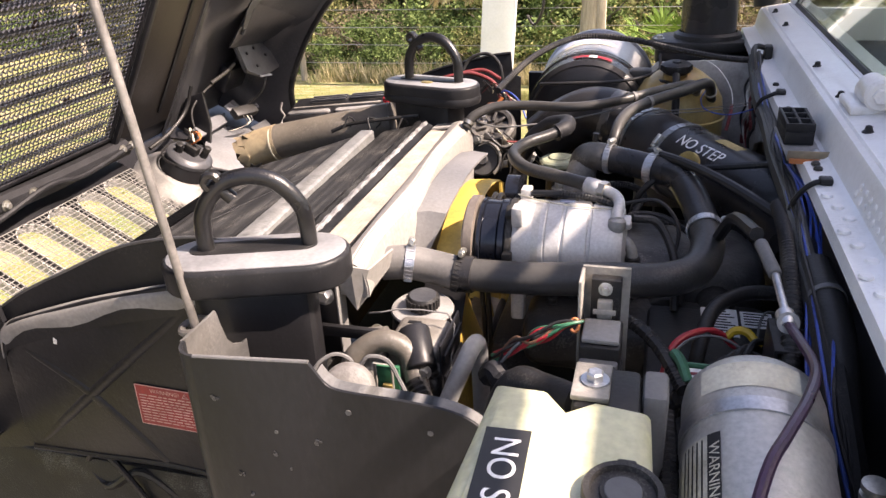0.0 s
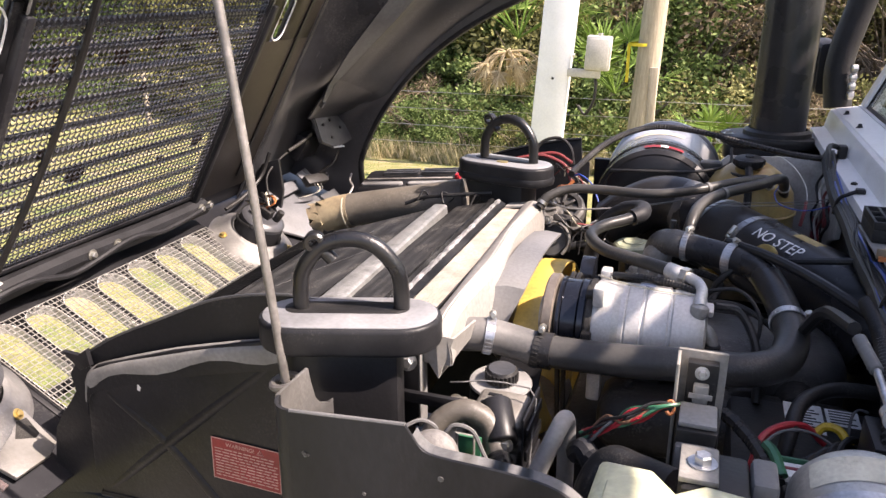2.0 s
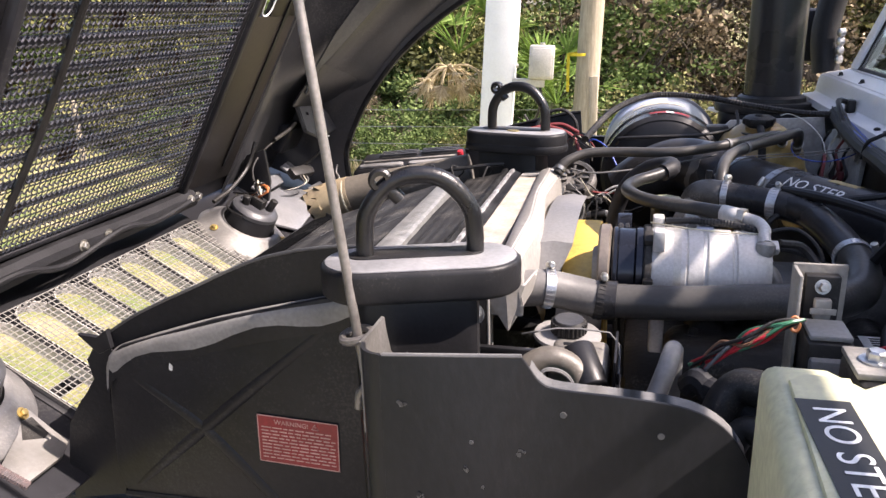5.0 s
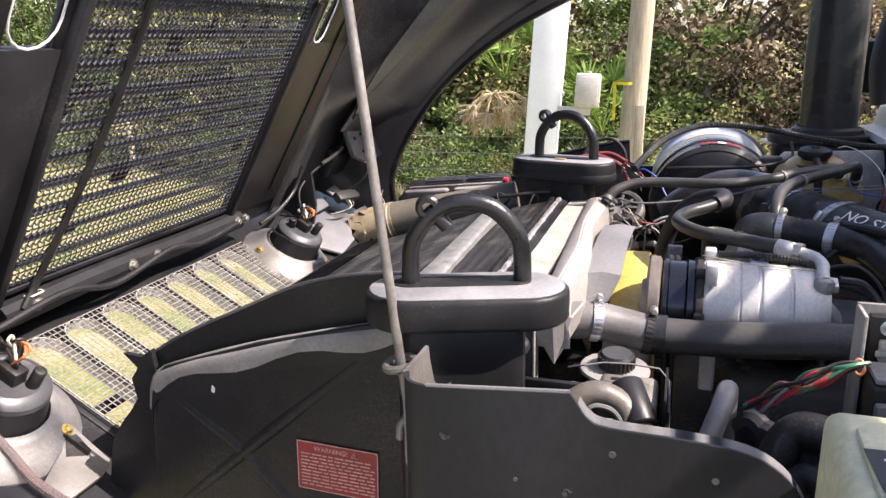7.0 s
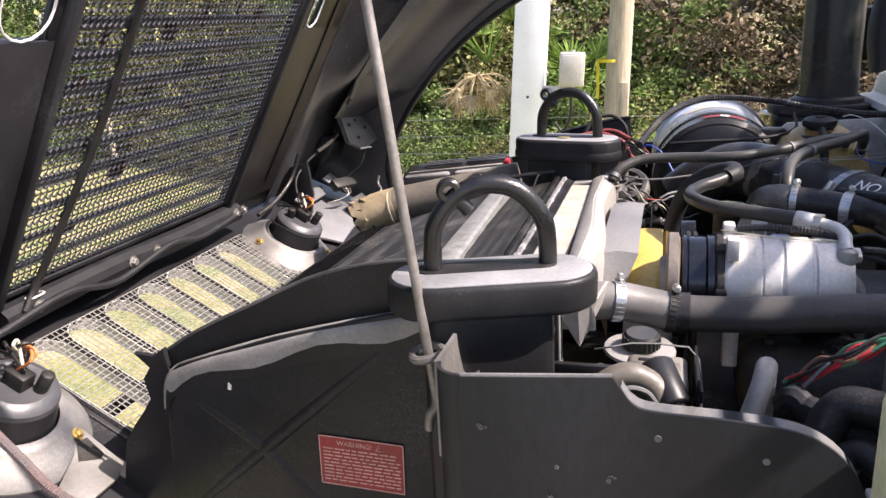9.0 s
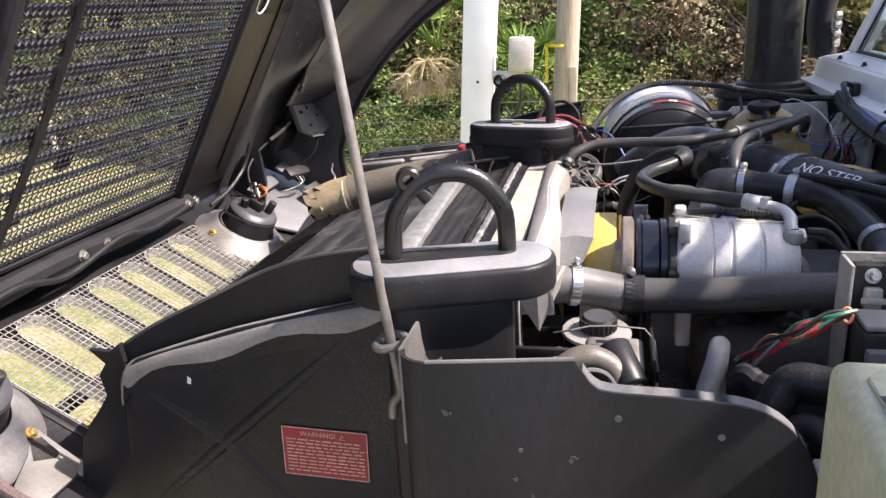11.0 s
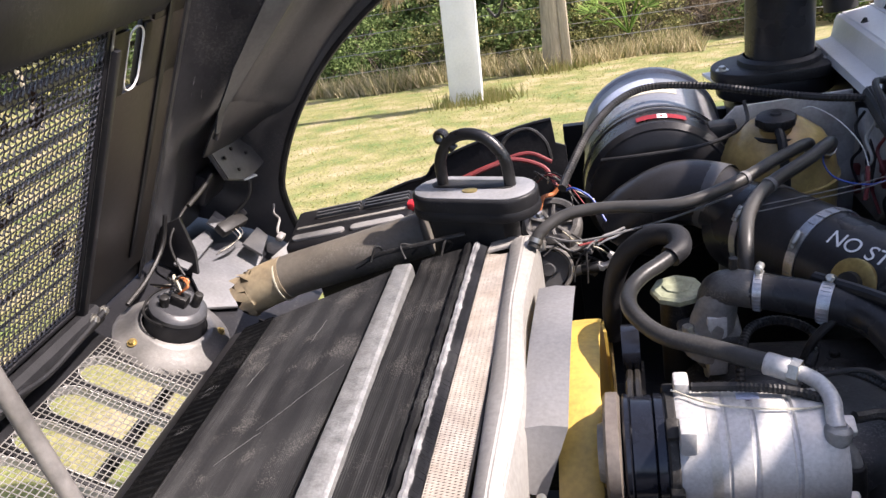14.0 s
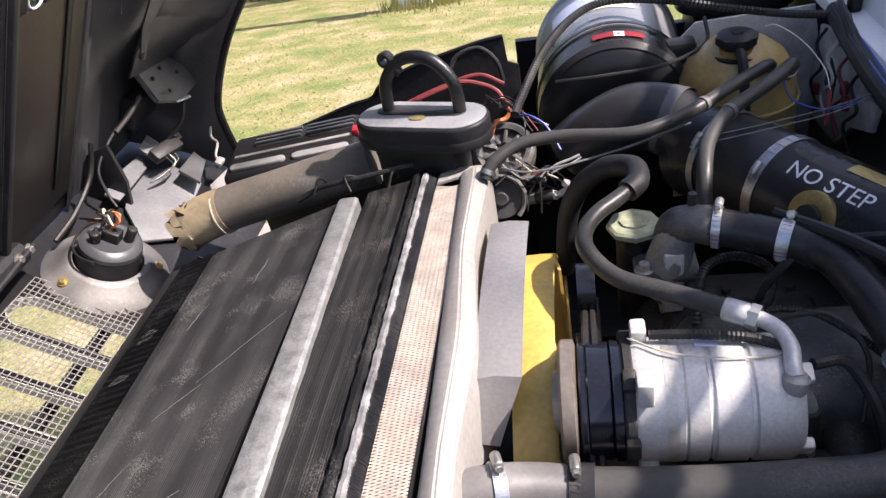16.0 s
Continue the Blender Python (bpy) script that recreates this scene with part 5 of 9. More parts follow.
def build_headlamp(y, z, label):
    """The back of a headlamp: a pressed bowl, the round lamp body and its plug."""
    t = thing("headlamp", label, "headlamp", "headlamps", at=hood.matrix_world @ Matrix.Translation((-0.03, y, z)) @ pose(0, 0, 0, 0, 90, 0))
    # local z points into the bay
    bm = add_lathe(BM(), (0, 0, -0.01), (0, 0, 1), [(-0.01, 0.112), (0.006, 0.112), (0.014, 0.106), (0.024, 0.088), (0.036, 0.076), (0.040, 0.070), (0.040, 0.062), (0.01, 0.060)], 48, cap=False)
    part("bowl", bm, "lamp_bowl", t)
    bm = add_lathe(BM(), (0, 0, -0.02), (0, 0, 1), [(0, 0.062), (0.03, 0.060), (0.082, 0.055), (0.088, 0.050), (0.088, 0.0)], 40)
    part("lamp_body", bm, "black_metal", t)
    bm = add_lathe(BM(), (0, 0, 0.062), (0, 0, 1), [(0, 0.0555), (0.008, 0.055), (0.015, 0.049), (0.018, 0.040), (0.0165, 0.036), (0.0165, 0.0)], 40)
    part("rear_cover", bm, "lamp_lid", t, "dark grey dished rear cover")
    plug = part("plug", add_box(BM(), -0.016, 0.016, -0.012, 0.012, 0.076, 0.100, 0.003), "rubber", t)
    bm = add_cyl(BM(), (0.026, 0.012, 0.076), (0.030, 0.014, 0.108), 0.009, seg=14, bevel=0.002)
    part("rubber_plug", bm, "rubber", t)
    bm = add_cyl(BM(), (-0.020, -0.020, 0.076), (-0.022, -0.024, 0.100), 0.009, seg=14, bevel=0.002)
    part("rubber_plug", bm, "rubber", t)
    for k, mname in enumerate(("wire_orange", "wire_orange", "rubber", "label_cream", "rubber")):
        a = 0.8 * k
        part("wire", add_tube(BM(), [(0.004 * k - 0.006, 0, 0.098), (0.02 * math.cos(a) - 0.01, 0.02 * math.sin(a), 0.126), (-0.02, 0.03 - 0.01 * k, 0.116 + 0.004 * k), (-0.03, 0.046 - 0.004 * k, 0.088), (-0.055 - 0.008 * k, 0.06, 0.045)], 0.0022, 6), mname, plug)
    for a in (0.5, 2.3, 4.2):
        bm = hex_bolt(BM(), (0.090 * math.cos(a), 0.090 * math.sin(a), 0.014), (0.5 * math.cos(a), 0.5 * math.sin(a), 1), 0.006, 0.006)
        part("screw", bm, "brass", t)
    part("ring_wire", add_tube(BM(), [(0.062 * math.cos(a), 0.062 * math.sin(a), 0.060 + 0.006 * math.sin(3 * a)) for a in (2.2, 2.7, 3.2, 3.7, 4.2, 4.7)], 0.0028, 6), "rubber", t)
    return t


build_headlamp(0.405, -0.128, "dusty grey headlamp bowl with orange wires, far wing")
build_headlamp(-0.435, -0.132, "dusty grey headlamp bowl with black wires, near wing")


def build_turn_signal():
    """The corner box in the far wing: a sloping flat lid, its sunlit tip painted white, loose wires and clips."""
    t = thing("side_lamp", "black side lamp box with a lid tip painted sunlit white and loose wires", "lamp", at=hood.matrix_world @ pose(0.0, 0, 0))
    # sloping lid of the box
    quad = [(0.207, 0.717, -0.014), (0.204, 0.862, -0.029), (0.160, 0.862, -0.097), (0.131, 0.800, -0.085), (0.150, 0.735, -0.060)]
    bm = BM()
    hi = [bm.verts.new(p) for p in quad]
    lo = [bm.verts.new((x - 0.008, y, z + 0.010)) for x, y, z in quad]
    bm.faces.new(hi)
    bm.faces.new(lo[::-1])
    for i in range(5):
        bm.faces.new((hi[i], lo[i], lo[(i + 1) % 5], hi[(i + 1) % 5]))
    bmesh.ops.recalc_face_normals(bm, faces=bm.faces)
    bmesh.ops.bevel(bm, geom=list(bm.edges), offset=0.003, segments=2, affect="EDGES")
    part("lid", bm, "lid_grey", t, "smooth dark grey lid")
    for y, k in ((0.75, 0.3), (0.79, 0.2), (0.83, 0.5), (0.77, 0.75)):
        part("screw_mark", add_lathe(BM(), (0.207 - 0.055 * k + 0.001, y, -0.014 - 0.068 * k - 0.010 * (y - 0.717) / 0.145), (0.75, 0.08, -0.6), [(-0.003, 0.0045), (0.0015, 0.004), (0.002, 0.0)], 10), "rubber", t)
    # skin that runs from the lid up into the wing, and the dark pocket below it
    bm = BM()
    foot = arch_z(0.35)
    top = ((0.690, -0.026), (0.705, -0.031), (0.722, -0.035), (0.765, 0.8 * -0.03 + 0.2 * foot - 0.001), (0.82, 0.45 * -0.03 + 0.55 * foot - 0.001), (0.862, 0.88 * foot))
    rows = []
    for y, z in top:
        f = (y - 0.717) / 0.145
        low = (0.207 - 0.003 * f, y, -0.014 - 0.015 * f) if f > -0.1 else (0.207, y, -0.012 - 0.24 * (y - 0.705))
        rows.append([bm.verts.new(tuple(a + (b - a) * g for a, b in zip(low, (0.35, y, z)))) for g in (0, 0.35, 0.7, 1)])
    for a, b in zip(rows, rows[1:]):
        for j in range(3):
            bm.faces.new((a[j], a[j + 1], b[j + 1], b[j]))
    bmesh.ops.recalc_face_normals(bm, faces=bm.faces)
    bmesh.ops.solidify(bm, geom=list(bm.faces), thickness=0.004)
    part("shelf_skin", bm, "wing_inner", t, "scuffed black skin above the lid")
    part("case", add_box(BM(), 0.05, 0.13, 0.735, 0.855, -0.02, 0.02, 0.012), "hood_inner", t)
    rnd = random.Random(23)
    for k in range(14):
        x, y = rnd.uniform(0.36, 0.85), rnd.uniform(0.60, 0.65)
        c = -0.029 - 0.305 * (x - 0.346)
        z = 0.012 + (0.72 * c - 0.012) * (y - 0.605) / 0.055 - 0.0075
        part("scuff", add_tube(BM(), [(x, y, z), (x + rnd.uniform(-0.02, 0.02), y + rnd.uniform(-0.004, 0.004), z - 0.0005), (x + rnd.uniform(-0.03, 0.03), y + rnd.uniform(-0.006, 0.006), z)], 0.0007, 4, 2), "rubber_grey", t)
    part("conduit", add_tube(BM(), [(0.115, 0.755, -0.006), (0.105, 0.70, -0.006), (0.085, 0.62, -0.012), (0.05, 0.575, -0.020), (0.015, 0.56, -0.05), (0.0, 0.55, -0.075)], 0.0030, 8), "rubber", t, "dusty black cable conduit")
    part("bracket_arm", add_tube(BM(), [(0.165, 0.705, -0.03), (0.15, 0.66, -0.034), (0.135, 0.60, -0.034)], 0.005, 8), "rubber", t)
    # white plate paints the sun on the lid's lower tip
    m = basis((0.137, 0.803, -0.086), (0.3, 0.55, -0.5), (-0.3, 0.7, 0.35))
    part("lit_tip", add_box(BM(), -0.016, 0.016, -0.011, 0.011, -0.001, 0.003, 0.0008, m), "label_white", t, "small white plate painting the sunlit lid tip")
    part("strut", add_tube(BM(), [(0.135, 0.815, -0.082), (0.10, 0.785, -0.098), (0.05, 0.765, -0.082)], 0.0042, 8), "rubber", t)
    m = basis((0.036, 0.745, -0.088), (0.1, 0.85, -0.25), (0.2, 0.2, 0.7))
    part("socket", add_box(BM(), -0.042, 0.040, -0.016, 0.016, -0.012, 0.012, 0.006, m), "rubber", t, "black lamp socket")
    for k in range(3):
        part("wire", add_tube(BM(), [(0.036, 0.72 + 0.015 * k, -0.098), (0.026, 0.715 + 0.014 * k, -0.118), (0.012, 0.69 + 0.01 * k, -0.112), (0.0, 0.66, -0.095)], 0.0016, 6), ("rubber", "label_cream", "rubber")[k], t)
    part("clip", add_tube(BM(), [(0.075, 0.835, -0.148), (0.060, 0.820, -0.158), (0.045, 0.828, -0.172), (0.030, 0.800, -0.182), (0.024, 0.785, -0.200)], 0.0032, 8), "alu_dirty", t)
    part("clip_foot", add_box(BM(), 0.020, 0.034, 0.770, 0.800, -0.205, -0.188, 0.004), "alu_dirty", t)
    part("seam_cable", add_tube(BM(), [(0.12, 0.56, -0.005), (0.06, 0.54, -0.02), (0.02, 0.47, -0.03), (0.0, 0.40, -0.03)], 0.005, 8), "rubber", t)
    return t


build_turn_signal()


def build_prop_rod():
    t = thing("hood_prop_rod", "long thin worn grey prop rod holding up the bonnet", "prop rod")
    a, d = Vector((0.02, -0.48, 1.103)), Vector((-0.122, 0.016, 0.992))
    part("rod", add_tube(BM(), [a, a + d * 0.35 + Vector((0.002, 0, 0)), a + d * 0.7, a + d * 1.02], 0.0050, 12), "rod_grey", t)
    part("bent_foot", add_tube(BM(), [a, a + Vector((0.004, 0, -0.03)), a + Vector((0.006, 0.0, -0.055)), a + Vector((-0.002, 0.0, -0.068)), a + Vector((-0.004, 0.0, -0.085))], 0.0050, 12), "rod_grey", t)
    part("loop", add_tube(BM(), [a + Vector((0.016 * math.cos(k * 0.785), 0.014 * math.sin(k * 0.785), 0.003 * math.sin(k))) for k in range(9)], 0.0045, 8), "rod_grey", t)
    part("top_socket", add_box(BM(), -0.125, -0.085, -0.485, -0.445, 2.10, 2.14, 0.006), "black_metal", t)
    return t


build_prop_rod()

# ---------- lift shackles on their rubber pads ----------
def build_shackle(x, y, z, yaw, eye_dx, label, tiered):
    t = thing("lift_shackle", label, "lifting shackle", "lift shackles", at=pose(x, y, z, 0, 0, yaw))
    bm = BM()
    add_prism(bm, stadium(0, 0, 0.218, 0.100, 12), -0.036, 0.0, "xy", 0.006, seg=3)
    if tiered:
        add_prism(bm, stadium(0, 0, 0.222, 0.104, 12), -0.040, -0.022, "xy", 0.005)
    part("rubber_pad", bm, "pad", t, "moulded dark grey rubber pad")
    # paler than the body: sun on the dusty top is put into its colour
    part("pad_top", add_prism(BM(), stadium(0, 0, 0.208, 0.090, 12), -0.002, 0.0009, "xy", 0.0008), "pad_top", t, "dusty weathered grey top face, paled for the sun")
    # flat black plate paints the shade inside the pad's slot
    bm = add_prism(BM(), stadium(-0.005, 0.012, 0.150, 0.034, 8), -0.001, 0.0022, "xy", 0.001)
    part("slot_shadow_plate", bm, "rubber", t, "black plate for the shaded slot in the pad")
    pts = [(-0.059, 0.012, -0.05), (-0.060, 0.012, 0.02), (-0.054, 0.012, 0.052), (-0.030, 0.012, 0.080), (0, 0.012, 0.088), (0.030, 0.012, 0.080), (0.054, 0.012, 0.052), (0.060, 0.012, 0.02), (0.059, 0.012, -0.05)]
    part("loop", add_tube(BM(), pts, 0.0098, 16, 6), "shackle", t, "thick black steel loop")
    e = Vector((-0.052 + eye_dx, 0.012, 0.084))
    bm = add_lathe(BM(), e - Vector((0, 0.008, 0)), (0, 1, 0), [(0, 0.006), (0, 0.0105), (0.003, 0.013), (0.013, 0.013), (0.016, 0.0105), (0.016, 0.006), (0.0, 0.006)], 24, cap=False)
    add_cyl(bm, e + Vector((0.008, 0, -0.008)), e + Vector((0.02, 0, -0.022)), 0.008, seg=12)
    part("eye", bm, "shackle", t)
    # casting underneath, down to the frame rail
    bm = add_box(BM(), -0.075, 0.06, -0.035, 0.04, -0.40, -0.032, 0.012)
    part("pedestal", bm, "black_metal", t)
    return t


near_shackle = build_shackle(0.072, -0.412, 1.17, 18, 0.012, "black steel lift shackle on a weathered rubber pad", False)
far_shackle = build_shackle(0.048, 0.398, 1.182, -15, 0.004, "black steel lift shackle on a two-tier rubber pad", True)
part("sticker", add_prism(BM(), stadium(0.0, -0.015, 0.026, 0.016, 5), 0.0, 0.003, "xy"), "brass", far_shackle, "worn yellow sticker")
inv = near_shackle.matrix_world.inverted()
part("angle_bracket", add_box(BM(), 0.085, 0.128, -0.334, -0.330, 0.98, 1.105, 0.001, inv), "black_metal", near_shackle, "black angle bracket")
part("bracket_edge", add_box(BM(), 0.128, 0.131, -0.336, -0.310, 0.98, 1.108, 0.001, inv), "sill_lit_worn", near_shackle, "thin pale bracket edge")
bolt = hex_bolt(BM(), (0.112, -0.3345, 1.075), (0.1, -1, 0.1), 0.0085, 0.009)
bmesh.ops.transform(bolt, matrix=inv, verts=bolt.verts)
part("bolt", bolt, "steel", near_shackle)


# ---------- near wing liner with the warning label ----------
def build_liner():
    t = thing("fender_liner", "black pressed wing liner with crossed ribs", "fender liner")
    sill = [(-0.352, 1.012), (-0.33, 1.030), (-0.193, 1.076), (-0.05, 1.113), (0.05, 1.128)]
    poly = sill + [(0.05, 0.80), (-0.109, 0.818), (-0.355, 0.810), (-0.366, 0.85)]
    part("panel", add_prism(BM(), poly, -0.412, -0.404, "xz", 0.003), "black_liner", t)
    # broad rounded sill that rolls over the top of the panel
    bm = BM()
    rows = []
    path = spline([(-0.356, 0, 0.985), (-0.350, 0, 1.012), (-0.325, 0, 1.030), (-0.193, 0, 1.074), (-0.05, 0, 1.110), (0.045, 0, 1.126)], 5)
    for p in path:
        row = []
        for dy, dz in ((-0.0105, -0.038), (-0.0105, -0.022), (-0.010, -0.012), (-0.0075, -0.005), (-0.002, -0.001), (0.006, 0.0), (0.014, -0.003), (0.015, -0.012)):
            row.append(bm.verts.new((p.x, -0.4045 + dy, p.z + dz)))
        rows.append(row)
    for p, q in zip(rows, rows[1:]):
        for k in range(7):
            bm.faces.new((p[k], p[k + 1], q[k + 1], q[k]))
    bmesh.ops.recalc_face_normals(bm, faces=bm.faces)
    bmesh.ops.solidify(bm, geom=list(bm.faces), thickness=0.0015)
    part("sill_roll", bm, "black_liner", t, "smooth black rolled sill", smooth=60)
    # dusty strip along the crown of the roll, coloured pale as if sunlit
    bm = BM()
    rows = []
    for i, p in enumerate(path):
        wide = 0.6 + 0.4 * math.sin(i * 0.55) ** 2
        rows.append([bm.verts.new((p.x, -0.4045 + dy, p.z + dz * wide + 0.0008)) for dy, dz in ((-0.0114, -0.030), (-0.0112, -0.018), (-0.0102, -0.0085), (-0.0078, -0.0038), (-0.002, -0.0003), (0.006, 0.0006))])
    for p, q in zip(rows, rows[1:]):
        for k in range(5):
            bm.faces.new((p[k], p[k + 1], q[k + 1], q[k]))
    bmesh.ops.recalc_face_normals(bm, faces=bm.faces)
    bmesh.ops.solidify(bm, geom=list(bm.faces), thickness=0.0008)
    part("lit_crown", bm, "sill_lit_worn", t, "dusty strip along the sill, paled for the sun", smooth=60)
    # upstanding rear flange with its rolled rim
    rim = [(-0.372, 1.030), (-0.31, 1.068), (-0.231, 1.106), (-0.133, 1.150), (-0.036, 1.170), (0.03, 1.168)]
    poly = rim + [(0.03, 1.09), (-0.05, 1.085), (-0.193, 1.045), (-0.36, 0.985)]
    part("flange", add_prism(BM(), poly, -0.392, -0.389, "xz"), "black_liner", t)
    part("flange_rim", add_tube(BM(), [(x, -0.3905, z) for x, z in rim], 0.0022, 8), "lid_grey", t, "thin grey rim")
    bm = add_prism(BM(), [(-0.400, 1.036), (-0.372, 1.034), (-0.355, 1.046), (-0.352, 1.020), (-0.372, 1.010)], -0.402, -0.394, "xz", 0.001)
    part("flange_tab", bm, "black_liner", t)
    edge = [(-0.366, 1.032), (-0.380, 1.018), (-0.393, 1.000), (-0.388, 0.972), (-0.402, 0.952), (-0.419, 0.932), (-0.440, 0.900), (-0.453, 0.840), (-0.455, 0.78), (-0.36, 0.80), (-0.352, 1.015)]
    part("torn_edge", add_prism(BM(), edge, -0.400, -0.397, "xz"), "black_liner", t, "ragged black front edge")
    part("turned_foot", add_tube(BM(), [(-0.358, -0.409, 0.810), (-0.23, -0.409, 0.814), (-0.109, -0.409, 0.817), (0.04, -0.409, 0.802)], 0.006, 8), "black_liner", t)
    # crossed ribs
    bm = add_tube(BM(), [(-0.318, -0.400, 0.988), (-0.225, -0.4025, 0.925), (-0.150, -0.4025, 0.848), (-0.125, -0.401, 0.822)], 0.0125, 16)
    part("pressed_rib", bm, "black_liner", t)
    bm = add_tube(BM(), [(-0.048, -0.400, 1.075), (-0.16, -0.4025, 0.980), (-0.25, -0.4025, 0.902), (-0.336, -0.400, 0.826)], 0.0125, 16)
    part("pressed_rib", bm, "black_liner", t)
    part("paint_spot", add_prism(BM(), [(-0.262, 1.004), (-0.258, 1.003), (-0.2565, 1.009), (-0.2605, 1.013)], -0.4135, -0.412, "xz"), "label_white", t, "white paint speck")
    return t


build_liner()


def build_suspension():
    """Dark coil spring, damper and brake hoses behind the liner's foot."""
    t = thing("front_suspension", "oily black coil spring, damper and brake hoses below the wing", "suspension")
    coil = [(-0.20 + 0.060 * math.cos(a), -0.24 + 0.060 * math.sin(a), 0.46 + 0.0075 * k) for k, a in enumerate(0.7 * i for i in range(46))]
    part("coil_spring", add_tube(BM(), coil, 0.0085, 8, 2), "engine_dark", t)
    part("spring_tower", add_box(BM(), -0.29, -0.11, -0.33, -0.15, 0.80, 0.86, 0.02), "black_metal", t)
    part("damper", add_cyl(BM(), (-0.31, -0.30, 0.40), (-0.29, -0.28, 0.80), 0.028, seg=20, bevel=0.004), "engine_dark", t)
    part("brake_hose", add_tube(BM(), [(-0.36, -0.34, 0.78), (-0.30, -0.36, 0.70), (-0.22, -0.36, 0.74), (-0.12, -0.35, 0.66), (-0.02, -0.34, 0.72)], 0.007, 8), "rubber", t)
    part("brake_hose", add_tube(BM(), [(-0.38, -0.33, 0.66), (-0.28, -0.37, 0.78), (-0.18, -0.36, 0.64), (-0.06, -0.35, 0.76)], 0.005, 8), "rubber", t)
    part("axle_tube", add_cyl(BM(), (-0.22, -0.52, 0.40), (-0.22, 0.60, 0.40), 0.045, seg=20), "engine_dark", t)
    part("inner_wall", add_box(BM(), -0.46, 0.04, -0.130, -0.120, 0.44, 0.90, 0.004), "black_metal", t)
    return t


build_suspension()


def build_warning_label():
    o = basis((-0.094, -0.4135, 0.921), (1, 0, -0.03), (0, 0, 1))
    t = thing("warning_label", "red warning label with white border and lines of text", "label", at=o)
    part("sheet", add_box(BM(), -0.0535, 0.0535, -0.033, 0.033, 0, 0.0006), "label_red", t)
    bm = BM()
    for a in ((-0.0535, 0.0535, 0.0318, 0.033), (-0.0535, 0.0535, -0.033, -0.0318), (-0.0535, -0.0523, -0.033, 0.033), (0.0523, 0.0535, -0.033, 0.033)):
        add_box(bm, a[0], a[1], a[2], a[3], 0.0004, 0.0009)
    part("border", bm, "label_pink", t)
    bm = text_mesh("WARNING!", 0.0088, 0.0001)
    bmesh.ops.translate(bm, vec=(-0.008, 0.0245, 0.0008), verts=bm.verts)
    part("heading", bm, "label_pink", t, smooth=0)
    bm = BM()
    tri = [(0.019, 0.0215), (0.028, 0.0215), (0.0235, 0.0290)]
    add_tube(bm, [(x, y, 0.0009) for x, y in tri + tri[:1]], 0.0006, 5, smooth=False)
    add_box(bm, 0.0231, 0.0239, 0.0235, 0.0265, 0.0007, 0.0010)
    part("hazard_triangle", bm, "label_pink", t)
    rnd = random.Random(2)
    for k in range(10):
        bm = BM()
        y = 0.0165 - 0.0047 * k
        x = -0.0485
        while x < 0.045:
            w = rnd.uniform(0.005, 0.013)
            add_box(bm, x, min(x + w, 0.0488), y - 0.0008, y + 0.0008, 0.0006, 0.0009)
            x += w + 0.0022
        part("text_line", bm, "label_pink", t)
    return t


build_warning_label()


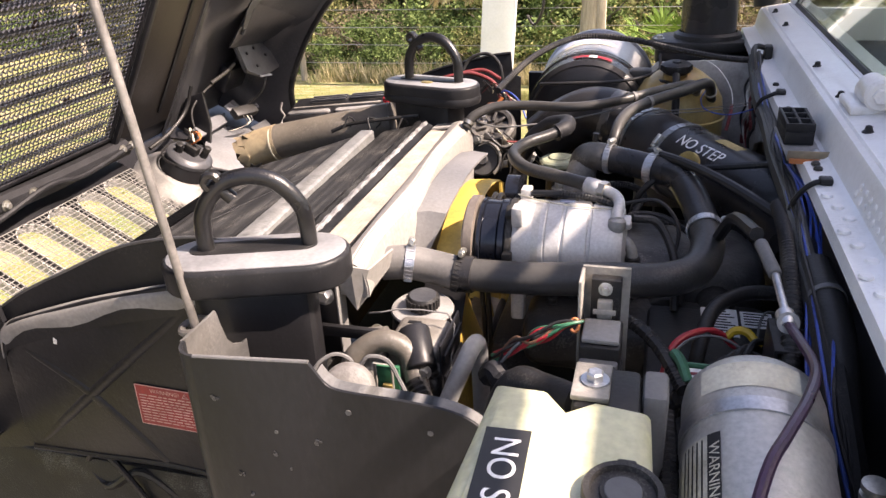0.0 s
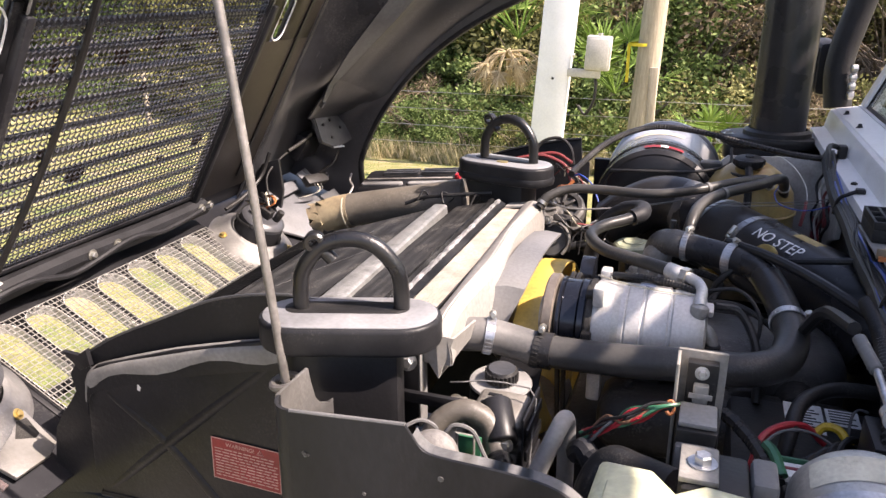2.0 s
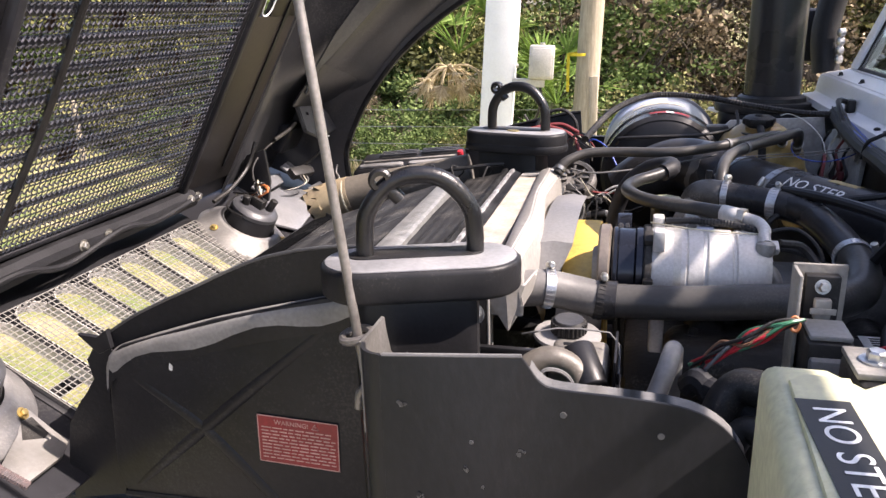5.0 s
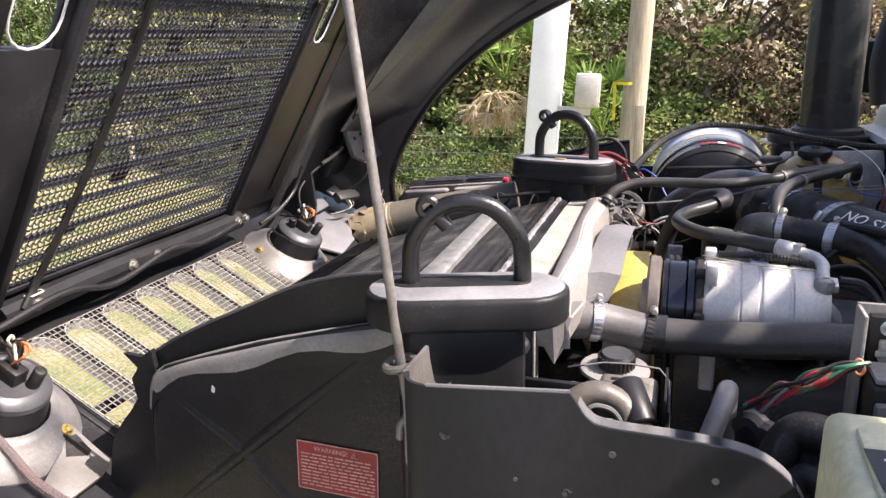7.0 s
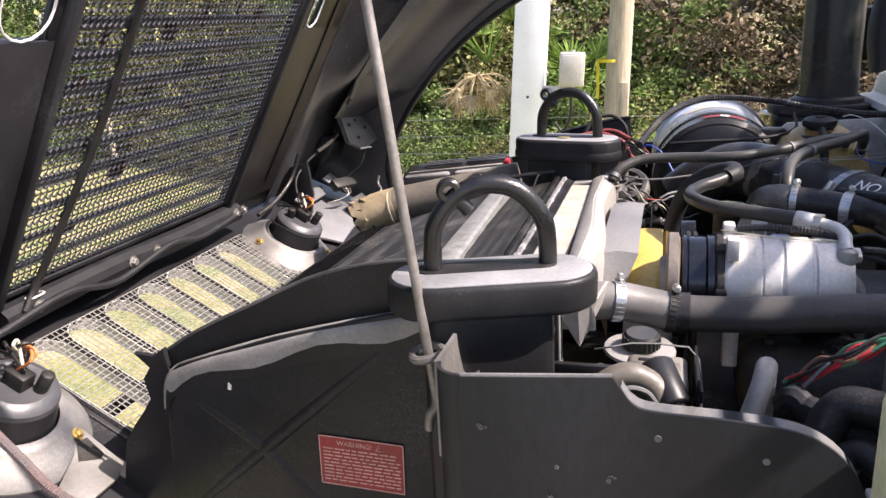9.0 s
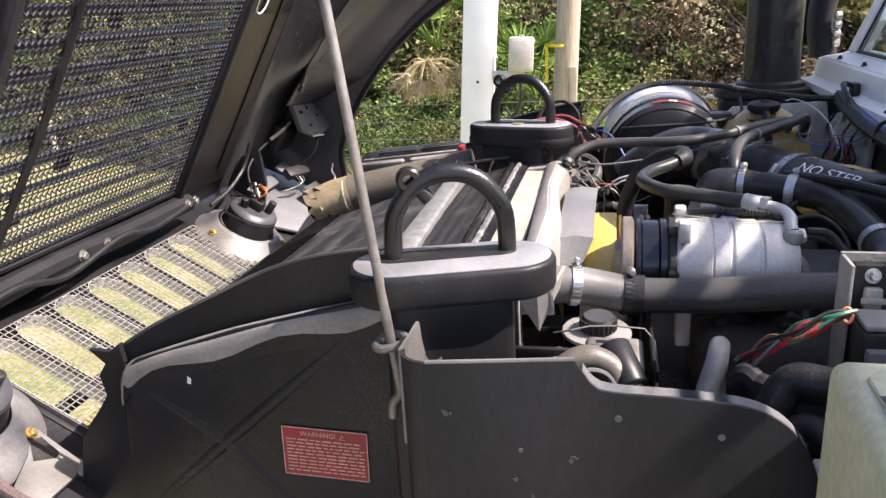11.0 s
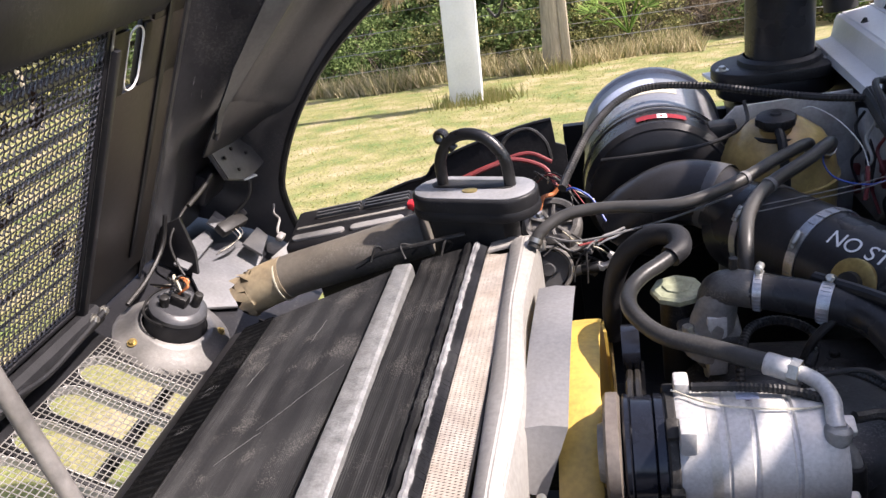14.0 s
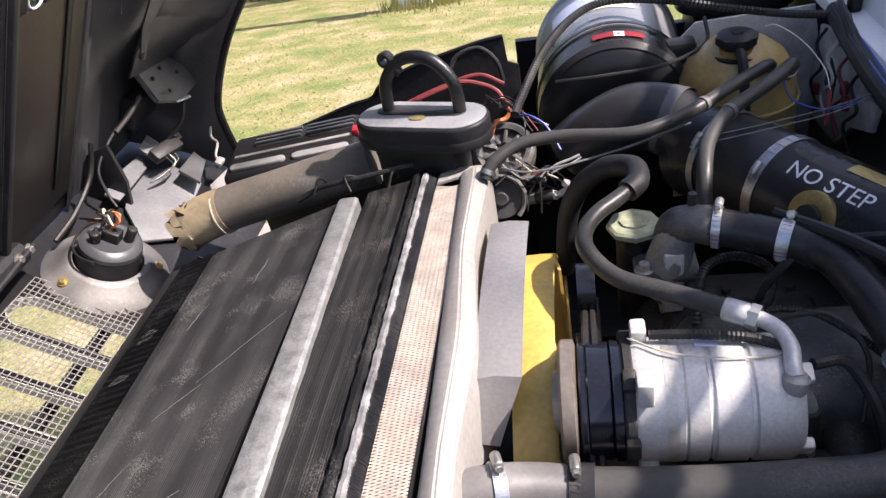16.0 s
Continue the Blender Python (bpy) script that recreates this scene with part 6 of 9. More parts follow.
# ---------- bent plate bracket in front of the pump ----------
def build_plate():
    t = thing("splash_plate", "dark grey bent metal splash plate with worn edges", "metal plate")
    curve = [(p[0], p[2]) for p in spline([(x, 0, z) for x, z in ((0.205, 1.138), (0.212, 1.128), (0.221, 1.116), (0.238, 1.110), (0.299, 1.108), (0.345, 1.103), (0.373, 1.089), (0.392, 1.064), (0.404, 1.03))], 4)]
    front = [(0.075, 1.128)] + curve + [(0.408, 0.62), (0.075, 0.62)]
    part("front_face", add_prism(BM(), front, -0.572, -0.568, "xz", 0.001), "bracket", t)
    # rounded corner, then a bare tab that rises to a prong and curls inward to a second hump
    tab = [(0.050, -0.545, 1.127), (0.050, -0.512, 1.1262), (0.0505, -0.4805, 1.1268), (0.051, -0.477, 1.108), (0.053, -0.472, 1.085), (0.056, -0.465, 1.075), (0.061, -0.456, 1.071), (0.066, -0.449, 1.078), (0.071, -0.442, 1.0865), (0.077, -0.435, 1.085), (0.084, -0.428, 1.077), (0.090, -0.423, 1.060)]
    for name, z0, z1, mname in (("side_flange", 0.62, 1.030, "bracket"), ("pronged_tab", 1.030, None, "lamp_bowl")):
        bm = BM()
        rows = []
        for x, y, z in tab:
            rows.append([bm.verts.new((x, y, z0)), bm.verts.new((x, y, (z1 or z) * 0.5 + z0 * 0.5)), bm.verts.new((x, y, z1 or z))])
        for p, q in zip(rows, rows[1:]):
            for k in range(2):
                bm.faces.new((p[k], p[k + 1], q[k + 1], q[k]))
        bmesh.ops.recalc_face_normals(bm, faces=bm.faces)
        bmesh.ops.solidify(bm, geom=list(bm.faces), thickness=0.0035)
        part(name, bm, mname, t, "worn bare-metal pronged tab" if z1 is None else "", smooth=50)
    bm = BM()
    rows = []
    for k in range(9):
        a = math.pi / 2 * k / 8
        x, y = 0.075 - 0.025 * math.sin(a), -0.545 - 0.025 * math.cos(a)
        rows.append(((x, y), (x + 0.0035 * math.sin(a), y + 0.0035 * math.cos(a))))
    for (o0, i0), (o1, i1) in zip(rows, rows[1:]):
        q = [bm.verts.new((*p, z)) for p in (o0, o1, i1, i0) for z in (0.62, 1.128)]
        for f in ((0, 1, 3, 2), (4, 5, 7, 6), (1, 3, 5, 7), (0, 2, 4, 6)):
            bm.faces.new([q[i] for i in f])
    bmesh.ops.remove_doubles(bm, verts=bm.verts, dist=1e-5)
    part("corner_bend", bm, "bracket", t)
    lip = [(x, z - 0.0004) for x, z in curve[4:-4]]
    bm = BM()
    for (x0, z0), (x1, z1) in zip(lip, lip[1:]):
        q = [bm.verts.new(p) for p in ((x0, -0.571, z0), (x1, -0.571, z1), (x1, -0.556, z1 + 0.001), (x0, -0.556, z0 + 0.001))]
        w = [bm.verts.new((v.co.x, v.co.y, v.co.z - 0.002)) for v in q]
        bm.faces.new(q)
        bm.faces.new(w[::-1])
        for i in range(4):
            bm.faces.new((q[i], w[i], w[(i + 1) % 4], q[(i + 1) % 4]))
    bmesh.ops.remove_doubles(bm, verts=bm.verts, dist=1e-5)
    part("turned_lip", bm, "rubber_grey", t, "turned bare-grey lip")
    part("top_edge_wear", add_cyl(BM(), (0.078, -0.570, 1.1284), (0.205, -0.570, 1.1382), 0.0022, seg=8), "rubber_grey", t)
    for x, z, r in ((0.242, 1.087, 0.003), (0.324, 1.076, 0.003), (0.160, 1.05, 0.002)):
        bm = add_lathe(BM(), (x, -0.5725, z), (0, -1, 0), [(0, r), (0.001, r), (0.001, r * 0.5)], 12)
        part("hole_edge", bm, "rubber_grey", t)
    rnd = random.Random(14)
    for x, z, r in ((0.095, 1.082, 0.0050), (0.155, 1.020, 0.0048), (0.110, 0.985, 0.0045), (0.206, 1.045, 0.0055), (0.118, 0.960, 0.0030), (0.170, 1.004, 0.0026)):
        for k in range(5):
            u, v = x + rnd.uniform(-0.6, 0.6) * r, z + rnd.uniform(-0.6, 0.6) * r
            rr = r * rnd.uniform(0.25, 0.6)
            poly = [(u + rr * rnd.uniform(0.6, 1.2) * math.cos(a), v + rr * rnd.uniform(0.6, 1.2) * math.sin(a)) for a in (0.2, 1.1, 2.2, 3.0, 4.1, 5.2)]
            part("worn_spot", add_prism(BM(), poly, -0.5729 - 0.0001 * k, -0.5715, "xz"), ("lid_grey", "rubber_grey", "lid_grey", "bracket", "lid_grey")[k], t)
    return t


build_plate()


# ---------- cooling stack: sloping cooler, radiator core, shroud, flap, fan ----------
def fin_sheet(x0, z0, x1, z1, y0, y1, n, mat, name, parent, label="", across=False, lift=0.0022):
    """A finned face on a slope: close ridges that run along y, or across it up the slope."""
    verts, faces = [], []
    jrnd = random.Random(n)
    nrm = Vector((-(z1 - z0), 0, x1 - x0)).normalized()
    a, b = Vector((x0, y0, z0)), Vector((x1, y0, z1))
    run = Vector((0, y1 - y0, 0))
    if across:
        step, along = run / n, b - a
    else:
        step, along = (b - a) / n, run
    cuts = 9
    rows = 0
    for i in range(n + 1):
        bend = [jrnd.uniform(-0.12, 0.12) for _ in range(cuts + 1)]
        for h, f in ((0.0, 0.0), (lift * (0.92 + 0.08 * jrnd.random()), 0.5)):
            rows += 1
            for k in range(cuts + 1):
                p = a + step * (i + f + (bend[k] if f else 0)) + along * (k / cuts) + nrm * h
                verts.append(tuple(p))
    w = cuts + 1
    for r in range(rows - 1):
        for k in range(cuts):
            q = r * w + k
            faces.append((q, q + 1, q + 1 + w, q + w))
    me = bpy.data.meshes.new(name)
    me.from_pydata(verts, [], faces)
    me.materials.append(M[mat])
    ob = new(name, me)
    ob.parent = parent
    if label:
        tagged(ob, label)
    return ob


def ragged_strip(pts, half, parent, mat, name, label, rnd):
    """An uneven raised seam along a line."""
    bm = BM()
    n = 70
    rows = []
    a, b = Vector(pts[0]), Vector(pts[1])
    d = (b - a).normalized()
    side = d.cross(Vector((0, 0, 1))).normalized()
    for i in range(n + 1):
        p = a.lerp(b, i / n)
        j = rnd.uniform(-1, 1) * 0.0018
        h = 0.004 + 0.003 * abs(math.sin(i * 0.9)) + rnd.uniform(0, 0.002)
        rows.append([bm.verts.new(p + side * (half + j)), bm.verts.new(p + side * half * 0.5 + Vector((0, 0, h))), bm.verts.new(p - side * half * 0.5 + Vector((0, 0, h * 0.8))), bm.verts.new(p - side * (half - j))])
    for p, q in zip(rows, rows[1:]):
        for k in range(3):
            bm.faces.new((p[k], p[k + 1], q[k + 1], q[k]))
    return part(name, bm, mat, parent, label)


def build_cooling_stack():
    rnd = random.Random(4)
    t = thing("radiator", "sloping black finned cooler and radiator stack with grey shroud", "radiator")
    # front oil cooler
    part("cooler_body", add_prism(BM(), [(-0.405, 0.955), (-0.385, 0.985), (-0.085, 1.083), (-0.06, 1.078), (-0.06, 1.0), (-0.30, 0.90)], -0.365, 0.315, "xz", 0.002), "core_black", t)
    fin_sheet(-0.322, 1.0075, -0.085, 1.0855, -0.365, 0.315, 78, "fin_x", "cooler_fin_face", t, "fine black cooler fins")
    tilt = Matrix.Translation((-0.349, 0, 0.9995)) @ pose(0, 0, 0, 0, -18, 0)
    part("front_strip", add_box(BM(), -0.034, 0.034, -0.365, 0.305, -0.006, 0.005, 0.002, tilt), "core_black", t, "scuffed black finned front strip")
    c, s_ = math.cos(radians(18)), math.sin(radians(18))
    fin_sheet(-0.349 - 0.032 * c, 1.0052 - 0.032 * s_, -0.349 + 0.032 * c, 1.0052 + 0.032 * s_, -0.362, 0.302, 280, "fin_y", "strip_fin_face", t, "fine bent fins across the strip", across=True, lift=0.0030)
    part("front_rail", add_box(BM(), -0.070, -0.036, -0.365, 0.315, -0.016, 0.0, 0.003, tilt), "black_metal", t)
    part("end_plate", add_prism(BM(), [(-0.352, 0.995), (-0.346, 1.016), (-0.318, 1.002), (-0.305, 0.985)], 0.300, 0.303, "xz"), "core_black", t, "bent black end plate")
    part("torn_corner", add_prism(BM(), [(-0.318, 1.000), (-0.300, 1.012), (-0.296, 1.000), (-0.305, 0.990)], 0.285, 0.287, "xz"), "core_bar", t, "torn pale metal corner")
    for y, l in ((0.115, 0.016), (0.025, 0.009), (-0.21, 0.012)):
        part("scuff_patch", add_prism(BM(), [(-0.016, y - l), (0.010, y - l * 0.7), (0.016, y + l * 0.4), (-0.004, y + l), (-0.012, y + l * 0.5)], 0.0056, 0.0074, "xy", 0, tilt), "core_bar", t, "bare metal scuff")
    rnd2 = random.Random(41)
    slope = Matrix.Translation((-0.2035, 0, 1.0465)) @ pose(0, 0, 0, 0, -18.2, 0)
    for x, y, ln, ang in ((0.06, 0.012, 0.14, 40), (-0.01, -0.06, 0.07, 36), (-0.07, 0.12, 0.05, 75), (0.02, 0.19, 0.06, 82), (-0.05, -0.17, 0.06, 60), (0.05, -0.22, 0.05, 30)):
        bm = BM()
        m = slope @ Matrix.Translation((x, y, 0.0022)) @ pose(0, 0, 0, 0, 0, ang)
        pts = [(-ln / 2 + ln * k / 6, rnd2.uniform(-0.0012, 0.0012)) for k in range(7)]
        up = [bm.verts.new(m @ Vector((u, v + 0.0011 * math.sin(math.pi * (k + 0.3) / 6.6), 0.0006))) for k, (u, v) in enumerate(pts)]
        dn = [bm.verts.new(m @ Vector((u, v - 0.0009 * math.sin(math.pi * (k + 0.3) / 6.6), 0.0004))) for k, (u, v) in enumerate(pts)]
        for k in range(6):
            bm.faces.new((dn[k], dn[k + 1], up[k + 1], up[k]))
        part("scratch", bm, "rubber_grey", t, "pale scratch across the fins")
    # weathered bar between cooler and core
    bm = add_prism(BM(), [(-0.086, 1.070), (-0.083, 1.097), (-0.078, 1.100), (-0.056, 1.101), (-0.052, 1.098), (-0.050, 1.070)], -0.365, 0.305, "xz", 0.0015)
    for v in bm.verts:
        near = (0.305 - v.co.y) / 0.475
        v.co.x += (0.012 + 0.008 * (v.co.x + 0.086) / 0.036) * near * 0.9
    part("divider_bar", bm, "core_bar", t, "weathered pale aluminium bar")
    # radiator core
    part("core_body", add_prism(BM(), [(-0.046, 0.90), (-0.046, 1.086), (0.035, 1.104), (0.060, 1.104), (0.060, 0.90)], -0.365, 0.340, "xz", 0.001), "core_black", t)
    fin_sheet(-0.043, 1.0875, 0.034, 1.1045, -0.365, 0.335, 28, "fin_x", "core_fin_face", t, "fine black radiator fins")
    ragged_strip([(0.051, -0.365, 1.106), (0.051, 0.335, 1.109)], 0.0052, t, "seam_mix", "core_seam", "uneven pale soldered seam", rnd)
    ragged_strip([(0.038, -0.365, 1.106), (0.038, 0.335, 1.110)], 0.006, t, "core_black", "core_seam", "ragged black edge", rnd)
    verts, faces = [], []
    for i in range(330):
        y = -0.365 + 0.695 * i / 329
        z = 1.1065 + 0.0025 * (y + 0.365) / 0.7
        j = rnd.uniform(-0.0006, 0.0006)
        n = len(verts)
        verts += [(0.0555 + j, y + 0.004, z + 0.0006), (0.0685 + j, y - 0.004, z - 0.0016), (0.0685 + j, y - 0.0030, z - 0.0006), (0.0555 + j, y + 0.0050, z + 0.0022)]
        faces.append((n, n + 1, n + 2, n + 3))
    me = bpy.data.meshes.new("fin_band")
    me.from_pydata(verts, [], faces)
    me.materials.append(M["lid_grey"])
    tagged(new("fin_band", me), "band of bent diagonal fins").parent = t
    part("fin_bed", add_box(BM(), 0.0555, 0.0690, -0.365, 0.33, 1.098, 1.1045), "core_black", t)
    # screen strip behind the core
    verts, faces = [], []
    for i in range(175):
        for lean, z in ((0.020, 1.1034), (-0.012, 1.1028)):
            y = -0.375 + 0.70 * i / 174
            if y + max(lean, 0) > 0.316 or y + min(lean, 0) < -0.366:
                continue
            n = len(verts)
            verts += [(0.066, y - 0.0009, z), (0.066, y + 0.0009, z + 0.0006), (0.112, y + lean + 0.0009, z + 0.0006), (0.112, y + lean - 0.0009, z)]
            faces.append((n, n + 1, n + 2, n + 3))
    me = bpy.data.meshes.new("screen_strip")
    me.from_pydata(verts, [], faces)
    me.materials.append(M["screen_wire"])
    tagged(new("screen_strip", me), "dusty tan woven screen strip", kind="stuff").parent = t
    part("edge_gap", add_box(BM(), 0.1125, 0.1155, -0.365, 0.318, 1.098, 1.1045), "rubber", t, "dark gap beside the screen")
    part("screen_backing", add_box(BM(), 0.060, 0.112, -0.365, 0.318, 1.090, 1.098), "screen_tan", t)
    # moulded shroud: a stepped ridge with faceted back
    ys = [-0.325, -0.25, -0.20, -0.06, -0.02, 0.12, 0.16, 0.30, 0.335]
    prof = []
    for i, y in enumerate(ys):
        step = 0.010 if i in (1, 2, 5, 6) else 0.0
        k = (0.33 - y) * 0.03
        low = 1.072 if y < -0.15 else 0.95
        prof.append([(0.104 + k, y, max(low, 1.03)), (0.104 + k, y, 1.106), (0.110 + k, y, 1.114), (0.128 - step * 0.6 + k, y, 1.119), (0.146 - step + k, y, 1.110), (0.151 - step + k, y, max(1.085, low)), (0.151 - step + k, y, low)])
    bm = BM()
    vs = [[bm.verts.new(p) for p in row] for row in prof]
    for p, q in zip(vs, vs[1:]):
        for k in range(6):
            bm.faces.new((p[k], p[k + 1], q[k + 1], q[k]))
    bm.faces.new(vs[0])
    bm.faces.new(vs[-1][::-1])
    bmesh.ops.recalc_face_normals(bm, faces=bm.faces)
    bmesh.ops.bevel(bm, geom=list(bm.edges), offset=0.0022, segments=2, affect="EDGES")
    part("shroud", bm, "shroud", t, "pale grey moulded fan shroud")
    bm = add_prism(BM(), [(0.070, 0.318), (0.072, 0.345), (0.10, 0.362), (0.135, 0.362), (0.135, 0.335), (0.098, 0.330)], 1.100, 1.106, "xy", 0.001)
    part("shroud_tab", bm, "shroud", t)
    # pointed near corner of the shroud: a bright facet and a folded side
    bm = BM()
    pts = [(0.118, -0.331, 1.112), (0.150, -0.330, 1.116), (0.172, -0.322, 1.110), (0.153, -0.3285, 1.053), (0.178, -0.245, 1.104), (0.172, -0.250, 1.078)]
    vs = [bm.verts.new(p) for p in pts]
    bm.faces.new((vs[0], vs[1], vs[3]))
    bm.faces.new((vs[1], vs[2], vs[3]))
    bm.faces.new((vs[2], vs[4], vs[5], vs[3]))
    bmesh.ops.recalc_face_normals(bm, faces=bm.faces)
    bmesh.ops.solidify(bm, geom=list(bm.faces), thickness=0.003)
    part("shroud_corner", bm, "shroud", t, "sunlit pointed shroud corner", smooth=15)
    # grey rubber flap, bowed round the fan, its near end folded under
    bm = BM()
    rows = []
    for i in range(25):
        y = -0.085 + 0.30 * i / 24
        z = 1.078 + 0.026 * math.sin(math.pi * (i + 6) / 36)
        rows.append([bm.verts.new((0.156, y, z)), bm.verts.new((0.18, y, z + 0.004)), bm.verts.new((0.208, y, z + 0.001))])
    for p, q in zip(rows, rows[1:]):
        for k in range(2):
            bm.faces.new((p[k], p[k + 1], q[k + 1], q[k]))
    q = rows[0]
    r = [bm.verts.new((0.158, -0.12, 1.03)), bm.verts.new((0.178, -0.115, 1.02))]
    bm.faces.new((q[0], q[1], r[1], r[0]))
    bm.faces.new((q[1], q[2], r[1]))
    bmesh.ops.recalc_face_normals(bm, faces=bm.faces)
    bmesh.ops.solidify(bm, geom=list(bm.faces), thickness=0.004)
    part("rubber_flap", bm, "shroud_rubber", t, "grey rubber shroud flap")
    return t


stack = build_cooling_stack()


def build_fan():
    t = thing("engine_fan", "yellow plastic cooling fan with dusty blades", "fan", at=pose(0.226, 0.06, 0.775))
    bm = BM()
    rows = []
    for k in range(49):
        a = 2 * math.pi * k / 48
        rows.append([bm.verts.new((x, r * math.sin(a), r * math.cos(a))) for x, r in ((-0.034, 0.3015), (-0.008, 0.3030), (0.010, 0.3030), (0.0145, 0.3015))])
    for p, q in zip(rows, rows[1:]):
        for k in range(3):
            bm.faces.new((p[k], p[k + 1], q[k + 1], q[k]))
    bmesh.ops.remove_doubles(bm, verts=bm.verts, dist=1e-5)
    bmesh.ops.recalc_face_normals(bm, faces=bm.faces)
    bmesh.ops.solidify(bm, geom=list(bm.faces), thickness=0.003)
    part("tip_ring", bm, "fan", t, "dusty yellow ring round the blade tips")
    part("hub", add_lathe(BM(), (-0.02, 0, 0), (1, 0, 0), [(0, 0.03), (0, 0.085), (0.05, 0.085), (0.06, 0.06)], 32), "alu_dirty", t)
    for k in range(9):
        a = 2 * math.pi * k / 9 + 0.12
        bm = BM()
        rows = []
        for i in range(8):
            r = 0.08 + 0.219 * i / 7
            w = 0.92 * (1 - 0.02 * i)
            tw = 0.030 - 0.001 * i
            sweep = 0.10 * (i / 7) ** 2
            lo, hi = a - w / 2 + sweep, a + w / 2 + sweep
            rows.append([bm.verts.new((tw * u + 0.006 * (1 - u * u), r * math.cos(lo + (hi - lo) * (u + 1) / 2), r * math.sin(lo + (hi - lo) * (u + 1) / 2))) for u in (-1, -0.5, 0, 0.5, 1)])
        for p, q in zip(rows, rows[1:]):
            for j in range(4):
                bm.faces.new((p[j], p[j + 1], q[j + 1], q[j]))
        bmesh.ops.recalc_face_normals(bm, faces=bm.faces)
        bmesh.ops.solidify(bm, geom=list(bm.faces), thickness=0.004)
        part("blade", bm, "fan", t)
    # lower half of the shroud hides the near side of the fan
    bm = BM()
    rows = []
    for k in range(15):
        a = radians(40 + 8 * k)
        rows.append([bm.verts.new((x, -0.322 * math.sin(a), 0.322 * math.cos(a))) for x in (-0.034, 0.030)])
    for p, q in zip(rows, rows[1:]):
        bm.faces.new((p[0], p[1], q[1], q[0]))
    bmesh.ops.recalc_face_normals(bm, faces=bm.faces)
    bmesh.ops.solidify(bm, geom=list(bm.faces), thickness=0.003)
    part("guard", bm, "black_metal", t, "black lower fan guard")
    return t


build_fan()


def build_duct():
    """Big foil-brown duct along the far side of the stack."""
    t = thing("air_duct", "dusty brown-grey rubber air duct with a torn sleeve end", "air duct")
    bm = add_tube(BM(), [(-0.345, 0.423, 1.027), (-0.30, 0.429, 1.036), (-0.20, 0.437, 1.055), (-0.06, 0.452, 1.082)], 0.040, 20, 6)
    part("tube", bm, "heat_sleeve", t)
    bm = add_tube(BM(), [(-0.425, 0.410, 1.000), (-0.40, 0.415, 1.010), (-0.37, 0.420, 1.020), (-0.335, 0.4245, 1.029)], 0.0412, 20, 6)
    rag = random.Random(3)
    for v in bm.verts:
        if v.co.x < -0.40:
            v.co.x += rag.uniform(-0.012, 0.02)
    part("torn_sleeve", bm, "sleeve_tan", t, "torn tan sleeve end")
    bm = add_lathe(BM(), (-0.355, 0.421, 1.023), (0.95, 0.07, 0.2), [(0.012, 0.0405), (0.012, 0.0418), (0.015, 0.0418), (0.015, 0.0405)], 24, cap=False)
    part("sleeve_seam", bm, "label_cream", t, "pale cracked sleeve seam")
    bm = add_prism(BM(), [(-0.352, 0.972), (-0.338, 0.972), (-0.330, 0.955), (-0.334, 0.945), (-0.348, 0.948)], 0.374, 0.376, "xz")
    part("hanging_tab", bm, "brass", t, "torn yellowish hanging tab")
    return t


build_duct()


def build_far_lamp():
    """The lamp unit lying in the far wing, beyond the duct."""
    t = thing("vent_box", "black slotted vent box with pale translucent strips", "vent box", at=pose(-0.212, 0.525, 1.088, 9, -5, 3))
    part("case", add_box(BM(), -0.135, 0.115, -0.065, 0.062, -0.07, 0.008, 0.012, seg=3), "black_metal", t)
    for k in range(2):
        for i in range(3):
            y = 0.020 + 0.011 * i
            part("slat", add_box(BM(), -0.085 + 0.10 * k, 0.005 + 0.10 * k, y - 0.0025, y + 0.0025, 0.008, 0.015, 0.001), "lid_grey", t)
        part("grille_rim", add_prism(BM(), stadium(-0.04 + 0.10 * k, 0.031, 0.104, 0.040, 6), 0.0065, 0.0095, "xy", 0.001), "rubber", t)
        part("strip_lens", add_prism(BM(), stadium(-0.068 + 0.118 * k, -0.042, 0.106, 0.018, 6), 0.006, 0.014, "xy", 0.003), "sill_lit_worn", t, "pale translucent strip")
    part("lens_line", add_box(BM(), -0.12, 0.105, -0.012, -0.005, 0.007, 0.011, 0.001), "casting_beige", t, "pale upper strip")
    part("red_marker", add_box(BM(), 0.106, 0.118, -0.012, 0.006, 0.0, 0.018, 0.003), "wire_red", t)
    return t


build_far_lamp()


def build_far_flange():
    t = thing("far_fender_liner", "black pressed far wing liner with a bent rim", "fender liner")
    poly = [(0.156, 1.178), (0.10, 1.170), (-0.02, 1.140), (-0.09, 1.112), (-0.115, 1.085), (-0.16, 1.075), (-0.24, 1.050), (-0.36, 1.010), (-0.42, 0.97), (-0.42, 0.62), (0.18, 0.62), (0.18, 1.12), (0.16, 1.128)]
    part("panel", add_prism(BM(), poly, 0.722, 0.728, "xz", 0.001), "black_liner", t)
    part("rim", add_tube(BM(), [(x, 0.722, z) for x, z in poly[:9]], 0.004, 6, 3), "black_liner", t)
    return t


build_far_flange()

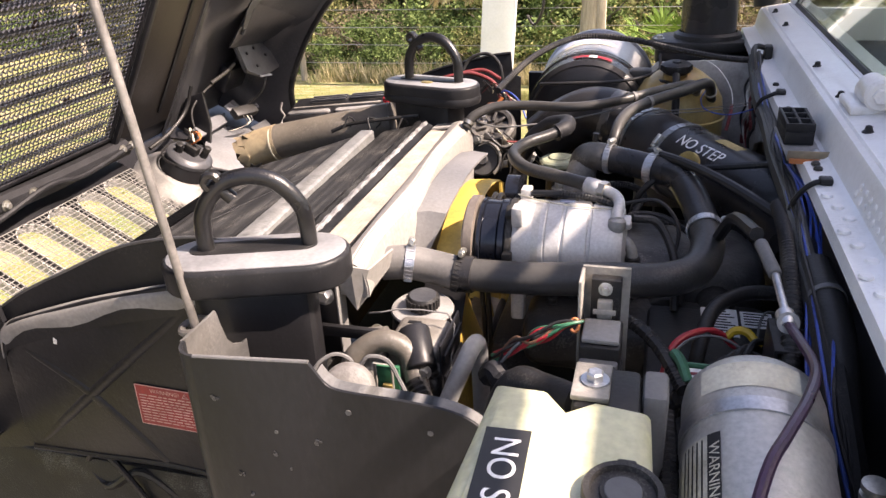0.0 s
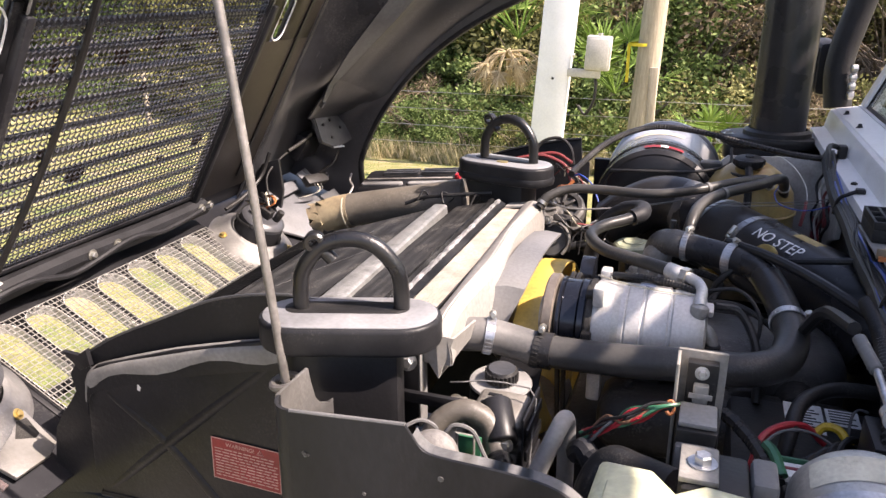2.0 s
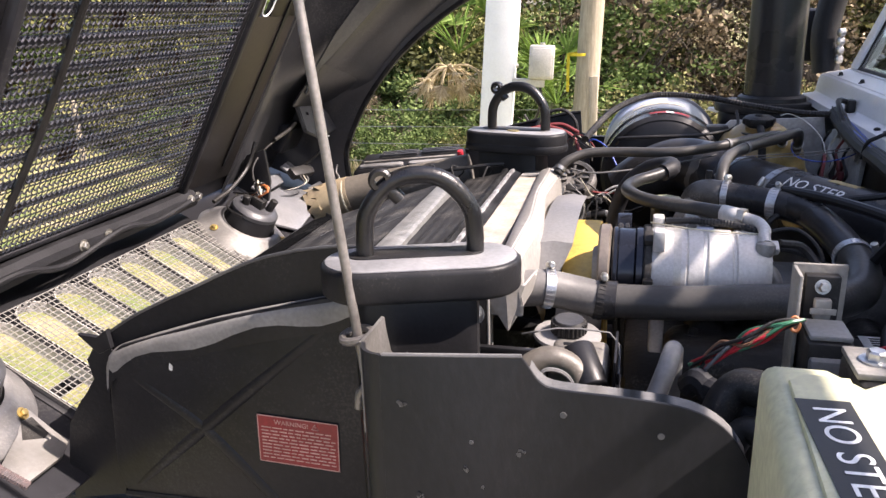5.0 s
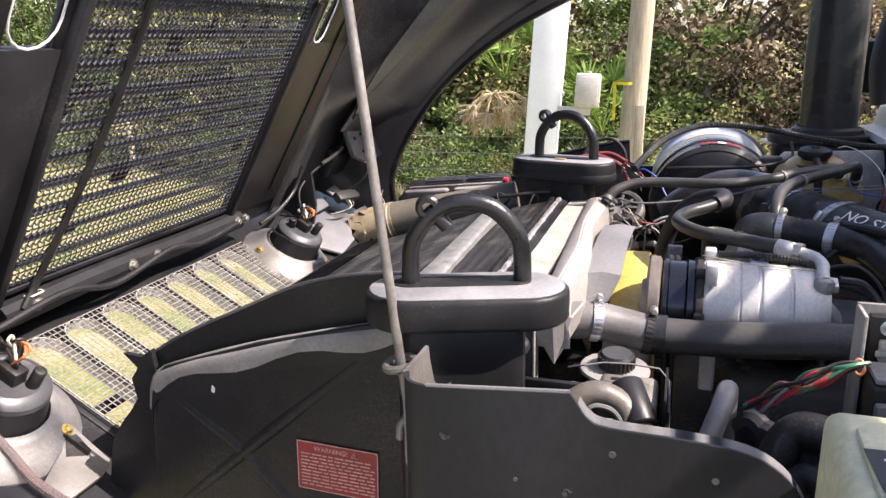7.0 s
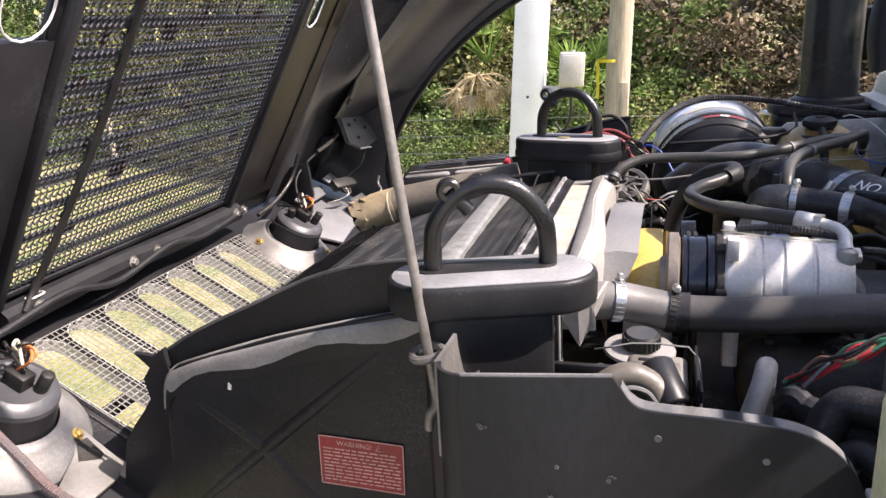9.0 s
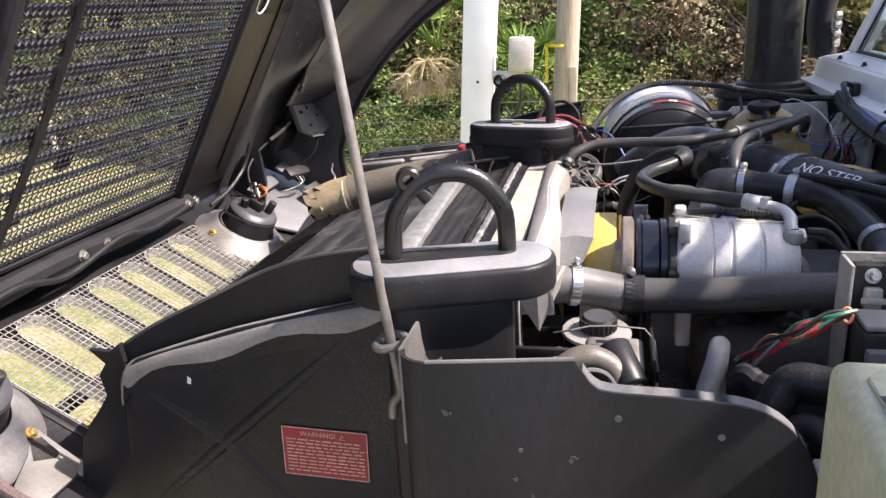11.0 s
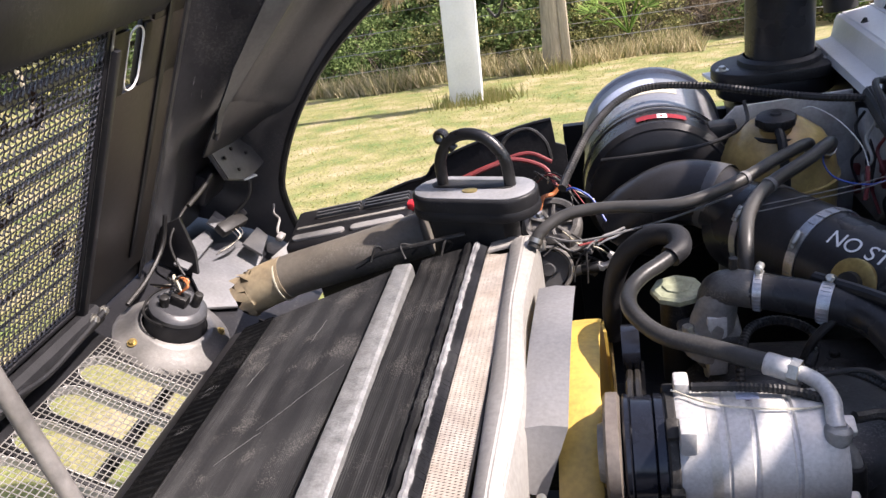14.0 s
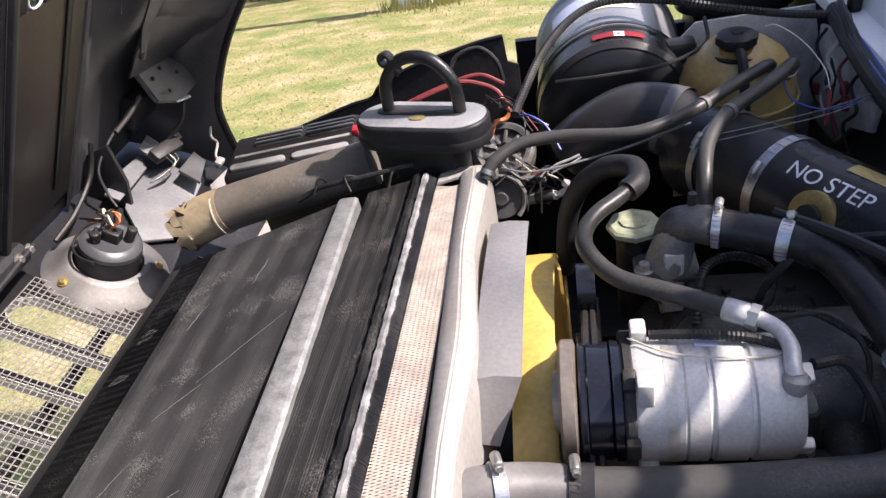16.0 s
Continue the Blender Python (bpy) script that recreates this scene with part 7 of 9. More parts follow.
# ---------- air-conditioning compressor ----------
def build_compressor():
    o = Vector((0.262, -0.088, 1.058))
    t = thing("compressor", "silver ribbed air-conditioning compressor with black clutch pulley", "compressor", at=Matrix.Translation(o))
    X = (1, 0, 0)
    bm = add_lathe(BM(), (0.056, 0, 0), X, [(0, 0.05), (0, 0.060), (0.006, 0.063), (0.046, 0.063), (0.048, 0.0615), (0.050, 0.063), (0.069, 0.063), (0.071, 0.0605), (0.074, 0.0605), (0.076, 0.063), (0.106, 0.063), (0.108, 0.060), (0.111, 0.060), (0.113, 0.063), (0.146, 0.062), (0.156, 0.056), (0.160, 0.03), (0.160, 0.0)], 56)
    part("housing", bm, "alu", t)
    bm = add_lathe(BM(), (0.004, 0, 0), X, [(0, 0.05), (0, 0.0605), (0.002, 0.0622), (0.006, 0.0622), (0.0075, 0.0590), (0.009, 0.0605), (0.030, 0.0605), (0.0315, 0.0585), (0.033, 0.0622), (0.041, 0.0622), (0.043, 0.0605), (0.044, 0.052), (0.054, 0.052)], 56)
    part("clutch_pulley", bm, "pulley_black", t)
    bm = add_lathe(BM(), (-0.016, 0, 0), X, [(0, 0.02), (0, 0.060), (0.003, 0.0645), (0.015, 0.0645), (0.018, 0.058), (0.018, 0.02)], 48)
    part("clutch_plate", bm, "clutch_tan", t, "tan-grey clutch plate")
    part("clutch_hub", add_lathe(BM(), (-0.024, 0, 0), X, [(0, 0.010), (0, 0.030), (0.008, 0.034)], 30), "alu_dirty", t)
    for y in (0.03, -0.045):
        part("mount_ear", add_box(BM(), 0.058, 0.074, y - 0.012, y + 0.012, 0.045, 0.074, 0.003), "alu", t)
    bm = add_lathe(BM(), (0.046, 0, 0), X, [(0, 0.045), (0, 0.0600), (0.003, 0.0635), (0.010, 0.0635), (0.012, 0.06)], 48, cap=False)
    for a in (0.5, 1.6, 3.0, 4.4, 5.5):
        add_box(bm, 0.046, 0.060, -0.011, 0.011, 0.055, 0.071, 0.003, pose(0, 0, 0, math.degrees(a), 0, 0))
    part("front_bracket", bm, "engine_dark", t, "dark ring bracket with lugs")
    part("lower_ear", add_box(BM(), 0.058, 0.078, -0.066, -0.046, -0.10, -0.03, 0.004), "alu", t)
    for k in range(4):
        a = 0.4 + 1.57 * k
        bm = add_box(BM(), 0.198, 0.222, -0.010, 0.010, 0.046, 0.058, 0.003, pose(0, 0, 0, math.degrees(a), 0, 0))
        part("bolt_boss", bm, "alu", t)
    bm = add_tube(BM(), [(0.076, 0.020, 0.069), (0.12, 0.015, 0.072), (0.17, 0.010, 0.069), (0.205, 0.0, 0.062)], 0.0055, 8, ribs=0.004)
    part("clutch_conduit", bm, "rubber", t, "black corrugated conduit")
    part("clutch_wire", add_tube(BM(), [(0.055, 0.02, 0.066), (0.09, -0.005, 0.068), (0.13, -0.012, 0.066), (0.18, -0.012, 0.064), (0.21, 0.0, 0.062)], 0.0012, 5), "label_cream", t)
    part("part_sticker", add_lathe(BM(), (0.086, 0, 0), X, [(0, 0.0634), (0.010, 0.0634)], 56, cap=False), "canister", t, "faint printed band")
    part("blue_paint_dab", add_box(BM(), 0.118, 0.140, 0.006, 0.016, 0.0615, 0.0640, 0.001), "label_blue", t)
    return t


build_compressor()


def build_ac_line():
    t = thing("ac_line", "black rubber refrigerant hose with crimped aluminium fitting", "hose")
    part("hose", add_tube(BM(), [(0.418, -0.043, 1.135), (0.360, -0.008, 1.135), (0.313, 0.020, 1.135), (0.284, 0.072, 1.135), (0.282, 0.115, 1.135), (0.298, 0.148, 1.138), (0.322, 0.172, 1.141), (0.340, 0.188, 1.145)], 0.0104, 14, 8), "hose_dusty", t)
    part("sleeve", add_tube(BM(), [(0.338, 0.186, 1.144), (0.352, 0.202, 1.148), (0.352, 0.236, 1.148), (0.335, 0.258, 1.142), (0.312, 0.270, 1.132), (0.279, 0.279, 1.10), (0.258, 0.288, 1.04), (0.25, 0.29, 0.95)], 0.0150, 14, 8), "mirror_black", t, "black foam sleeve over the hose")
    part("crimp_sleeve", add_cyl(BM(), (0.414, -0.041, 1.135), (0.437, -0.053, 1.133), 0.0122, seg=20, bevel=0.002), "alu", t)
    bm = add_lathe(BM(), (0.438, -0.0535, 1.133), (0.85, -0.5, -0.05), [(-0.002, 0.0135), (0.008, 0.0135)], 6)
    part("hex_nut", bm, "zinc", t)
    part("pipe", add_tube(BM(), [(0.438, -0.053, 1.133), (0.450, -0.061, 1.132), (0.461, -0.074, 1.130), (0.466, -0.095, 1.126), (0.464, -0.111, 1.120), (0.465, -0.120, 1.114)], 0.0082, 12), "alu", t)
    bm = add_lathe(BM(), (0.464, -0.124, 1.098), (0.1, 0.2, 1), [(0, 0.009), (0.006, 0.0125), (0.016, 0.0125), (0.020, 0.009)], 20)
    part("end_block", bm, "alu_dirty", t)
    part("suction_pipe", add_tube(BM(), [(0.455, -0.09, 1.075), (0.480, -0.095, 1.068), (0.490, -0.10, 1.04), (0.492, -0.10, 0.97)], 0.008, 12), "alu_dirty", t)
    part("suction_valve", add_cyl(BM(), (0.488, -0.10, 1.05), (0.492, -0.10, 1.00), 0.0115, seg=14, bevel=0.002), "rubber", t)
    return t


build_ac_line()


def build_radiator_hose():
    t = thing("radiator_hose", "thick black upper radiator hose with steel clamps", "hose")
    part("radiator_neck", add_tube(BM(), [(0.150, -0.215, 1.066), (0.184, -0.207, 1.066), (0.218, -0.199, 1.058), (0.252, -0.196, 1.050)], 0.0245, 20), "neck_grey", t, "weathered grey elbow hose")
    # one hose: paler colour where sun bands fall, darker for the shaded rear
    part("hose", add_tube(BM(), [(0.243, -0.196, 1.052), (0.29, -0.197, 1.050), (0.37, -0.200, 1.054), (0.46, -0.202, 1.063), (0.53, -0.195, 1.065), (0.572, -0.165, 1.068), (0.588, -0.115, 1.078), (0.585, -0.070, 1.087)], 0.0228, 24, 8), "hose_rad", t)
    part("shaded_rear_hose", add_tube(BM(), [(0.586, -0.075, 1.086), (0.584, -0.06, 1.089), (0.568, 0.012, 1.104), (0.545, 0.072, 1.113), (0.490, 0.105, 1.118), (0.430, 0.128, 1.122)], 0.0226, 24, 8), "hose_black", t)
    clamp_ring(t, "hose_clamp", (0.186, -0.2065, 1.0655), (1, 0.26, -0.16), 0.0250, 0.013, screw_dir=(0, 0.3, 1))
    clamp_ring(t, "hose_clamp", (0.254, -0.196, 1.050), (1, 0.05, -0.18), 0.0250, 0.012, "rubber", screw_dir=(0.2, 0.2, 1))
    part("rubber_sleeve", add_tube(BM(), [(0.250, -0.196, 1.0505), (0.262, -0.1962, 1.0498), (0.276, -0.1966, 1.0496)], 0.0262, 20), "hose_black", t, "thick black rubber sleeve")
    clamp_ring(t, "hose_clamp", (0.585, -0.070, 1.087), (-0.1, 1, 0.2), 0.0234, 0.012, screw_dir=(1, 0.1, 0.4))
    clamp_ring(t, "hose_clamp", (0.507, 0.0965, 1.1165), (1, -0.48, -0.04), 0.0236, 0.014, screw_dir=(0.1, 0.6, 1))
    clamp_ring(t, "hose_clamp", (0.437, 0.126, 1.121), (1, -0.3, 0), 0.0234, 0.010, screw_dir=(0, 0.2, 1))
    return t


build_radiator_hose()


def build_thermostat():
    t = thing("thermostat_housing", "dirty grey cast thermostat housing elbow with bolts", "thermostat housing")
    part("elbow", add_tube(BM(), [(0.432, 0.128, 1.121), (0.408, 0.137, 1.121), (0.392, 0.148, 1.108), (0.388, 0.153, 1.07), (0.386, 0.153, 1.0)], 0.0235, 20), "cast_dark", t)
    part("flange", add_box(BM(), 0.34, 0.42, 0.115, 0.185, 1.045, 1.062, 0.008), "cast_dark", t)
    for x, y in ((0.352, 0.128), (0.405, 0.172)):
        part("bolt", hex_bolt(BM(), (x, y, 1.062), (0, 0, 1), 0.008, 0.010), "zinc", t)
    part("support_strut", add_box(BM(), 0.372, 0.398, 0.135, 0.160, 0.95, 1.045, 0.004), "alu", t, "bright cast strut")
    part("sensor", add_cyl(BM(), (0.41, 0.145, 1.14), (0.411, 0.146, 1.158), 0.0055, seg=10), "rubber", t)
    return t


build_thermostat()


def build_crossover():
    """The wide intake duct that carries the NO STEP lettering."""
    t = thing("intake_duct", "wide black intake duct lettered NO STEP in white", "intake duct")
    a, b = Vector((0.495, 0.402, 1.064)), Vector((0.712, 0.075, 1.054))
    d = (b - a).normalized()
    r = 0.070
    part("tube", add_tube(BM(), [a - d * 0.06 + Vector((0, 0, -0.02)), a, a.lerp(b, 0.5), b, b + d * 0.06 + Vector((0, 0, -0.03))], r, 32, 8), "hose_black", t)
    clamp_ring(t, "band_clamp", a + d * 0.115, d, r + 0.0008, 0.016, screw_dir=(-0.5, -0.5, 0.6))
    clamp_ring(t, "band_clamp", a + d * 0.005, d, r + 0.0008, 0.012, screw_dir=(-0.5, -0.5, 0.6))
    # lettering wrapped on the tube
    bm = text_mesh("NO STEP", 0.0310, 0.0002)
    up = Vector((0, 0, 1))
    side = d.cross(up).normalized()
    mid = a + d * 0.213
    for v in bm.verts:
        ang = v.co.y / r - radians(31)
        n = (up * math.cos(ang) - side * math.sin(ang))
        v.co = mid + d * v.co.x + n * (r + 0.0012 + v.co.z)
    for x0, x1, a0 in ((0.0, 0.060, -6),):
        strip = BM()
        rows = []
        for k in range(5):
            ang = radians(a0 + 4.5 * k)
            n = up * math.cos(ang) - side * math.sin(ang)
            rows.append([strip.verts.new(mid + d * xx + n * (r + lift)) for xx in (x0, x1) for lift in (0.0012,)])
        for p, q in zip(rows, rows[1:]):
            strip.faces.new((p[0], p[1], q[1], q[0]))
        part("olive_strip", strip, "brass", t, "olive-yellow worn strip")
    part("lettering", bm, "label_white", t, "white NO STEP lettering", smooth=0)
    n = (up * math.cos(radians(-68)) - side * math.sin(radians(-68)))
    bm = add_lathe(BM(), a + d * 0.215 + n * (r - 0.006), n, [(0, 0.034), (0.006, 0.034), (0.008, 0.030), (0.008, 0.012), (0.012, 0.010), (0.014, 0.0)], 28)
    disc = part("cap_disc", bm, "brass", t, "round yellow cap disc")
    part("cap_centre", add_lathe(BM(), a + d * 0.215 + n * (r + 0.0015), n, [(0, 0.017), (0.008, 0.016), (0.010, 0.010), (0.010, 0.0)], 20), "rubber", disc)
    return t


build_crossover()


def build_hump():
    t = thing("intake_elbow", "big smooth black rubber intake elbow", "hose")
    part("elbow", add_tube(BM(), [(0.27, 0.50, 1.035), (0.315, 0.495, 1.072), (0.37, 0.490, 1.098), (0.425, 0.468, 1.098), (0.465, 0.43, 1.076), (0.490, 0.39, 1.062)], 0.055, 28, 8), "hose_black", t)
    # grey band stands in for a scuffed patch of sun on the elbow
    part("sun_patch_band", add_lathe(BM(), (0.418, 0.474, 1.098), (0.8, -0.55, -0.05), [(0, 0.0550), (0, 0.0562), (0.030, 0.0562), (0.030, 0.0550)], 28, cap=False), "lid_grey", t, "scuffed dark band painted for a sun patch")
    return t


build_hump()


def build_air_cleaner():
    t = thing("air_cleaner", "black and silver drum air cleaner with red and blue labels", "air cleaner", at=pose(0.350, 0.60, 1.050))
    Y = (0, 1, 0.02)
    bm = add_lathe(BM(), (0, 0.0, 0), Y, [(0, 0.10), (0, 0.128), (0.010, 0.137), (0.062, 0.139), (0.064, 0.142), (0.072, 0.142), (0.074, 0.139)], 64)
    part("front_shell", bm, "hose_black", t)
    bm = add_lathe(BM(), (0, 0.074, 0.0015), Y, [(0, 0.139), (0.228, 0.140), (0.236, 0.146), (0.250, 0.146), (0.258, 0.138), (0.268, 0.10), (0.268, 0.0)], 64)
    part("rear_shell", bm, "drum", t)
    def patch(name, mat, y0, y1, a0, a1, label):
        bm = BM()
        rows = []
        for k in range(13):
            a = radians(a0 + (a1 - a0) * k / 12)
            rows.append([bm.verts.new((0.1405 * math.sin(a), y, 0.1405 * math.cos(a) + 0.02 * y)) for y in (y0, y1)])
        for p, q in zip(rows, rows[1:]):
            bm.faces.new((p[0], p[1], q[1], q[0]))
        part(name, bm, mat, t, label)
    patch("label", "label_blue", 0.20, 0.26, -48, 4, "pale blue-grey sticker")
    patch("label", "label_cream", 0.165, 0.195, -30, 20, "greyed paper sticker")
    patch("label", "label_red", 0.018, 0.040, -14, 22, "narrow red sticker")
    patch("label", "label_white", 0.0185, 0.0395, 1, 8, "white band across the red sticker")
    patch("label", "label_red", 0.024, 0.034, 3, 5, "red mark on the white band")
    part("front_cover", add_lathe(BM(), (0, -0.012, 0), Y, [(0, 0.0), (0, 0.09), (0.006, 0.118), (0.016, 0.128)], 56), "black_metal", t)
    part("bracket_strap", add_lathe(BM(), (0, 0.085, 0.002), Y, [(0, 0.1395), (0, 0.1404), (0.010, 0.1404), (0.010, 0.1395)], 64, cap=False), "hose_black", t)
    part("service_port", add_box(BM(), 0.09, 0.14, 0.03, 0.07, 0.06, 0.11, 0.008), "rubber", t)
    return t


build_air_cleaner()


def build_snorkel():
    t = thing("intake_snorkel", "tall black round intake snorkel on a dark flange", "snorkel", at=pose(0.615, 0.93, 1.17))
    part("tube", add_lathe(BM(), (0, 0, 0.0), (0, 0, 1), [(0, 0.066), (1.6, 0.066), (1.62, 0.06)], 40), "hose_black", t)
    part("flange", add_prism(BM(), stadium(-0.01, -0.005, 0.25, 0.17, 12), -0.012, 0.012, "xy", 0.004), "rubber", t)
    part("lower_cap", add_prism(BM(), stadium(-0.01, -0.005, 0.23, 0.155, 12), -0.05, -0.012, "xy", 0.006), "black_metal", t)
    part("collar", add_lathe(BM(), (0, 0, 0.010), (0, 0, 1), [(0, 0.068), (0, 0.082), (0.012, 0.080), (0.018, 0.070)], 40, cap=False), "rubber", t)
    for x in (-0.115, 0.09):
        part("bolt", hex_bolt(BM(), (x, -0.03, 0.012), (0, 0, 1), 0.008, 0.008), "zinc", t)
    part("base_box", add_box(BM(), -0.10, 0.09, -0.08, 0.08, -0.75, -0.05, 0.02), "black_metal", t)
    return t


build_snorkel()
solid("corner_bracket", add_prism(BM(), [(0.470, 0.985), (0.590, 1.0), (0.570, 0.955), (0.508, 0.905), (0.482, 0.93)], 1.150, 1.158, "xy", 0.002), "white_paint", "white-painted corner bracket beside the snorkel flange", "bracket")


def build_coolant_tank():
    t = thing("coolant_tank", "yellowed rounded coolant tank with black pressure cap", "coolant tank", at=pose(0.548, 0.60, 1.012))
    bm = add_lathe(BM(), (0, 0, -0.10), (0, 0, 1), [(0, 0.05), (0.02, 0.085), (0.07, 0.098), (0.16, 0.099), (0.20, 0.092), (0.232, 0.074), (0.252, 0.048), (0.262, 0.03)], 44)
    part("tank_body", bm, "tank_yellow", t)
    part("seam", add_lathe(BM(), (0, 0, 0.055), (0, 0, 1), [(0, 0.098), (0.002, 0.102), (0.006, 0.102), (0.008, 0.098)], 44, cap=False), "tank_yellow", t)
    part("upright_seam", add_tube(BM(), [(0.0, -0.099, -0.05), (0.0, -0.1, 0.06), (0.0, -0.092, 0.10), (0.0, -0.074, 0.133)], 0.003, 6), "tank_yellow", t)
    bm = add_lathe(BM(), (-0.008, -0.03, 0.152), (0, -0.1, 1), [(0, 0.022), (0.010, 0.024), (0.010, 0.030), (0.014, 0.031), (0.024, 0.030), (0.027, 0.024), (0.028, 0.010), (0.031, 0.008), (0.031, 0.0)], 18)
    cap = part("cap", bm, "rubber", t)
    ring = [((0.0330 if k % 4 < 2 else 0.0300) * math.cos(2 * math.pi * k / 32), (0.0330 if k % 4 < 2 else 0.0300) * math.sin(2 * math.pi * k / 32)) for k in range(32)]
    part("grip_rim", add_prism(BM(), ring, 0.010, 0.022, "xy", 0.001, Matrix.Translation((-0.008, -0.031, 0.153))), "rubber", cap)
    part("neck_flange", add_lathe(BM(), (-0.008, -0.029, 0.142), (0, -0.1, 1), [(0, 0.022), (0.001, 0.036), (0.004, 0.036), (0.006, 0.022)], 26), "rubber", t)
    part("filler_neck", add_lathe(BM(), (-0.008, -0.028, 0.125), (0, -0.1, 1), [(0, 0.030), (0.032, 0.026)], 24), "tank_yellow", t)
    part("overflow_tube", add_tube(BM(), [(-0.008, -0.058, 0.160), (-0.006, -0.080, 0.14), (-0.004, -0.100, 0.08), (-0.004, -0.106, 0.0)], 0.008, 10), "rubber", t)
    return t


build_coolant_tank()


# ---------- near corner: washer reservoir, canister, connectors ----------
def build_reservoir():
    t = thing("washer_reservoir", "cream translucent plastic reservoir with a black cap", "reservoir", at=pose(0.455, -0.690, 1.168))
    bm = BM()
    poly = [(-0.063, 0.092), (-0.016, 0.091), (0.001, 0.069), (0.020, 0.084), (0.066, 0.077), (0.076, -0.15), (0.0, -0.19), (-0.078, -0.18)]
    add_prism(bm, poly, -0.19, 0.0, "xy", 0.019, seg=5)
    part("body", bm, "tank", t)
    bm = add_prism(BM(), [(-0.052, 0.05), (-0.040, 0.062), (-0.010, 0.060), (-0.004, -0.16), (-0.058, -0.16)], -0.002, 0.004, "xy", 0.003)
    part("raised_panel", bm, "tank", t)
    o = basis((-0.034, -0.046, 0.0046), (0.04, -1, 0), (1, 0.04, 0))
    bm = add_box(BM(), -0.066, 0.066, -0.017, 0.017, 0, 0.0005, 0, o)
    part("sticker", bm, "label_black", t, "black sticker with white letters")
    bm = text_mesh("NO STEP", 0.0285, 0.0001)
    bmesh.ops.transform(bm, matrix=o @ Matrix.Translation((0, 0, 0.0008)), verts=bm.verts)
    part("lettering", bm, "label_white", t, "white NO STEP lettering", smooth=0)
    bm = add_lathe(BM(), (0.049, -0.030, -0.003), (0, -0.06, 1), [(0, 0.022), (0.004, 0.0265), (0.004, 0.0275), (0.0105, 0.0275), (0.0125, 0.0262), (0.0125, 0.0222), (0.0085, 0.0212), (0.0085, 0.0155), (0.0105, 0.0150), (0.0110, 0.0)], 40)
    cap = part("cap", bm, "rubber", t, "black ringed screw cap")
    part("cap_disc", add_lathe(BM(), (0.049, -0.0306, 0.0082), (0, -0.06, 1), [(0, 0.0125), (0.0006, 0.012), (0.0008, 0.0)], 28), "lid_grey", cap, "dusty grey cap centre")
    bm = add_box(BM(), 0.043, 0.057, -0.006, 0.0005, 0.001, 0.009, 0.002)
    part("cap_tab", bm, "rubber", t)
    return t


build_reservoir()


def build_canister():
    a = Vector((0.608, -0.508, 1.110))
    d = Vector((-0.012, -1.0, -0.20)).normalized()
    t = thing("canister", "brushed silver cylindrical canister with steel strap and warning label", "canister")
    r = 0.0600
    bm = add_lathe(BM(), a - d * 0.012, d, [(0, 0.0), (0.0, 0.034), (0.004, 0.049), (0.016, 0.058), (0.03, r), (0.32, r), (0.34, 0.055), (0.345, 0.0)], 56)
    part("shell", bm, "canister", t)
    for s in (0.052, 0.205):
        bm = add_lathe(BM(), a + d * s, d, [(0, r), (0, r + 0.0018), (0.014, r + 0.0018), (0.014, r)], 56, cap=False)
        part("strap", bm, "steel", t)
    up = Vector((0, 0, 1))
    up = (up - d * up.dot(d)).normalized()
    side = d.cross(up)
    def wrap(name, mat, s0, s1, a0, a1, off, label=""):
        bm = BM()
        rows = []
        for k in range(17):
            g = radians(a0 + (a1 - a0) * k / 16)
            n = up * math.cos(g) + side * math.sin(g)
            rows.append([bm.verts.new(a + d * s + n * (r + off)) for s in (s0, s1)])
        for p, q in zip(rows, rows[1:]):
            bm.faces.new((p[0], p[1], q[1], q[0]))
        return part(name, bm, mat, t, label)
    wrap("paper_label", "label_cream", 0.012, 0.040, -30, 50, 0.0006, "yellowed paper label")
    wrap("warning_panel", "label_cream", 0.085, 0.185, 44, 76, 0.0006, "cream label with small print")
    wrap("warning_strip", "label_black", 0.085, 0.165, 33, 44, 0.0010, "black strip with white heading")
    bm = text_mesh("WARNING", 0.0125, 0.0001)
    for v in bm.verts:
        g = radians(38.5) - v.co.y / r
        n = up * math.cos(g) + side * math.sin(g)
        v.co = a + d * (0.125 + v.co.x) + n * (r + 0.0014 + v.co.z)
    part("heading", bm, "label_cream", t, smooth=0)
    for k in range(5):
        wrap("text_line_bar", "label_black", 0.088, 0.165 + 0.012 * (k % 2), 48 + 5 * k, 49.5 + 5 * k, 0.0011)
    bm = BM()
    for k in range(4):
        wob = a + d * 0.10 - side * (r + 0.022) + Vector((0, 0, 0.010 * k - 0.01))
        add_lathe(bm, wob, (0, 0, 1), [(0, 0.006), (0.001, 0.011), (0.006, 0.011), (0.007, 0.006)], 16)
    part("spring", bm, "zinc", t)
    return t


build_canister()


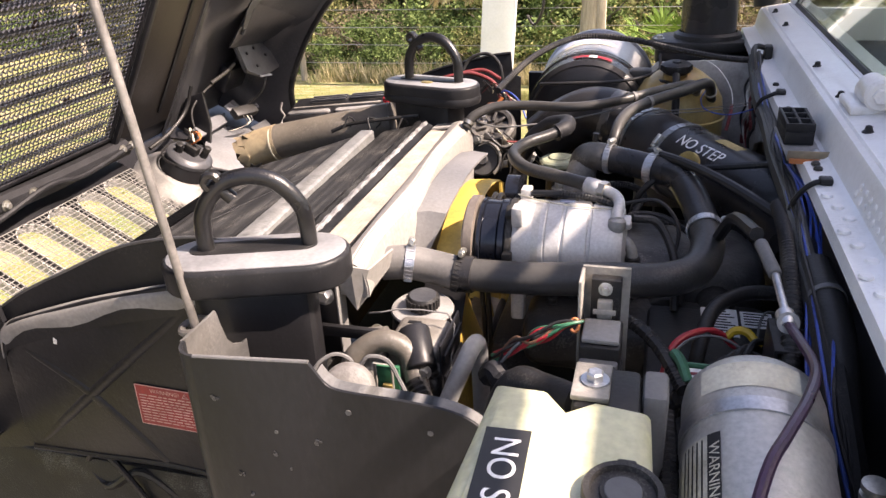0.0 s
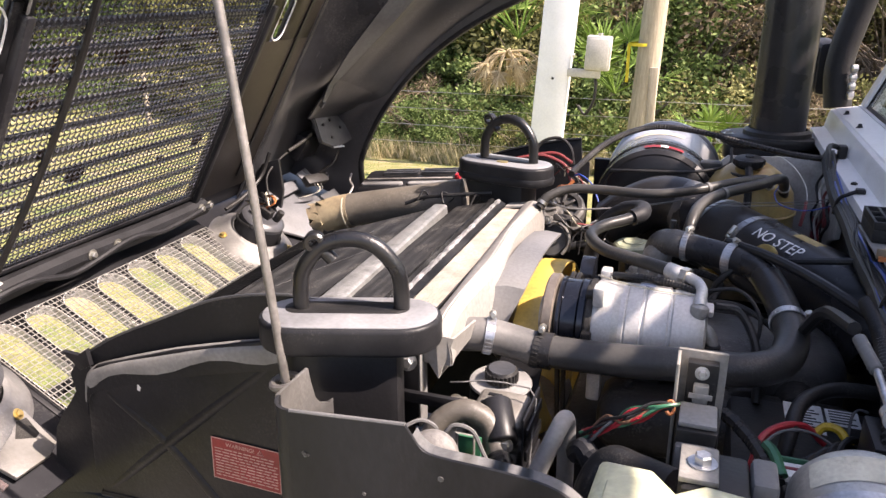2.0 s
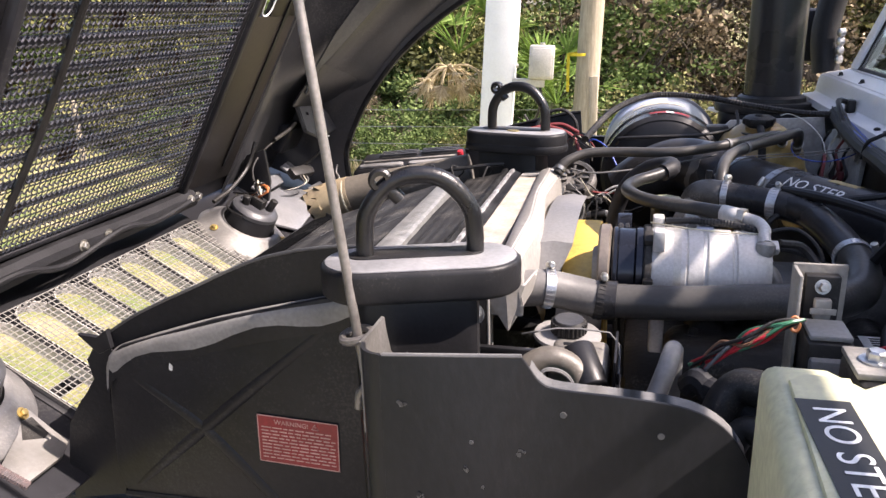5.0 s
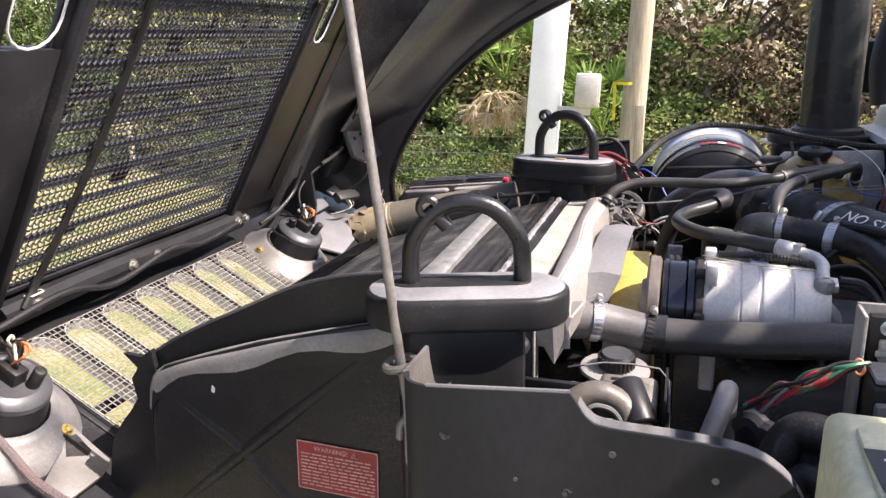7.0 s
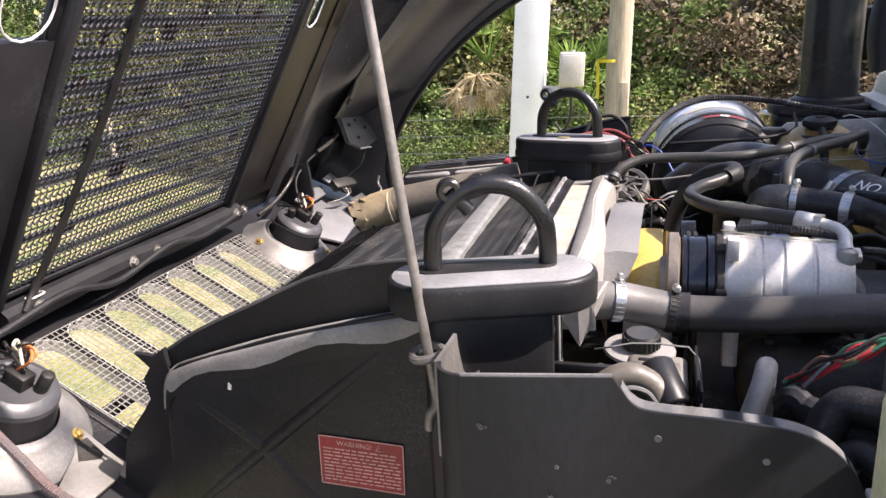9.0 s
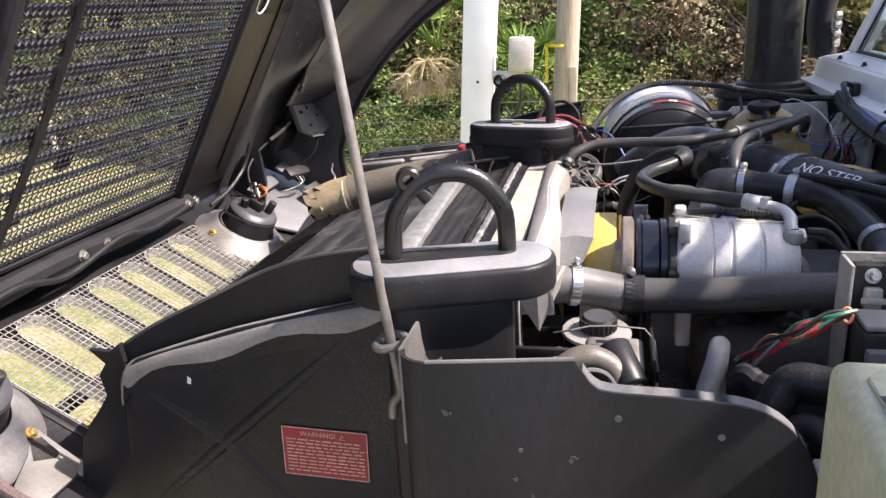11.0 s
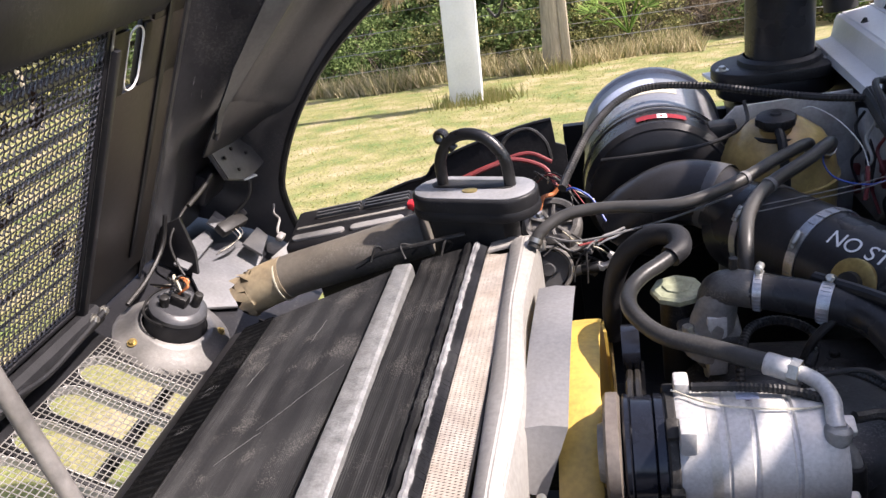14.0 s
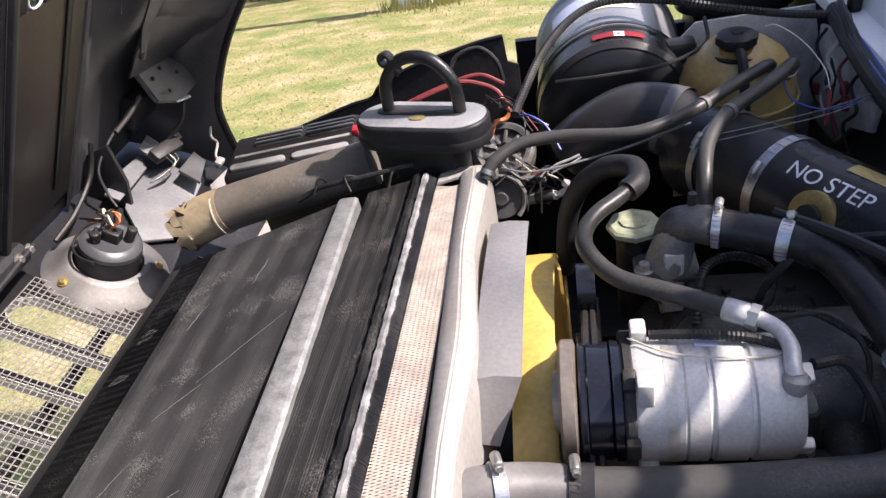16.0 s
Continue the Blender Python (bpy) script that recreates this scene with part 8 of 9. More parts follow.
def build_connector_post():
    t = thing("connector_post", "upright metal bracket with black wiring connectors", "bracket")
    part("upright", add_box(BM(), 0.445, 0.494, -0.405, -0.400, 0.98, 1.181, 0.001), "casting_beige", t, "cream-grey tin upright")
    part("side_flange", add_box(BM(), 0.4445, 0.448, -0.44, -0.4055, 0.98, 1.180, 0.001), "casting_beige", t)
    part("backing_plate", add_box(BM(), 0.4555, 0.486, -0.418, -0.4055, 1.09, 1.173, 0.001), "rubber", t)
    part("bolt", hex_bolt(BM(), (0.470, -0.418, 1.163), (0, -1, 0.2), 0.0045, 0.008), "steel", t)
    part("latch", add_box(BM(), 0.463, 0.478, -0.428, -0.4185, 1.132, 1.153, 0.002), "casting_beige", t, "pale latch clip")
    part("latch_bar", add_box(BM(), 0.459, 0.482, -0.430, -0.4285, 1.139, 1.145, 0.0005), "casting_beige", t)
    part("connector", add_box(BM(), 0.450, 0.490, -0.478, -0.4185, 1.085, 1.130, 0.004), "rubber", t, "black moulded wiring connector")
    part("connector_lid", add_box(BM(), 0.452, 0.488, -0.474, -0.432, 1.1305, 1.136, 0.002), "sill_lit_worn", t, "grey connector lid")
    part("connector_step", add_box(BM(), 0.451, 0.489, -0.490, -0.4785, 1.085, 1.118, 0.003), "rubber_grey", t)
    part("lower_connector", add_box(BM(), 0.450, 0.492, -0.48, -0.42, 0.99, 1.084, 0.004), "rubber", t)
    return t


build_connector_post()


def build_relay_block():
    t = thing("relay_block", "black relay block with a bright bolted tin lid", "relay")
    part("block", add_box(BM(), 0.457, 0.512, -0.612, -0.550, 1.06, 1.158, 0.006), "rubber", t)
    part("tin_lid", add_box(BM(), 0.456, 0.487, -0.606, -0.556, 1.1585, 1.164, 0.0015), "casting_beige", t)
    part("bolt", hex_bolt(BM(), (0.474, -0.582, 1.164), (0, 0, 1), 0.0075, 0.008), "steel", t)
    part("side_block", add_box(BM(), 0.513, 0.534, -0.592, -0.550, 1.07, 1.160, 0.005), "rubber_grey", t)
    part("leg", add_box(BM(), 0.47, 0.51, -0.57, -0.53, 0.98, 1.06, 0.003), "rubber", t)
    return t


build_relay_block()


def build_battery():
    t = thing("battery", "black battery with white label and red and yellow cables", "battery")
    part("case", add_box(BM(), 0.515, 0.70, -0.46, -0.14, 0.80, 1.0, 0.01), "rubber", t)
    part("label", add_box(BM(), 0.585, 0.632, -0.215, -0.142, 1.0, 1.0008), "label_white", t, "white printed label")
    for k in range(9):
        part("text_line", add_box(BM(), 0.596, 0.628 - 0.005 * (k % 3), -0.209 + 0.0072 * k, -0.206 + 0.0072 * k, 1.0008, 1.0012), "label_black", t)
    part("label", add_box(BM(), 0.636, 0.676, -0.186, -0.145, 1.0, 1.0008), "label_white", t, "white printed label")
    for k in range(5):
        part("text_line", add_box(BM(), 0.640, 0.672 - 0.006 * (k % 2), -0.181 + 0.0072 * k, -0.178 + 0.0072 * k, 1.0008, 1.0012), "label_black", t)
    tray = part("fuse_carrier", add_box(BM(), 0.548, 0.625, -0.396, -0.368, 1.030, 1.048, 0.003), "label_white", t, "white plastic fuse carrier")
    part("red_stripe", add_box(BM(), 0.556, 0.622, -0.384, -0.379, 1.048, 1.0492, 0.0005), "label_red", tray, "red stripe")
    part("green_rim", add_box(BM(), 0.550, 0.590, -0.3675, -0.364, 1.040, 1.052, 0.001), "wire_green", tray)
    part("mount_tab", add_box(BM(), 0.641, 0.690, -0.398, -0.330, 1.094, 1.098, 0.001), "black_metal", t, "flat black mounting plate")
    part("mount_leg", add_box(BM(), 0.641, 0.645, -0.398, -0.330, 1.0, 1.094, 0.001), "black_metal", t)
    part("thin_wire", add_tube(BM(), [(0.537, -0.393, 1.04), (0.541, -0.360, 1.05), (0.565, -0.315, 1.052), (0.600, -0.303, 1.05), (0.640, -0.31, 1.03)], 0.0018, 6), "rubber_grey", t)
    part("thin_wire", add_tube(BM(), [(0.640, -0.30, 1.02), (0.646, -0.255, 1.045), (0.655, -0.235, 1.052), (0.668, -0.232, 1.05)], 0.0016, 6), "rubber_grey", t)
    part("corrugated_tail", add_tube(BM(), [(0.54, -0.405, 1.02), (0.565, -0.412, 1.04), (0.60, -0.415, 1.04), (0.63, -0.42, 1.02)], 0.010, 10, ribs=0.005), "rubber", t)
    part("cable_red", add_tube(BM(), [(0.535, -0.345, 1.01), (0.546, -0.316, 1.040), (0.570, -0.290, 1.046), (0.596, -0.273, 1.040), (0.62, -0.27, 1.02)], 0.0045, 8), "wire_red", t)
    part("cable_yellow", add_tube(BM(), [(0.608, -0.270, 1.03), (0.618, -0.266, 1.040), (0.632, -0.272, 1.042), (0.645, -0.284, 1.03)], 0.0052, 8), "wire_yellow", t)
    part("cable_black", add_tube(BM(), [(0.572, -0.31, 0.995), (0.579, -0.285, 1.035), (0.594, -0.235, 1.050), (0.624, -0.197, 1.052), (0.655, -0.183, 1.052), (0.690, -0.180, 1.05), (0.715, -0.172, 1.04)], 0.0095, 12), "rubber", t)
    for k in range(7):
        part("cable_black", add_tube(BM(), [(0.54 + 0.01 * k, -0.40, 0.995), (0.56 + 0.012 * k, -0.36 + 0.008 * k, 1.025 + 0.004 * k), (0.61 + 0.01 * k, -0.355 + 0.012 * k, 1.025), (0.69, -0.38 + 0.014 * k, 1.01)], 0.0042, 8), "rubber", t)
    return t


build_battery()


def build_pump():
    """Steering pump with its round filler cap and control box, behind the splash plate."""
    t = thing("steering_pump", "dirty grey steering pump with black knurled filler cap", "pump")
    part("reservoir", add_lathe(BM(), (0.215, -0.252, 0.912), (0.02, -0.06, 1), [(0, 0.04), (0.06, 0.042), (0.088, 0.042), (0.102, 0.040), (0.103, 0.02)], 36), "black_metal", t)
    bm = BM()
    n = 36
    prof = [(0, 0.019), (0.003, 0.0212), (0.015, 0.0212), (0.018, 0.019), (0.0185, 0.0)]
    add_lathe(bm, (0.219, -0.256, 1.026), (0.02, -0.06, 1), prof, n)
    cap = part("filler_cap", bm, "rubber", t, "black knurled cap")
    part("cap_top", add_lathe(BM(), (0.2194, -0.2571, 1.0444), (0.02, -0.06, 1), [(0, 0.0185), (0.0008, 0.018), (0.0010, 0.0)], 30), "lid_grey", cap, "scuffed grey top")
    ring = [((0.0232 if k % 4 < 2 else 0.0210) * math.cos(2 * math.pi * k / 96), (0.0232 if k % 4 < 2 else 0.0210) * math.sin(2 * math.pi * k / 96)) for k in range(96)]
    part("knurl", add_prism(BM(), ring, 0.002, 0.0155, "xy", 0, basis((0.219, -0.256, 1.026), (1, 0, -0.02), (0, 1, 0.06))), "rubber", cap)
    part("cap_flange", add_lathe(BM(), (0.217, -0.254, 1.019), (0.02, -0.06, 1), [(0, 0.018), (0, 0.041), (0.002, 0.0435), (0.005, 0.042), (0.007, 0.018)], 40), "sill_lit_worn", t, "grey flange under the cap")
    part("pump_casting", add_lathe(BM(), (0.165, -0.355, 0.985), (1, 0.12, 0), [(0, 0.03), (0.006, 0.052), (0.028, 0.054), (0.036, 0.046), (0.038, 0.0)], 36), "casting_beige", t)
    part("elbow_hose", add_tube(BM(), [(0.168, -0.41, 0.98), (0.172, -0.402, 1.022), (0.186, -0.393, 1.040), (0.210, -0.386, 1.050), (0.236, -0.384, 1.038), (0.250, -0.396, 1.015), (0.262, -0.415, 0.99)], 0.0140, 16), "heat_sleeve", t, "dusty bent rubber elbow")
    part("bracket_plate", add_box(BM(), 0.205, 0.272, -0.372, -0.300, 0.94, 1.038, 0.008, seg=3), "casting_beige", t)
    for x0, x1, y0, y1 in ((0.214, 0.226, -0.345, -0.336), (0.232, 0.248, -0.350, -0.342), (0.218, 0.236, -0.322, -0.315)):
        part("slot", add_box(BM(), x0, x1, y0, y1, 1.0365, 1.0392, 0.001), "rubber", t, "dark slot in the bracket")
    guard = part("slotted_guard", add_box(BM(), 0.279, 0.282, -0.389, -0.301, 0.945, 1.052, 0.001), "black_metal", t, "black slotted guard plate")
    for z in (0.970, 1.0, 1.030):
        part("guard_slat", add_box(BM(), 0.2825, 0.286, -0.385, -0.305, z - 0.007, z + 0.007, 0.001), "black_metal", guard)
    for x, z in ((0.262, 1.028), (0.268, 1.006), (0.262, 0.985)):
        part("boss", add_lathe(BM(), (x, -0.371, z), (0, -1, 0.1), [(0, 0.010), (0.006, 0.009), (0.008, 0.006), (0.004, 0.004)], 16), "casting_beige", t)
    part("green_board", add_box(BM(), 0.208, 0.236, -0.414, -0.408, 0.985, 1.032, 0.001), "wire_green", t)
    part("board_frame", add_tube(BM(), [(0.206, -0.415, 0.98), (0.206, -0.415, 1.036), (0.228, -0.415, 1.036), (0.228, -0.415, 0.99)], 0.0016, 6, smooth=False), "casting_beige", t)
    part("fuse", add_box(BM(), 0.216, 0.228, -0.420, -0.414, 0.985, 1.010, 0.001), "brass", t)
    part("motor_sleeve", add_cyl(BM(), (0.236, -0.352, 1.048), (0.258, -0.395, 1.018), 0.020, seg=24, bevel=0.003), "black_metal", t)
    part("round_cover", add_lathe(BM(), (0.198, -0.478, 1.040), (0.25, -0.80, 0.50), [(-0.012, 0.031), (0.004, 0.030), (0.008, 0.027), (0.010, 0.020), (0.0105, 0.006), (0.0125, 0.005), (0.0125, 0.0)], 34), "alu_dirty", t, "round grey cast cover")
    part("cover_foot", add_box(BM(), 0.155, 0.20, -0.505, -0.47, 1.018, 1.048, 0.008), "alu_dirty", t)
    part("wire_frame", add_tube(BM(), [(0.170, -0.33, 1.052), (0.19, -0.338, 1.060), (0.21, -0.330, 1.062), (0.240, -0.326, 1.062), (0.272, -0.322, 1.058), (0.283, -0.33, 1.048), (0.286, -0.36, 1.02), (0.286, -0.37, 0.98)], 0.0011, 6, smooth=False), "rubber_grey", t)
    part("loop_wire", add_tube(BM(), [(0.152, -0.475, 1.045), (0.160, -0.465, 1.062), (0.176, -0.455, 1.070), (0.192, -0.450, 1.062), (0.196, -0.450, 1.044)], 0.0024, 6), "rubber_grey", t)
    part("loop_wire", add_tube(BM(), [(0.200, -0.445, 1.05), (0.212, -0.440, 1.062), (0.232, -0.436, 1.056), (0.246, -0.440, 1.034), (0.262, -0.45, 1.012)], 0.0026, 6), "rubber_grey", t)
    part("corrugated_lead", add_tube(BM(), [(0.252, -0.408, 1.012), (0.268, -0.424, 0.998), (0.287, -0.44, 0.985), (0.30, -0.46, 0.95)], 0.0105, 12, ribs=0.005), "rubber", t)
    for x, y, z in ((0.262, -0.398, 1.02), (0.262, -0.398, 0.985), (0.175, -0.32, 1.02)):
        part("bolt", hex_bolt(BM(), (x, y, z), (0, -1, 0.2), 0.006, 0.006), "zinc", t)
    part("support_strut", add_box(BM(), 0.10, 0.20, -0.36, -0.352, 1.030, 1.045, 0.001, pose(0, 0, 0, 0, 0, 0)), "black_metal", t)
    return t


build_pump()


def build_hose_loop():
    t = thing("breather_pipe", "weathered grey bent breather pipe", "pipe")
    part("pipe", add_tube(BM(), [(0.306, -0.515, 0.96), (0.309, -0.502, 1.02), (0.318, -0.485, 1.053), (0.331, -0.463, 1.086), (0.336, -0.447, 1.096), (0.338, -0.432, 1.086), (0.338, -0.424, 1.03), (0.338, -0.42, 0.9)], 0.0098, 14), "sill_lit_worn", t)
    return t


build_hose_loop()


def build_firewall_panel():
    """Scuffed sheet on the firewall behind the coolant tank, with red plugs and leads."""
    t = thing("firewall_panel", "scuffed grey metal panel on the firewall with red plugs", "panel")
    poly = [(0.40, 1.15), (0.60, 1.165), (0.70, 1.14), (0.715, 1.05), (0.70, 0.97), (0.56, 0.98), (0.50, 1.04), (0.42, 1.07)]
    part("sheet", add_prism(BM(), poly, 0.704, 0.714, "yz", 0.003), "panel_grey", t)
    part("dark_slot", add_prism(BM(), [(0.60, 1.02), (0.64, 1.06), (0.62, 1.11), (0.585, 1.09)], 0.7025, 0.705, "yz"), "rubber", t)
    for y, z in ((0.668, 1.035), (0.655, 1.005), (0.53, 1.095), (0.515, 1.075)):
        part("red_plug", add_box(BM(), 0.692, 0.704, y - 0.006, y + 0.006, z - 0.011, z + 0.011, 0.003), "wire_dull_red", t, "red plastic plug")
    for k in range(4):
        y = 0.47 + 0.06 * k
        part("lead", add_tube(BM(), [(0.700, y, 1.15), (0.690, y + 0.01, 1.12), (0.694, y - 0.015, 1.09), (0.690, y + 0.02, 1.05), (0.698, y, 1.01)], 0.0028, 6), ("rubber", "wire_dull_red", "wire_white", "rubber")[k], t)
    for y, z in ((0.43, 1.13), (0.585, 1.15), (0.69, 1.0)):
        part("bolt", hex_bolt(BM(), (0.7045, y, z), (-1, 0, 0), 0.007, 0.007), "zinc", t)
    return t


build_firewall_panel()

# ---------- hoses, cables and harnesses ----------
def cable(name, label, pts, r, mat, category="cable", ribs=0.0, seg=8):
    bm = add_tube(BM(), pts, r, seg, 8, ribs=ribs)
    return solid(name, bm, mat, label, category)


def hose(label, pts, r, mat, clamps):
    """A hose with its end clamps and ties, each at a share of its length."""
    t = thing("heater_hose", label, "hose")
    part("hose", add_tube(BM(), pts, r, 14, 8), mat, t)
    path = spline(pts, 8)
    for f, m in clamps:
        k = min(len(path) - 2, int(f * (len(path) - 1)))
        d = (path[k + 1] - path[k]).normalized()
        bm = add_lathe(BM(), path[k] - d * 0.003, d, [(0, r), (0, r + 0.0016), (0.007, r + 0.0016), (0.007, r)], 24, cap=False)
        part("tie_band", bm, m, t)
    return t


hose("long black heater hose across the engine bay", [(0.145, 0.30, 1.115), (0.160, 0.315, 1.135), (0.20, 0.338, 1.148), (0.26, 0.345, 1.15), (0.36, 0.325, 1.155), (0.44, 0.365, 1.16), (0.52, 0.44, 1.165), (0.575, 0.50, 1.16), (0.585, 0.56, 1.12)], 0.0095, "hose_dusty", ((0.05, "zinc"), (0.66, "rubber_grey"), (0.95, "zinc")))
hose("black heater hose bending down behind the intake duct", [(0.435, 0.195, 1.08), (0.438, 0.225, 1.13), (0.452, 0.285, 1.152), (0.49, 0.352, 1.16), (0.555, 0.415, 1.168), (0.60, 0.47, 1.17), (0.615, 0.55, 1.12)], 0.0104, "hose_dusty", ((0.08, "zinc"), (0.5, "rubber_grey"), (0.94, "zinc")))
cable("wrapped_conduit", "black corrugated conduit over the air cleaner", [(0.19, 0.40, 1.165), (0.20, 0.44, 1.175), (0.234, 0.555, 1.20), (0.285, 0.665, 1.215), (0.345, 0.715, 1.220), (0.44, 0.70, 1.215), (0.54, 0.665, 1.20), (0.63, 0.63, 1.19), (0.70, 0.60, 1.19)], 0.0075, "rubber", ribs=0.006)
cable("wire", "thin black wire across the front of the air cleaner", [(0.25, 0.57, 1.14), (0.33, 0.56, 1.146), (0.43, 0.57, 1.15), (0.50, 0.62, 1.16), (0.505, 0.66, 1.19)], 0.0035, "rubber")
cable("wire", "thin black earth wire beside the intake elbow", [(0.16, 0.325, 1.12), (0.22, 0.31, 1.115), (0.34, 0.33, 1.128), (0.44, 0.36, 1.145)], 0.0018, "rubber_grey")
cable("wire", "thin white wire hanging by the coolant tank", [(0.585, 0.585, 1.19), (0.60, 0.57, 1.195), (0.625, 0.52, 1.185), (0.645, 0.47, 1.16), (0.65, 0.44, 1.13)], 0.0010, "wire_white")
cable("wire", "thin blue wire looping by the coolant tank", [(0.60, 0.50, 1.15), (0.59, 0.46, 1.14), (0.60, 0.42, 1.13), (0.64, 0.39, 1.13), (0.69, 0.41, 1.14), (0.71, 0.44, 1.15)], 0.0013, "wire_blue")
cable("wire", "thin blue wire beside the rubber pad", [(0.195, 0.405, 1.16), (0.21, 0.395, 1.165), (0.235, 0.385, 1.15), (0.255, 0.36, 1.12)], 0.0018, "wire_blue")
cable("wire", "thin grey wire over the intake duct", [(0.44, 0.30, 1.15), (0.53, 0.315, 1.155), (0.62, 0.34, 1.158), (0.70, 0.37, 1.165), (0.715, 0.38, 1.16)], 0.0009, "rubber_grey")
cable("wire", "thin grey wire over the intake duct", [(0.45, 0.288, 1.148), (0.53, 0.305, 1.152), (0.62, 0.332, 1.154), (0.69, 0.368, 1.16)], 0.0009, "rubber_grey")
cable("wire", "short red lead by the coolant tank", [(0.648, 0.445, 1.135), (0.645, 0.43, 1.115), (0.64, 0.42, 1.09)], 0.0034, "wire_dull_red")
cable("wire", "red battery lead behind the far pad", [(0.02, 0.52, 1.155), (0.06, 0.53, 1.165), (0.10, 0.545, 1.168), (0.15, 0.54, 1.15), (0.17, 0.52, 1.12)], 0.0042, "wire_dull_red")
cable("wire", "red battery lead behind the far pad", [(-0.02, 0.53, 1.14), (0.05, 0.545, 1.16), (0.12, 0.56, 1.172), (0.165, 0.55, 1.155)], 0.0038, "wire_dull_red")
cable("wire", "black lead looping by the far wing", [(0.06, 0.60, 1.15), (0.08, 0.62, 1.185), (0.12, 0.625, 1.195), (0.15, 0.61, 1.175), (0.16, 0.60, 1.14)], 0.004, "rubber")
wrnd = random.Random(17)
for k in range(5):
    j = [wrnd.uniform(-0.016, 0.016) for _ in range(8)]
    cable("wire", "thin loose wire beside the far pad", [(0.11 + 0.012 * k, 0.50 + j[0], 1.135), (0.15 + j[1], 0.485 + j[2], 1.158 + j[3] * 0.5), (0.185 + j[4], 0.45 + j[5], 1.150 + j[6] * 0.6), (0.205 + 0.008 * k, 0.40 + 0.01 * k, 1.125 + j[7] * 0.4)], 0.0013, ("rubber", "rubber", "wire_dull_red", "rubber", "label_cream", "rubber", "rubber_grey", "wire_blue")[k])


def build_alternator():
    t = thing("alternator", "dusty pale cast alternator with cooling slots", "alternator", at=basis((0.158, 0.475, 1.075), (1, 0.05, 0), (0, 0.80, 0.55)))
    part("casing", add_lathe(BM(), (0, 0, -0.06), (0, 0, 1), [(0, 0.050), (0.04, 0.054), (0.052, 0.052), (0.058, 0.046), (0.056, 0.038), (0.046, 0.036), (0.046, 0.0)], 40), "cast_dark", t)
    for k in range(9):
        a = 2 * math.pi * k / 9
        m = pose(0, 0, 0, 0, 0, math.degrees(a))
        part("fin", add_box(BM(), 0.012, 0.037, -0.003, 0.003, -0.015, -0.006, 0.001, m), "cast_dark", t)
    part("terminal_box", add_box(BM(), -0.012, 0.030, -0.050, -0.030, -0.02, 0.006, 0.004), "rubber", t, "black terminal box")
    part("terminal", hex_bolt(BM(), (-0.02, 0.02, -0.012), (0, 0, 1), 0.007, 0.012), "steel", t)
    part("copper_lead", add_tube(BM(), [(-0.02, 0.02, -0.004), (-0.010, 0.042, 0.010), (0.008, 0.050, 0.006), (0.020, 0.062, 0.014)], 0.004, 8), "wire_orange", t)
    part("strap", add_box(BM(), -0.05, 0.052, -0.058, -0.050, -0.03, -0.012, 0.002), "cast_dark", t)
    return t


build_alternator()


def build_idler():
    t = thing("idler_pulley", "dark idler pulley in a dusty pale bracket", "pulley", at=basis((0.150, 0.415, 1.010), (1, 0, 0.1), (0, 0.35, 1)))
    part("disc", add_lathe(BM(), (0, 0, -0.02), (0, 0, 1), [(0, 0.034), (0.012, 0.036), (0.018, 0.033), (0.018, 0.012), (0.022, 0.010), (0.022, 0.0)], 36), "lid_grey", t)
    part("bracket_arc", add_tube(BM(), [(0.040 * math.cos(a), 0.040 * math.sin(a), 0.0) for a in (-0.9, -0.4, 0.1, 0.6, 1.1, 1.6)], 0.004, 8), "casting_beige", t, "pale cast bracket rim")
    part("lug", add_box(BM(), -0.02, 0.004, 0.034, 0.052, -0.008, 0.004, 0.003), "casting_beige", t)
    part("bolt", hex_bolt(BM(), (-0.008, 0.043, 0.004), (0, 0, 1), 0.006, 0.006), "zinc", t)
    return t


build_idler()


def build_fuel_pipe():
    t = thing("fuel_pipe", "dusty pale metal pipe with brass-grey unions", "pipe")
    part("pipe", add_tube(BM(), [(0.12, 0.44, 0.972), (0.155, 0.436, 0.978), (0.180, 0.431, 0.992), (0.207, 0.429, 0.999)], 0.0085, 12), "casting_beige", t)
    part("sleeve", add_cyl(BM(), (0.205, 0.429, 0.998), (0.235, 0.428, 1.003), 0.0095, seg=14, bevel=0.001), "rubber", t)
    part("union", add_tube(BM(), [(0.233, 0.428, 1.002), (0.250, 0.428, 1.006), (0.258, 0.428, 1.014), (0.258, 0.430, 1.026)], 0.0055, 12), "alu", t)
    for c in ((0.238, 0.428, 1.003), (0.258, 0.429, 1.021)):
        part("nut", add_lathe(BM(), c, (0.5, 0, 0.6), [(-0.004, 0.006), (-0.004, 0.0085), (0.004, 0.0085), (0.004, 0.006)], 6, cap=False), "alu", t)
    return t


build_fuel_pipe()


def build_plug(at, label):
    t = thing("wire_connector", label, "connector", "loose plugs", at=at)
    part("shell", add_box(BM(), -0.014, 0.014, -0.007, 0.007, -0.006, 0.006, 0.002), "rubber_grey", t)
    part("collar", add_box(BM(), 0.013, 0.021, -0.005, 0.005, -0.0045, 0.0045, 0.001), "casting_beige", t)
    part("latch", add_box(BM(), -0.006, 0.008, -0.003, 0.003, 0.006, 0.009, 0.001), "rubber", t)
    for k in (-1, 1):
        part("wire", add_tube(BM(), [(-0.013, 0.003 * k, 0), (-0.028, 0.004 * k, 0.006), (-0.045, 0.010 * k, -0.004), (-0.06, 0.012 * k, -0.03)], 0.0016, 6), "rubber", t)
    return t


